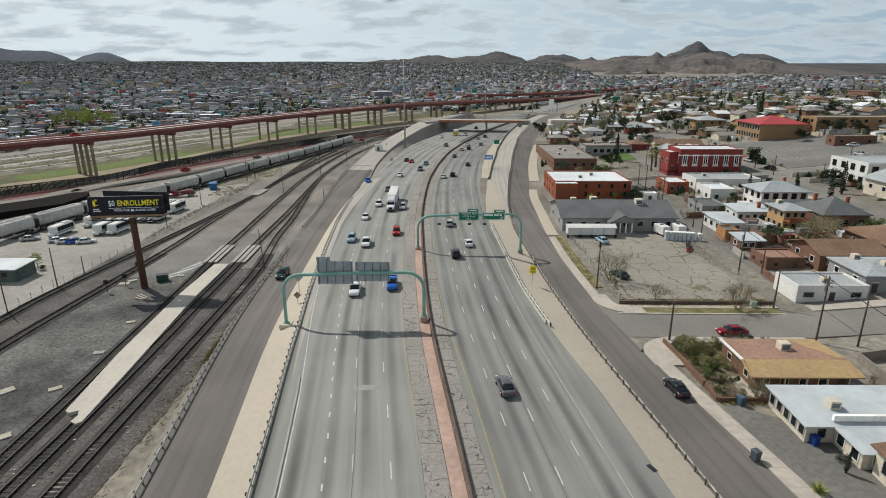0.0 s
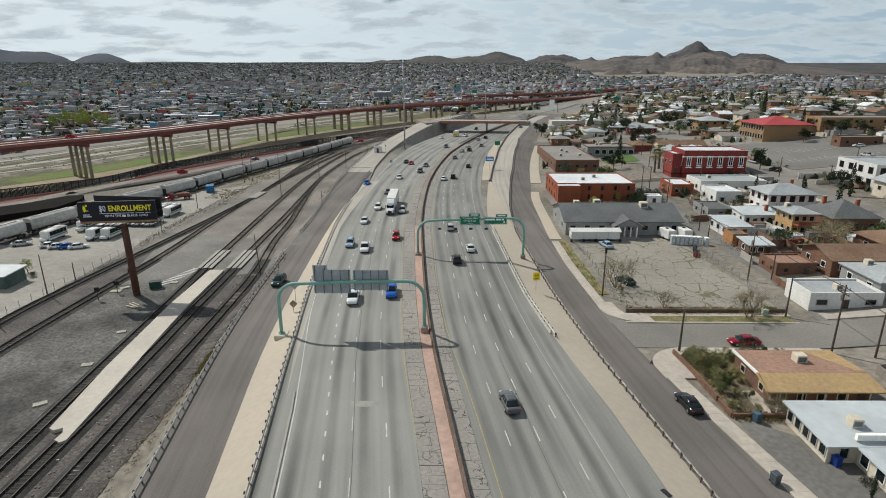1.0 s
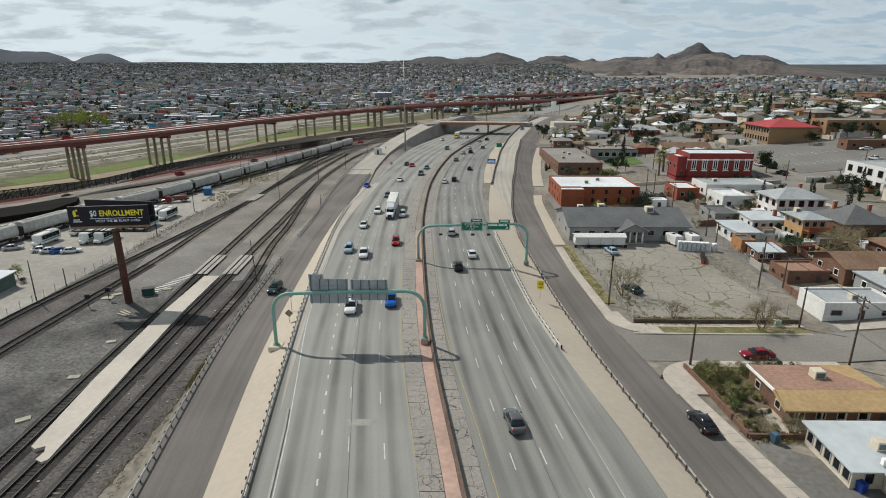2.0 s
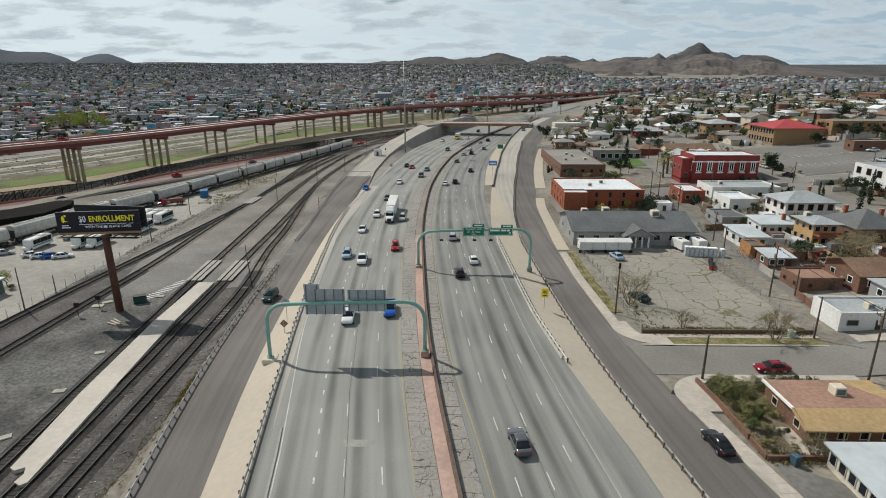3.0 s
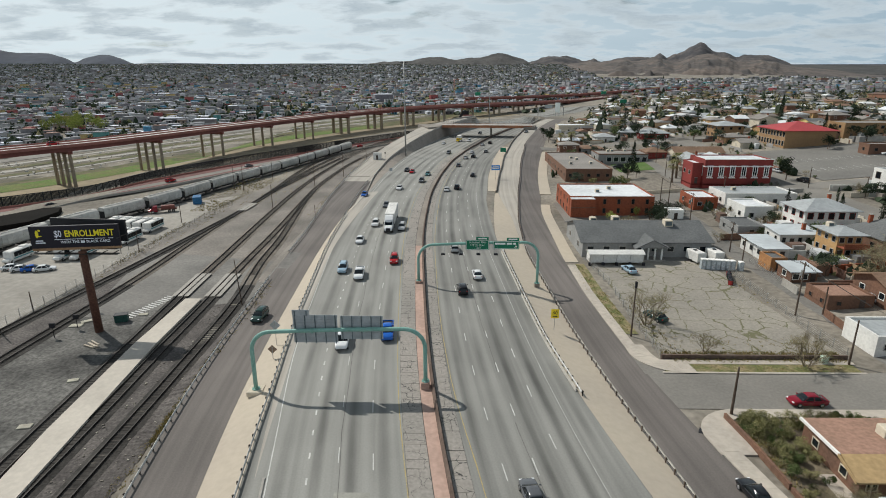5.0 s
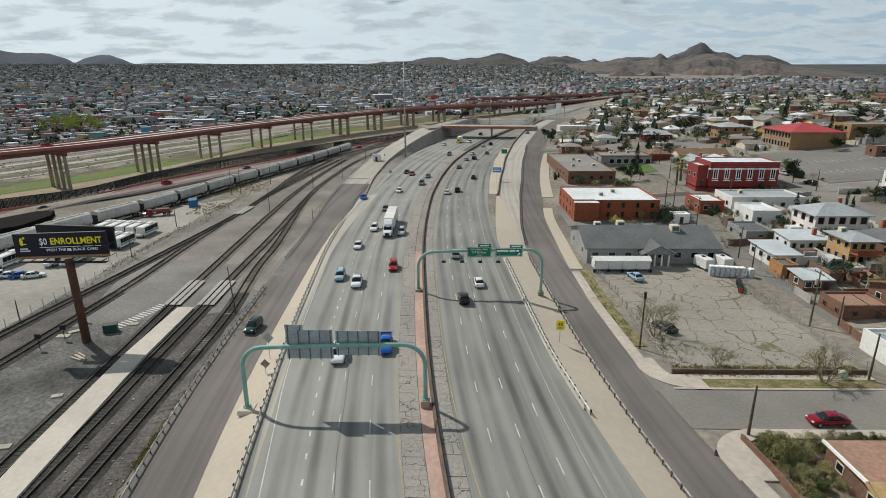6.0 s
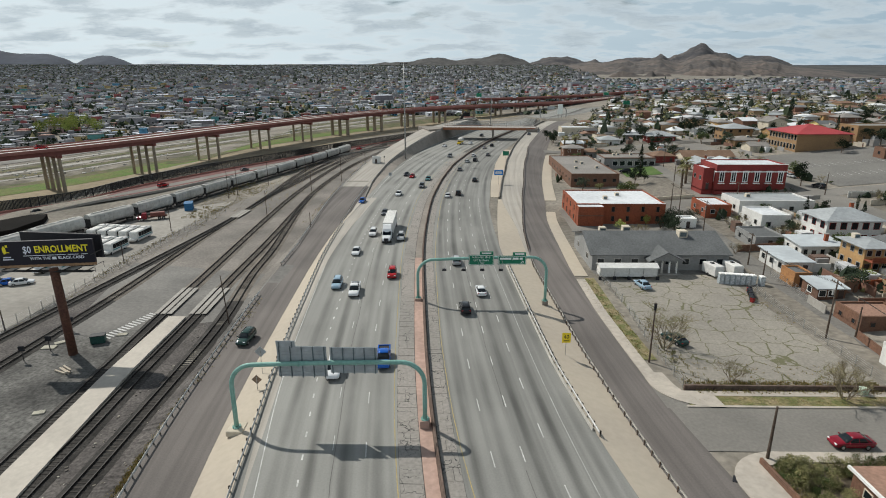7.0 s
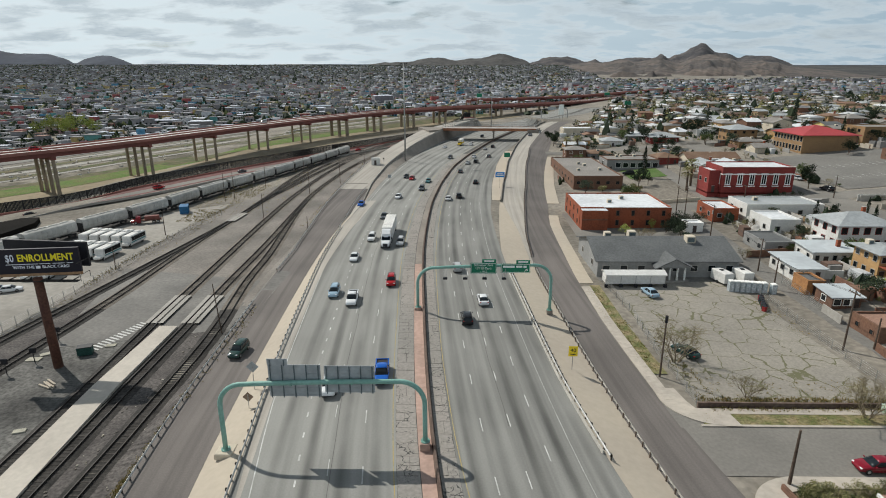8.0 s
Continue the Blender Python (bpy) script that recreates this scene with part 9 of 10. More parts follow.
yy = 62.0
count = 0
while yy < 345:
    xx = xk(min(yy, 420)) + 8 if yy > 215 else 66.0
    while xx < 110 + yy * 0.62:
        w, d = HR.uniform(7.5, 12.5), HR.uniform(8, 12)
        x0, y0 = xx + HR.uniform(0, 2), yy + HR.uniform(0, 2)
        if free(x0, y0, x0 + w, y0 + d, 0.6):
            wl_, rf_ = HR.choice(WALLS), HR.choice(ROOFS)
            fl = 2 if HR.random() < 0.14 else 1
            st = HR.choice(("gable_x", "gable_y", "hip", "hip", "flat"))
            near = yy < 200
            building("house", x0, y0, x0 + w, y0 + d, 2.7 * fl + HR.uniform(0, 0.5), wl_, rf_, st, "%s house with a %s roof in the neighbourhood" % (WNAME[wl_.name], RNAME[rf_.name]), rise=HR.uniform(1.0, 2.0), floors=fl, ws=3 if near else 2, ww=2 if near else 1, panes=near, coolers=1 if HR.random() < 0.5 else 0, chimney=1 if HR.random() < 0.2 else 0, group="neighbourhood houses", over=0.6)
            count += 1
        xx += w + HR.uniform(2, 5)
    yy += HR.uniform(13.5, 17)
TR = random.Random(8)
for _ in range(640):
    y = TR.uniform(70, 350)
    x = TR.uniform((xk(min(y, 420)) + 6) if y > 215 else 68, 120 + y * 0.65)
    if free(x - 1.5, y - 1.5, x + 1.5, y + 1.5, 0.2):
        kind = TR.choices(("broad", "dark", "bare", "shrub", "cypress", "hedge", "palm", "olive_shrub"), (3, 6, 4, 3, 1.4, 3, 0.5, 3))[0]
        plant(kind, x, y, TR.uniform(0.7, 1.35))
# green trees on the far river bank
for x, y, s in ((-334, 507, 2.4), (-318, 492, 2.7), (-305, 482, 2.6), (-297, 474, 2.3), (-299, 497, 2.8), (-285, 486, 2.0), (-320, 512, 2.4), (-330, 485, 2.0)):
    plant("willow", x, y, s)

# shrubs round the corner house
for kind, x, y, k in (("olive_shrub", 46.2, 79.4, 1.25), ("bare", 44.0, 79.2, 1.0), ("olive_shrub", 42.4, 79.6, 0.9), ("bare", 40.6, 65.6, 0.9), ("olive_shrub", 38.9, 65.9, 0.7), ("bare", 37.4, 66.0, 0.7), ("shrub", 54.9, 65.8, 0.7), ("bare", 56.0, 67.0, 0.9), ("cypress", 42.3, 51.4, 0.32)):
    plant(kind, x, y, k)

# ---- the city across the river ----
dk = np.array([(p[0], p[1]) for p in dense(DECK, 30)])


def deck_side(px, py):
    """Signed distance from the viaduct; positive on its far side."""
    best = np.full(len(px), 1e9)
    sign = np.zeros(len(px))
    for a, b in zip(dk[:-1], dk[1:]):
        d = b - a
        t = np.clip(((px - a[0]) * d[0] + (py - a[1]) * d[1]) / (d @ d), 0, 1)
        ex, ey = px - a[0] - t * d[0], py - a[1] - t * d[1]
        q = np.hypot(ex, ey)
        s = np.sign(d[0] * ey - d[1] * ex)
        m = q < best
        best[m], sign[m] = q[m], s[m]
    return best * sign


rng = np.random.default_rng(4)
pts = []
y = 120.0
while y < 4400:
    s = 10.8 + 0.0044 * y if y < 1300 else 12.4 + 0.0021 * (y - 1300)
    n = int((1.75 * y + 500) / s)
    x = -0.86 * y - 260 + s * np.arange(n)
    pts.append(np.stack([x + rng.uniform(-0.3, 0.3, n) * s, y + rng.uniform(-0.3, 0.3, n) * s, np.full(n, s)], 1))
    y += s * (1.0 if rng.random() > 0.14 else 1.7)
pts = np.concatenate(pts)
side = deck_side(pts[:, 0], pts[:, 1])
road_x = np.interp(pts[:, 1], MED_Y, MED_X)
X, Y = pts[:, 0], pts[:, 1]
keep = (side > 126) & (Y < 700)
keep |= (Y >= 640) & (np.abs(side) > 26) & ((Y > 740) | (np.abs(X - road_x) > 34))
keep |= (side < -24) & (Y > 350) & (X > np.interp(Y, [350, 420, 700], [75, 88, 205]))
keep |= (side < -24) & (Y > 120) & (X > 112 + 0.62 * Y)
bear = np.degrees(np.arctan2(X, Y))
keep &= ~((bear > 10.5) & (Y > 1650 + 160 * np.sin(X * 0.007) + 700 * np.clip(14 - bear, 0, 4)))
pts, side = pts[keep], side[keep]
hz = np.array([height(a, b) for a, b in pts[:, :2]])
rot = 0.35 + 0.5 * np.sin(pts[:, 0] * 0.0018) * np.cos(pts[:, 1] * 0.0013)


def box_field(name, cx, cy, z0, w, d, h, ang, material, label, cat, grow=0.0):
    n = len(cx)
    ca, sa = np.cos(ang), np.sin(ang)
    v = np.empty((n, 8, 3))
    for k, (dx, dy) in enumerate(((-0.5, -0.5), (0.5, -0.5), (0.5, 0.5), (-0.5, 0.5))):
        ex, ey = dx * w, dy * d
        for j in (0, 4):
            v[:, k + j, 0] = cx + ex * ca - ey * sa
            v[:, k + j, 1] = cy + ex * sa + ey * ca
            v[:, k + j, 2] = z0 + (h if j else 0)
    f = np.array([(4, 5, 6, 7), (0, 1, 5, 4), (1, 2, 6, 5), (2, 3, 7, 6), (3, 0, 4, 7)])
    faces = (np.arange(n)[:, None, None] * 8 + f[None]).reshape(-1, 4)
    g = Mesh()
    g.v, g.f = v.reshape(-1, 3).tolist(), faces.tolist()
    return struct(name, g, material, label, cat, kind="stuff")


# wall and roof colours carry a blue shift that paints in distance haze
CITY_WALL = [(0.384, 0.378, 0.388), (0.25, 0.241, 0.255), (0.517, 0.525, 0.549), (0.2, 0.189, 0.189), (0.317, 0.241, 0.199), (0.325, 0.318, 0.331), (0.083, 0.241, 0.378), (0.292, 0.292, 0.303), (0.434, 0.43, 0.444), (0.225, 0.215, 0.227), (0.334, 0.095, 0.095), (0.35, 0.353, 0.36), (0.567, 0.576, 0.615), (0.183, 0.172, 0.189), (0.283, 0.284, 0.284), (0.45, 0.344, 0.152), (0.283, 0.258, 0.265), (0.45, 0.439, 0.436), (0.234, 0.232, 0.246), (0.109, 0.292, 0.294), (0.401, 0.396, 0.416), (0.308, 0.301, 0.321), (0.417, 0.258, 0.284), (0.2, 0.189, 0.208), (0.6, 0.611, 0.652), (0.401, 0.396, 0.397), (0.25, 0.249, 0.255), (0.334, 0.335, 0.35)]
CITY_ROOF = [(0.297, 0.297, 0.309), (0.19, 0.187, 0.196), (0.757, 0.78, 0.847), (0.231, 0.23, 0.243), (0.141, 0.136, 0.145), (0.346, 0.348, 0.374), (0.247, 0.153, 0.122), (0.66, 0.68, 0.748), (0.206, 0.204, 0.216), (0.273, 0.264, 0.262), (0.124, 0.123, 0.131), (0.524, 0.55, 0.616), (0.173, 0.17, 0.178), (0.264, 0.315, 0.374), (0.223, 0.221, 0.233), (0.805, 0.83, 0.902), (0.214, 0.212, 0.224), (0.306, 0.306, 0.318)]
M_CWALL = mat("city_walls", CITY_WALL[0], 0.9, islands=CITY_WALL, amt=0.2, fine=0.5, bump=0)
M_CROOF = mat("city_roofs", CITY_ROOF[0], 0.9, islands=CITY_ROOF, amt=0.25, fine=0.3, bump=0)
n = len(pts)
S = pts[:, 2]
W, D = S * rng.uniform(0.42, 0.80, n), S * rng.uniform(0.38, 0.66, n)
Hh = rng.choice([2.3, 2.5, 2.7, 2.9, 3.0, 3.2, 5.4], n) * rng.uniform(0.9, 1.15, n)
big = rng.random(n) < 0.012
W[big] *= 2.4; D[big] *= 1.8; Hh[big] *= 1.5
house = rng.random(n) < 0.84
us = house & (side < 0) & (pts[:, 1] < 760)
far = house & ~us & (pts[:, 1] >= 1300)
a = house & ~us & ~far
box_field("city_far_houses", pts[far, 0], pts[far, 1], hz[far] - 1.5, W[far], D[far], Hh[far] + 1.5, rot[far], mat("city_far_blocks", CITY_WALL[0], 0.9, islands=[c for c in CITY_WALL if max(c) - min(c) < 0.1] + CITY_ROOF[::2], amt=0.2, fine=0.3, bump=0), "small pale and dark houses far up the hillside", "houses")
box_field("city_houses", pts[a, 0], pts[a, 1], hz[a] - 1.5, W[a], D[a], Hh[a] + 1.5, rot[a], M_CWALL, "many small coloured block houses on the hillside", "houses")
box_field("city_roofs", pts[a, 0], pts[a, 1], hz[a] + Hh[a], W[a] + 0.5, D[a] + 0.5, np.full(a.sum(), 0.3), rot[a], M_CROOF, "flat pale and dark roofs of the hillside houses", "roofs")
b = a & (rng.random(n) < 0.55)
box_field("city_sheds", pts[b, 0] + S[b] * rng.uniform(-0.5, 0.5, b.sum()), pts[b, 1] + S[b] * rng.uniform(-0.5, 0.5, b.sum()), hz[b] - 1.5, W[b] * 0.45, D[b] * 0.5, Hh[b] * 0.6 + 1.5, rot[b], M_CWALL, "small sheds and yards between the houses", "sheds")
b = a & (rng.random(n) < 0.22) & (Hh < 5)
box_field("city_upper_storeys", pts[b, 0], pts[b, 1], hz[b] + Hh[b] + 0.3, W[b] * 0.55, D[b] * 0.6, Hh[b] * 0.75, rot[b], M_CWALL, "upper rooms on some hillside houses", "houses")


def gable_field(name, cx, cy, z, w, d, rise, ang, material, label):
    """Pitched roofs, ridge along x."""
    n = len(cx)
    ca, sa = np.cos(ang), np.sin(ang)
    v = np.empty((n, 6, 3))
    for k, (dx, dy, up) in enumerate(((-0.5, -0.5, 0), (0.5, -0.5, 0), (0.5, 0.5, 0), (-0.5, 0.5, 0), (-0.4, 0, 1), (0.4, 0, 1))):
        ex, ey = dx * w, dy * d
        v[:, k, 0], v[:, k, 1], v[:, k, 2] = cx + ex * ca - ey * sa, cy + ex * sa + ey * ca, z + rise * up
    g = Mesh()
    g.v = v.reshape(-1, 3).tolist()
    g.f = [tuple(i * 6 + j for j in q) for i in range(n) for q in ((0, 1, 5, 4), (2, 3, 4, 5), (1, 2, 5), (3, 0, 4))]
    return struct(name, g, material, label, "roofs", kind="stuff")


us_wall = mat("far_house_walls", (0.4, 0.4, 0.4), 0.9, islands=[(0.52, 0.47, 0.39), (0.60, 0.59, 0.56), (0.24, 0.12, 0.08), (0.30, 0.29, 0.28), (0.36, 0.25, 0.15), (0.55, 0.50, 0.42), (0.20, 0.11, 0.08), (0.44, 0.42, 0.39)], amt=0.15, fine=0.6, bump=0)
us_roof = mat("far_house_roofs", (0.4, 0.4, 0.4), 0.9, islands=[(0.30, 0.31, 0.32), (0.14, 0.09, 0.07), (0.50, 0.51, 0.52), (0.18, 0.18, 0.18), (0.22, 0.19, 0.17), (0.36, 0.38, 0.39), (0.10, 0.10, 0.10), (0.22, 0.13, 0.09), (0.66, 0.67, 0.67), (0.26, 0.25, 0.24)], amt=0.15, fine=0.5, bump=0)
us_rot = np.where(rng.random(n) < 0.5, 0.0, math.pi / 2) + 0.06
box_field("far_houses", pts[us, 0], pts[us, 1], hz[us] - 1.5, W[us] * 1.15, D[us] * 1.15, Hh[us] * 0.8 + 1.5, us_rot[us], us_wall, "small houses of the far neighbourhood", "houses")
gable_field("far_roofs", pts[us, 0], pts[us, 1], hz[us] + Hh[us] * 0.8, W[us] * 1.15 + 0.9, D[us] * 1.15 + 0.9, np.full(us.sum(), 1.1), us_rot[us], us_roof, "pitched roofs of the far neighbourhood")
# windows and doors on the southern fronts of the nearer ones
b = a & (pts[:, 1] < 1100)
k = b.sum()
nx, ny = np.sin(rot[b]), -np.cos(rot[b])
for s in (-0.27, 0.27):
    box_field("city_windows", pts[b, 0] + nx * (D[b] / 2) + np.cos(rot[b]) * W[b] * s, pts[b, 1] + ny * (D[b] / 2) + np.sin(rot[b]) * W[b] * s, hz[b] + 0.9, np.full(k, 1.4), np.full(k, 0.15), np.full(k, 1.4), rot[b], M_PANE, "dark windows of the hillside houses", "windows")

# trees of the city: small uneven tufts
def tuft_field(name, cx, cy, cz, w, h, material, label):
    n = len(cx)
    base = np.array([(1, 0, 0.1), (-0.4, 0.9, 0.0), (-0.5, -0.85, 0.15), (0.1, 0.1, 1.0), (0.75, 0.6, 0.6), (-0.7, 0.2, 0.65), (0.15, -0.75, 0.55)])
    f = np.array([(0, 1, 4), (1, 2, 5), (2, 0, 6), (4, 1, 3), (1, 5, 3), (5, 2, 3), (2, 6, 3), (6, 0, 3), (0, 4, 3)])
    v = base[None] * (1 + rng.uniform(-0.35, 0.35, (n, 7, 1)))
    v = v * np.stack([w, w, h], 1)[:, None, :]
    ang = rng.uniform(0, 6.28, n)
    x = v[:, :, 0] * np.cos(ang)[:, None] - v[:, :, 1] * np.sin(ang)[:, None]
    yv = v[:, :, 0] * np.sin(ang)[:, None] + v[:, :, 1] * np.cos(ang)[:, None]
    v = np.stack([x + cx[:, None], yv + cy[:, None], v[:, :, 2] + cz[:, None] - 0.5], 2)
    g = Mesh()
    g.v = v.reshape(-1, 3).tolist()
    g.f = (np.arange(n)[:, None, None] * 7 + f[None]).reshape(-1, 3).tolist()
    return struct(name, g, material, label, "trees", kind="stuff")


sel = rng.random(n) < np.where(pts[:, 1] > 800, 0.42, 0.75)
q = pts[sel]
ox, oy = q[:, 2] * rng.uniform(-0.6, 0.6, len(q)), q[:, 2] * rng.uniform(-0.6, 0.6, len(q))
tall = np.where(rng.random(len(q)) < 0.05, 2.4, 1.0)
tuft_field("city_trees", q[:, 0] + ox, q[:, 1] + oy, hz[sel], q[:, 2] * rng.uniform(0.2, 0.40, len(q)) / np.sqrt(tall), rng.uniform(2.6, 5.0, len(q)) * tall ** 0.7 + q[:, 1] * 0.0006, M_LEAF["dark"], "dark garden trees between the hillside houses")
sel = rng.random(n) < 0.20
q = pts[sel]
tuft_field("city_scrub", q[:, 0] + q[:, 2] * rng.uniform(-0.6, 0.6, len(q)), q[:, 1] + q[:, 2] * rng.uniform(-0.6, 0.6, len(q)), hz[sel], q[:, 2] * rng.uniform(0.18, 0.36, len(q)), rng.uniform(2.8, 5.2, len(q)), M_LEAF["olive"], "olive scrub between the hillside houses")


def leafy_field(name, cx, cy, cz, w, h, material, label, leaves=26):
    """Crowns of loose leaf clumps on short stems."""
    n = len(cx)
    c = np.stack([cx, cy, cz + h * 0.55], 1)[:, None, :]
    d = rng.normal(size=(n, leaves, 3))
    d /= np.linalg.norm(d, axis=2, keepdims=True)
    d *= rng.uniform(0.35, 1.0, (n, leaves, 1)) * np.stack([w, w, h * 0.45], 1)[:, None, :]
    size = (w[:, None] * rng.uniform(0.28, 0.5, (n, leaves)))[:, :, None, None]
    tri = rng.normal(size=(n, leaves, 3, 3)) * 0.75 * size
    leaf = ((c + d)[:, :, None, :] + tri).reshape(-1, 3)
    stem = np.stack([np.stack([cx + a, cy + b, cz - 0.3 + u * h * 0.5], 1) for a, b, u in ((-0.15, 0, 0), (0.15, 0, 0), (0, 0.1, 1))], 1).reshape(-1, 3)
    g = Mesh()
    g.v = np.concatenate([leaf, stem]).tolist()
    g.f = np.arange(len(g.v)).reshape(-1, 3).tolist()
    return struct(name, g, material, label, "trees", kind="stuff")


near_us = np.flatnonzero((side < -20) & (pts[:, 1] < 800))
for tone, share, lab in (("dark", 0.75, "dark garden trees of the far neighbourhood"), ("olive", 0.3, "olive spring trees of the far neighbourhood"), ("twig", 0.3, "bare brown trees of the far neighbourhood")):
    k = near_us[rng.random(len(near_us)) < share]
    tall = np.where(rng.random(len(k)) < 0.12, 1.5, 1.0)
    leafy_field("neighbourhood_trees", pts[k, 0] + pts[k, 2] * rng.uniform(0.42, 0.62, len(k)) * rng.choice([-1, 1], len(k)), pts[k, 1] + pts[k, 2] * rng.uniform(-0.6, 0.6, len(k)), hz[k], rng.uniform(1.3, 2.6, len(k)) / tall, rng.uniform(4.0, 7.5, len(k)) * tall, M_LEAF[tone], lab)
k = np.flatnonzero((side > 0) & (pts[:, 1] < 1100) & (rng.random(n) < 0.07))
leafy_field("city_green_trees", pts[k, 0] + pts[k, 2] * rng.uniform(-0.6, 0.6, len(k)), pts[k, 1] + pts[k, 2] * rng.uniform(-0.6, 0.6, len(k)), hz[k], rng.uniform(1.8, 3.4, len(k)), rng.uniform(4.0, 7.0, len(k)), M_LEAF["green"], "fresh green trees between the hillside houses")
k = np.flatnonzero((side > 0) & (pts[:, 1] < 760) & (rng.random(n) < 0.35))
leafy_field("riverside_trees", pts[k, 0] + pts[k, 2] * 0.55, pts[k, 1] + pts[k, 2] * rng.uniform(-0.6, 0.6, len(k)), hz[k], rng.uniform(1.6, 3.2, len(k)), rng.uniform(4.0, 7.0, len(k)), M_LEAF["dark"], "dark trees between the houses by the river")

# garden scrub, walls and sheds between the nearer houses
YR = np.random.default_rng(77)
spots = []
while len(spots) < 2600:
    y = YR.uniform(100, 420)
    x = YR.uniform((xk(min(y, 420)) + 5) if y > 215 else 66, 118 + y * 0.64)
    if free(x - 0.8, y - 0.8, x + 0.8, y + 0.8, 0.1):
        spots.append((x, y, height(x, y), YR.random()))
sp = np.array(spots)
k = sp[:, 3] < 0.45
tuft_field("garden_scrub", sp[k, 0], sp[k, 1], sp[k, 2] + 0.3, YR.uniform(0.5, 1.7, k.sum()), YR.uniform(0.8, 3.2, k.sum()), M_LEAF["dark"], "dark low shrubs between the houses")
k = (sp[:, 3] >= 0.45) & (sp[:, 3] < 0.72)
tuft_field("garden_scrub", sp[k, 0], sp[k, 1], sp[k, 2] + 0.3, YR.uniform(0.4, 1.1, k.sum()), YR.uniform(0.6, 1.8, k.sum()), M_LEAF["olive"], "olive low shrubs between the houses")
k = (sp[:, 3] >= 0.72) & (sp[:, 3] < 0.9)
q = np.where(YR.random(k.sum()) < 0.5, 0.0, math.pi / 2)
box_field("garden_walls", sp[k, 0], sp[k, 1], sp[k, 2] - 0.4, YR.uniform(4, 11, k.sum()), np.full(k.sum(), 0.2), YR.uniform(1.5, 2.2, k.sum()), q, us_wall, "low block walls and board fences between gardens", "walls")
k = sp[:, 3] >= 0.9
box_field("garden_sheds", sp[k, 0], sp[k, 1], sp[k, 2] - 0.3, YR.uniform(1.6, 3.6, k.sum()), YR.uniform(1.6, 3.4, k.sum()), YR.uniform(2.2, 2.8, k.sum()), YR.uniform(-0.1, 0.1, k.sum()), us_roof, "small sheds and stored things in the gardens", "sheds")

# ---- mountains ----
def ridge(name, depth, bumps, base, thick, material, label, seed, rough):
    """bumps: (bearing in degrees, width to the left, width to the right, height in metres, sharpness)."""
    g = Mesh()
    cols = np.arange(-46, 46.01, 0.11)
    rows = 18
    for i in range(rows):
        s = i / (rows - 1)
        y = depth - thick * (1 - s)
        for c in cols:
            c2 = c + 0.25 * noise.noise(Vector((c * 0.9, s * 3 + seed, 1.0)))
            h = sum((hh * math.exp(-abs((c2 - b) / (wl_ if c2 < b else wr_)) ** pw)) ** 4 for b, wl_, wr_, hh, pw in bumps) ** 0.25
            x = y * math.tan(radians(c))
            nr = noise.ridged_multi_fractal(Vector((x * 0.0055 + seed, y * 0.0035, 3.0)), 0.9, 2.1, 6, 1.0, 2.0) - 1.1
            nz = noise.fractal(Vector((x * 0.012 + seed, y * 0.012, seed)), 1.0, 2.1, 6)
            env = min(1.0, h / 40)
            shape = math.sin(math.pi / 2 * s) ** 1.15
            z = base(c) + h * shape + (nr * rough * (1.15 - s) + nz * rough * 0.35) * env - 75 * (1 - s) - (80 if i == 0 else 0)
            g.v.append((x, y, z))
    n = len(cols)
    for i in range(rows - 1):
        for k in range(n - 1):
            p = i * n + k
            g.f.append((p, p + 1, p + n + 1, p + n))
    return struct(name, g, material, label, "mountains", soft=True)


# rock colours pulled towards grey, blue in the west, to paint in haze
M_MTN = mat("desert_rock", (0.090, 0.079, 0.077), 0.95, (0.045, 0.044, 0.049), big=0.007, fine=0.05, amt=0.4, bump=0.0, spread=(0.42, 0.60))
M_MTNB = mat("haze_tinted_rock", (0.044, 0.056, 0.082), 0.95, (0.034, 0.043, 0.064), big=0.004, fine=0.02, amt=0.15, bump=0.0)
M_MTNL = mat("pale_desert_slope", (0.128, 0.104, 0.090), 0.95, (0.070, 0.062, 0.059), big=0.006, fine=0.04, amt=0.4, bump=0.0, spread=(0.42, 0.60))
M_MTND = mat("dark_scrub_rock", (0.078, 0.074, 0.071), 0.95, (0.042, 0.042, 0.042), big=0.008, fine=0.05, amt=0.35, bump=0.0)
ridge("mountains_west", 4880, [(-38.5, 6, 2.6, 160, 2), (-35.2, 2.5, 2.5, 99, 4), (-30.1, 2.0, 1.6, 84, 2.6), (-25.5, 4, 6, 20, 2), (-13, 9, 9, 14, 2), (-4, 5, 4, 20, 2)], lambda c: 112, 500, M_MTNB, "low mesa on the horizon, coloured blue-grey for haze", 2.0, 8)
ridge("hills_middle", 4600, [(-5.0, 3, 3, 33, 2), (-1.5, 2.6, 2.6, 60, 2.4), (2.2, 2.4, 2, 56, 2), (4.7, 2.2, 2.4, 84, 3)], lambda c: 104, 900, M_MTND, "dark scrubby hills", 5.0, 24)
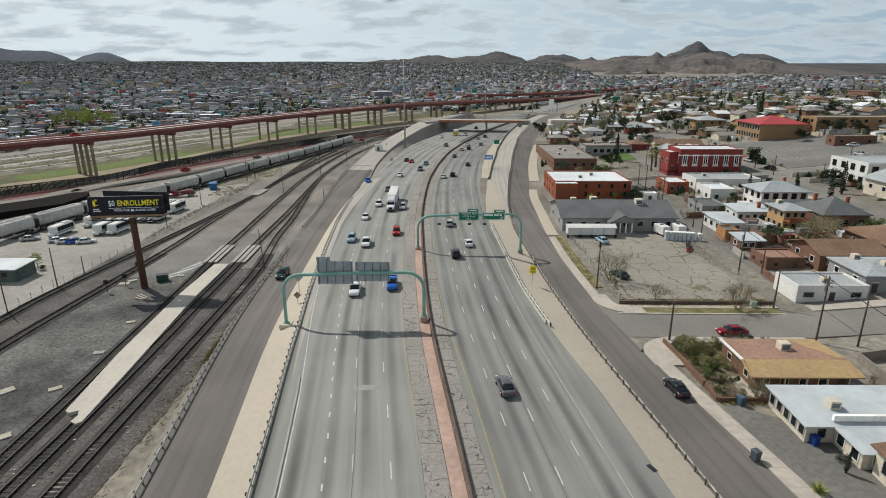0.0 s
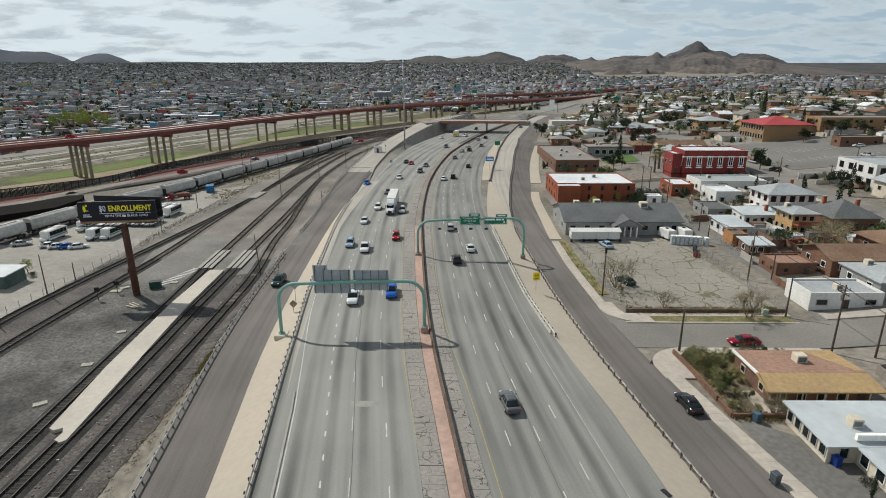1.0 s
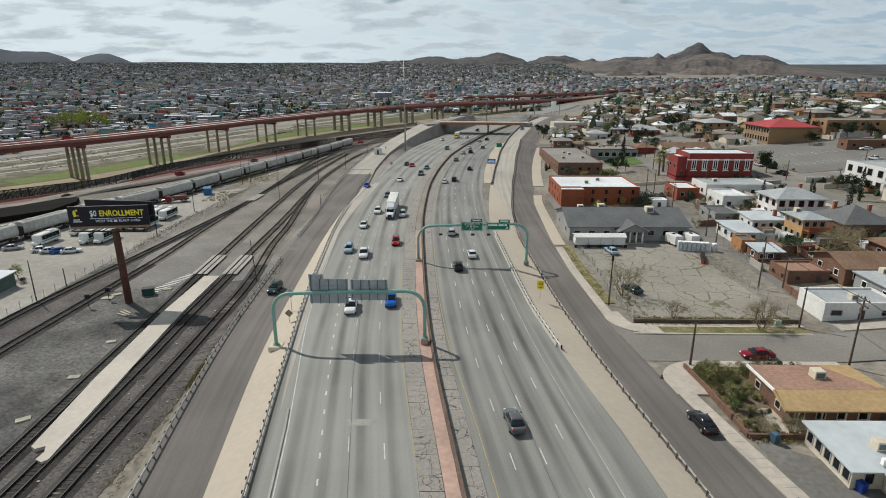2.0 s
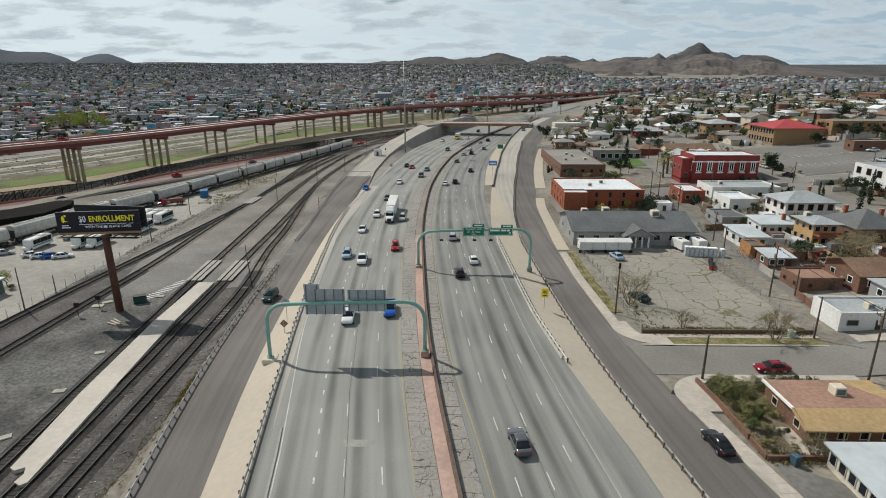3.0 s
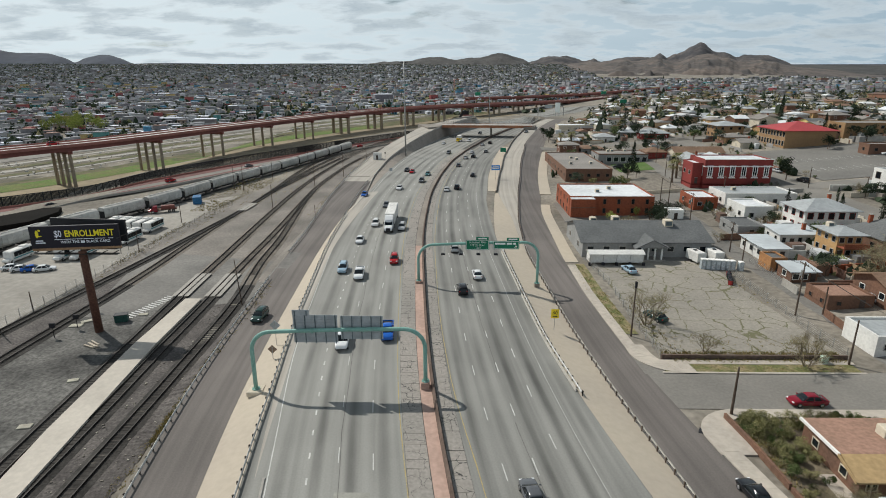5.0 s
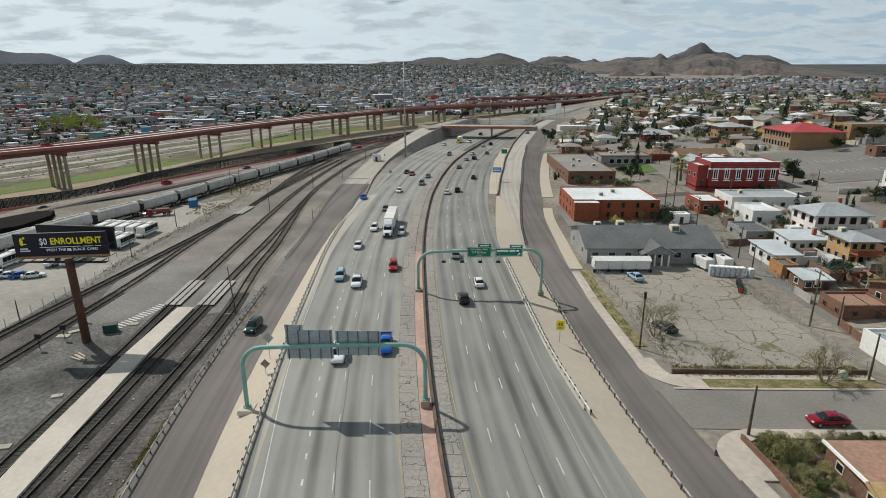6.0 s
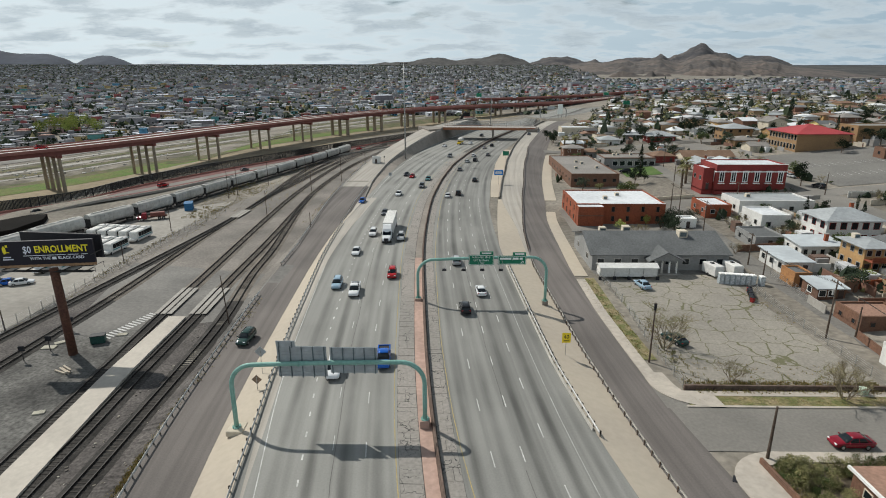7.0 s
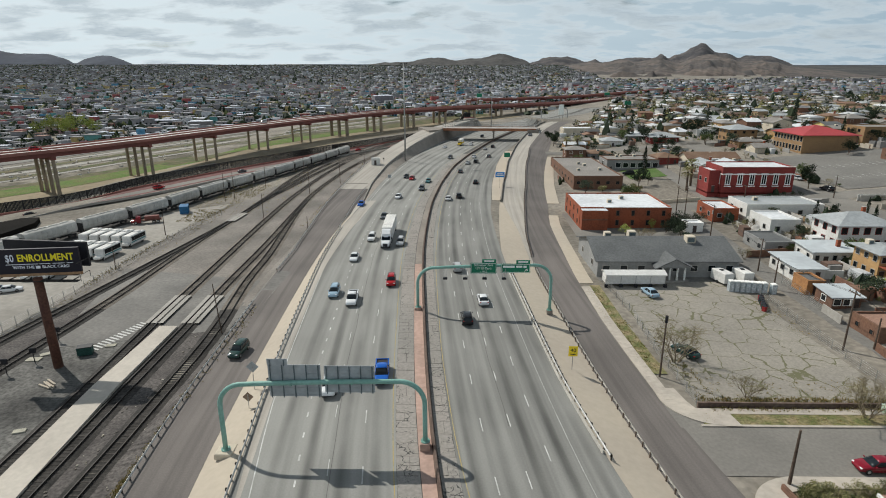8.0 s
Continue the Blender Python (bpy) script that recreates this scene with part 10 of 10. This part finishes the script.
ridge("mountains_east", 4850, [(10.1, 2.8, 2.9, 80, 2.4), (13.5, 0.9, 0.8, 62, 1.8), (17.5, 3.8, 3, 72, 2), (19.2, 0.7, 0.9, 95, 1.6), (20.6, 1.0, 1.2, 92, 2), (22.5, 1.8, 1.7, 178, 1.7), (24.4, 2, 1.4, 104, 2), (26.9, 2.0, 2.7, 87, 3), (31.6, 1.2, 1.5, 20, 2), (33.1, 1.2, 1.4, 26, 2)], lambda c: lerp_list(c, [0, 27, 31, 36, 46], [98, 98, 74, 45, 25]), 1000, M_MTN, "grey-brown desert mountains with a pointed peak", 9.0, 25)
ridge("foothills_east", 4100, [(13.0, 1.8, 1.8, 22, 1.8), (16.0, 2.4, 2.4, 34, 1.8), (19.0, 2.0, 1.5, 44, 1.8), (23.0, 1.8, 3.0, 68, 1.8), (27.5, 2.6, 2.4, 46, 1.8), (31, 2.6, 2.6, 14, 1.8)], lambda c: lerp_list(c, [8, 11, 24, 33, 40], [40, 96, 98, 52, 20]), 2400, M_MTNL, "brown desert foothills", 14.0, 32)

# ---- median slabs ----
SR = random.Random(12)
bed = bpy.data.objects["median_bed"]


def slabs(lo, hi, y0, y1, parent):
    rest = Mesh()
    y = y0
    while y < y1:
        ln = SR.uniform(1.2, 3.0)
        cut = SR.random() < 0.3
        edges = [lo, lo + (hi - lo) * SR.uniform(0.4, 0.66), hi] if cut else [lo, hi]
        for a, b in zip(edges, edges[1:]):
            j = [SR.uniform(-0.07, 0.07) for _ in range(8)]
            e = 0.02
            c = [(a + e + j[0] * 0.4, y + e + j[1]), (b - e + j[2] * 0.4, y + e + j[3]), (b - e + j[4] * 0.4, y + ln - e + j[5] * 0.5), (a + e + j[6] * 0.4, y + ln - e + j[7] * 0.5)]
            top = [(med(yy) + o, yy, 0.062) for o, yy in c]
            low = [(p[0], p[1], 0.005) for p in top]
            fs = [(0, 1, 2, 3), (0, 4, 5, 1), (1, 5, 6, 2), (2, 6, 7, 3), (3, 7, 4, 0)]
            if y < 135:
                part("slab", Mesh().add(top + low, fs), M_SLAB, parent)
            else:
                rest.add(top + low, fs)
        y += ln
    tagged(part("slabs", rest, M_SLAB, parent), kind="stuff")


slabs(-4.28, -1.8, 40, 330, bed)
slabs(0.28, 2.28, 40, 330, bed)
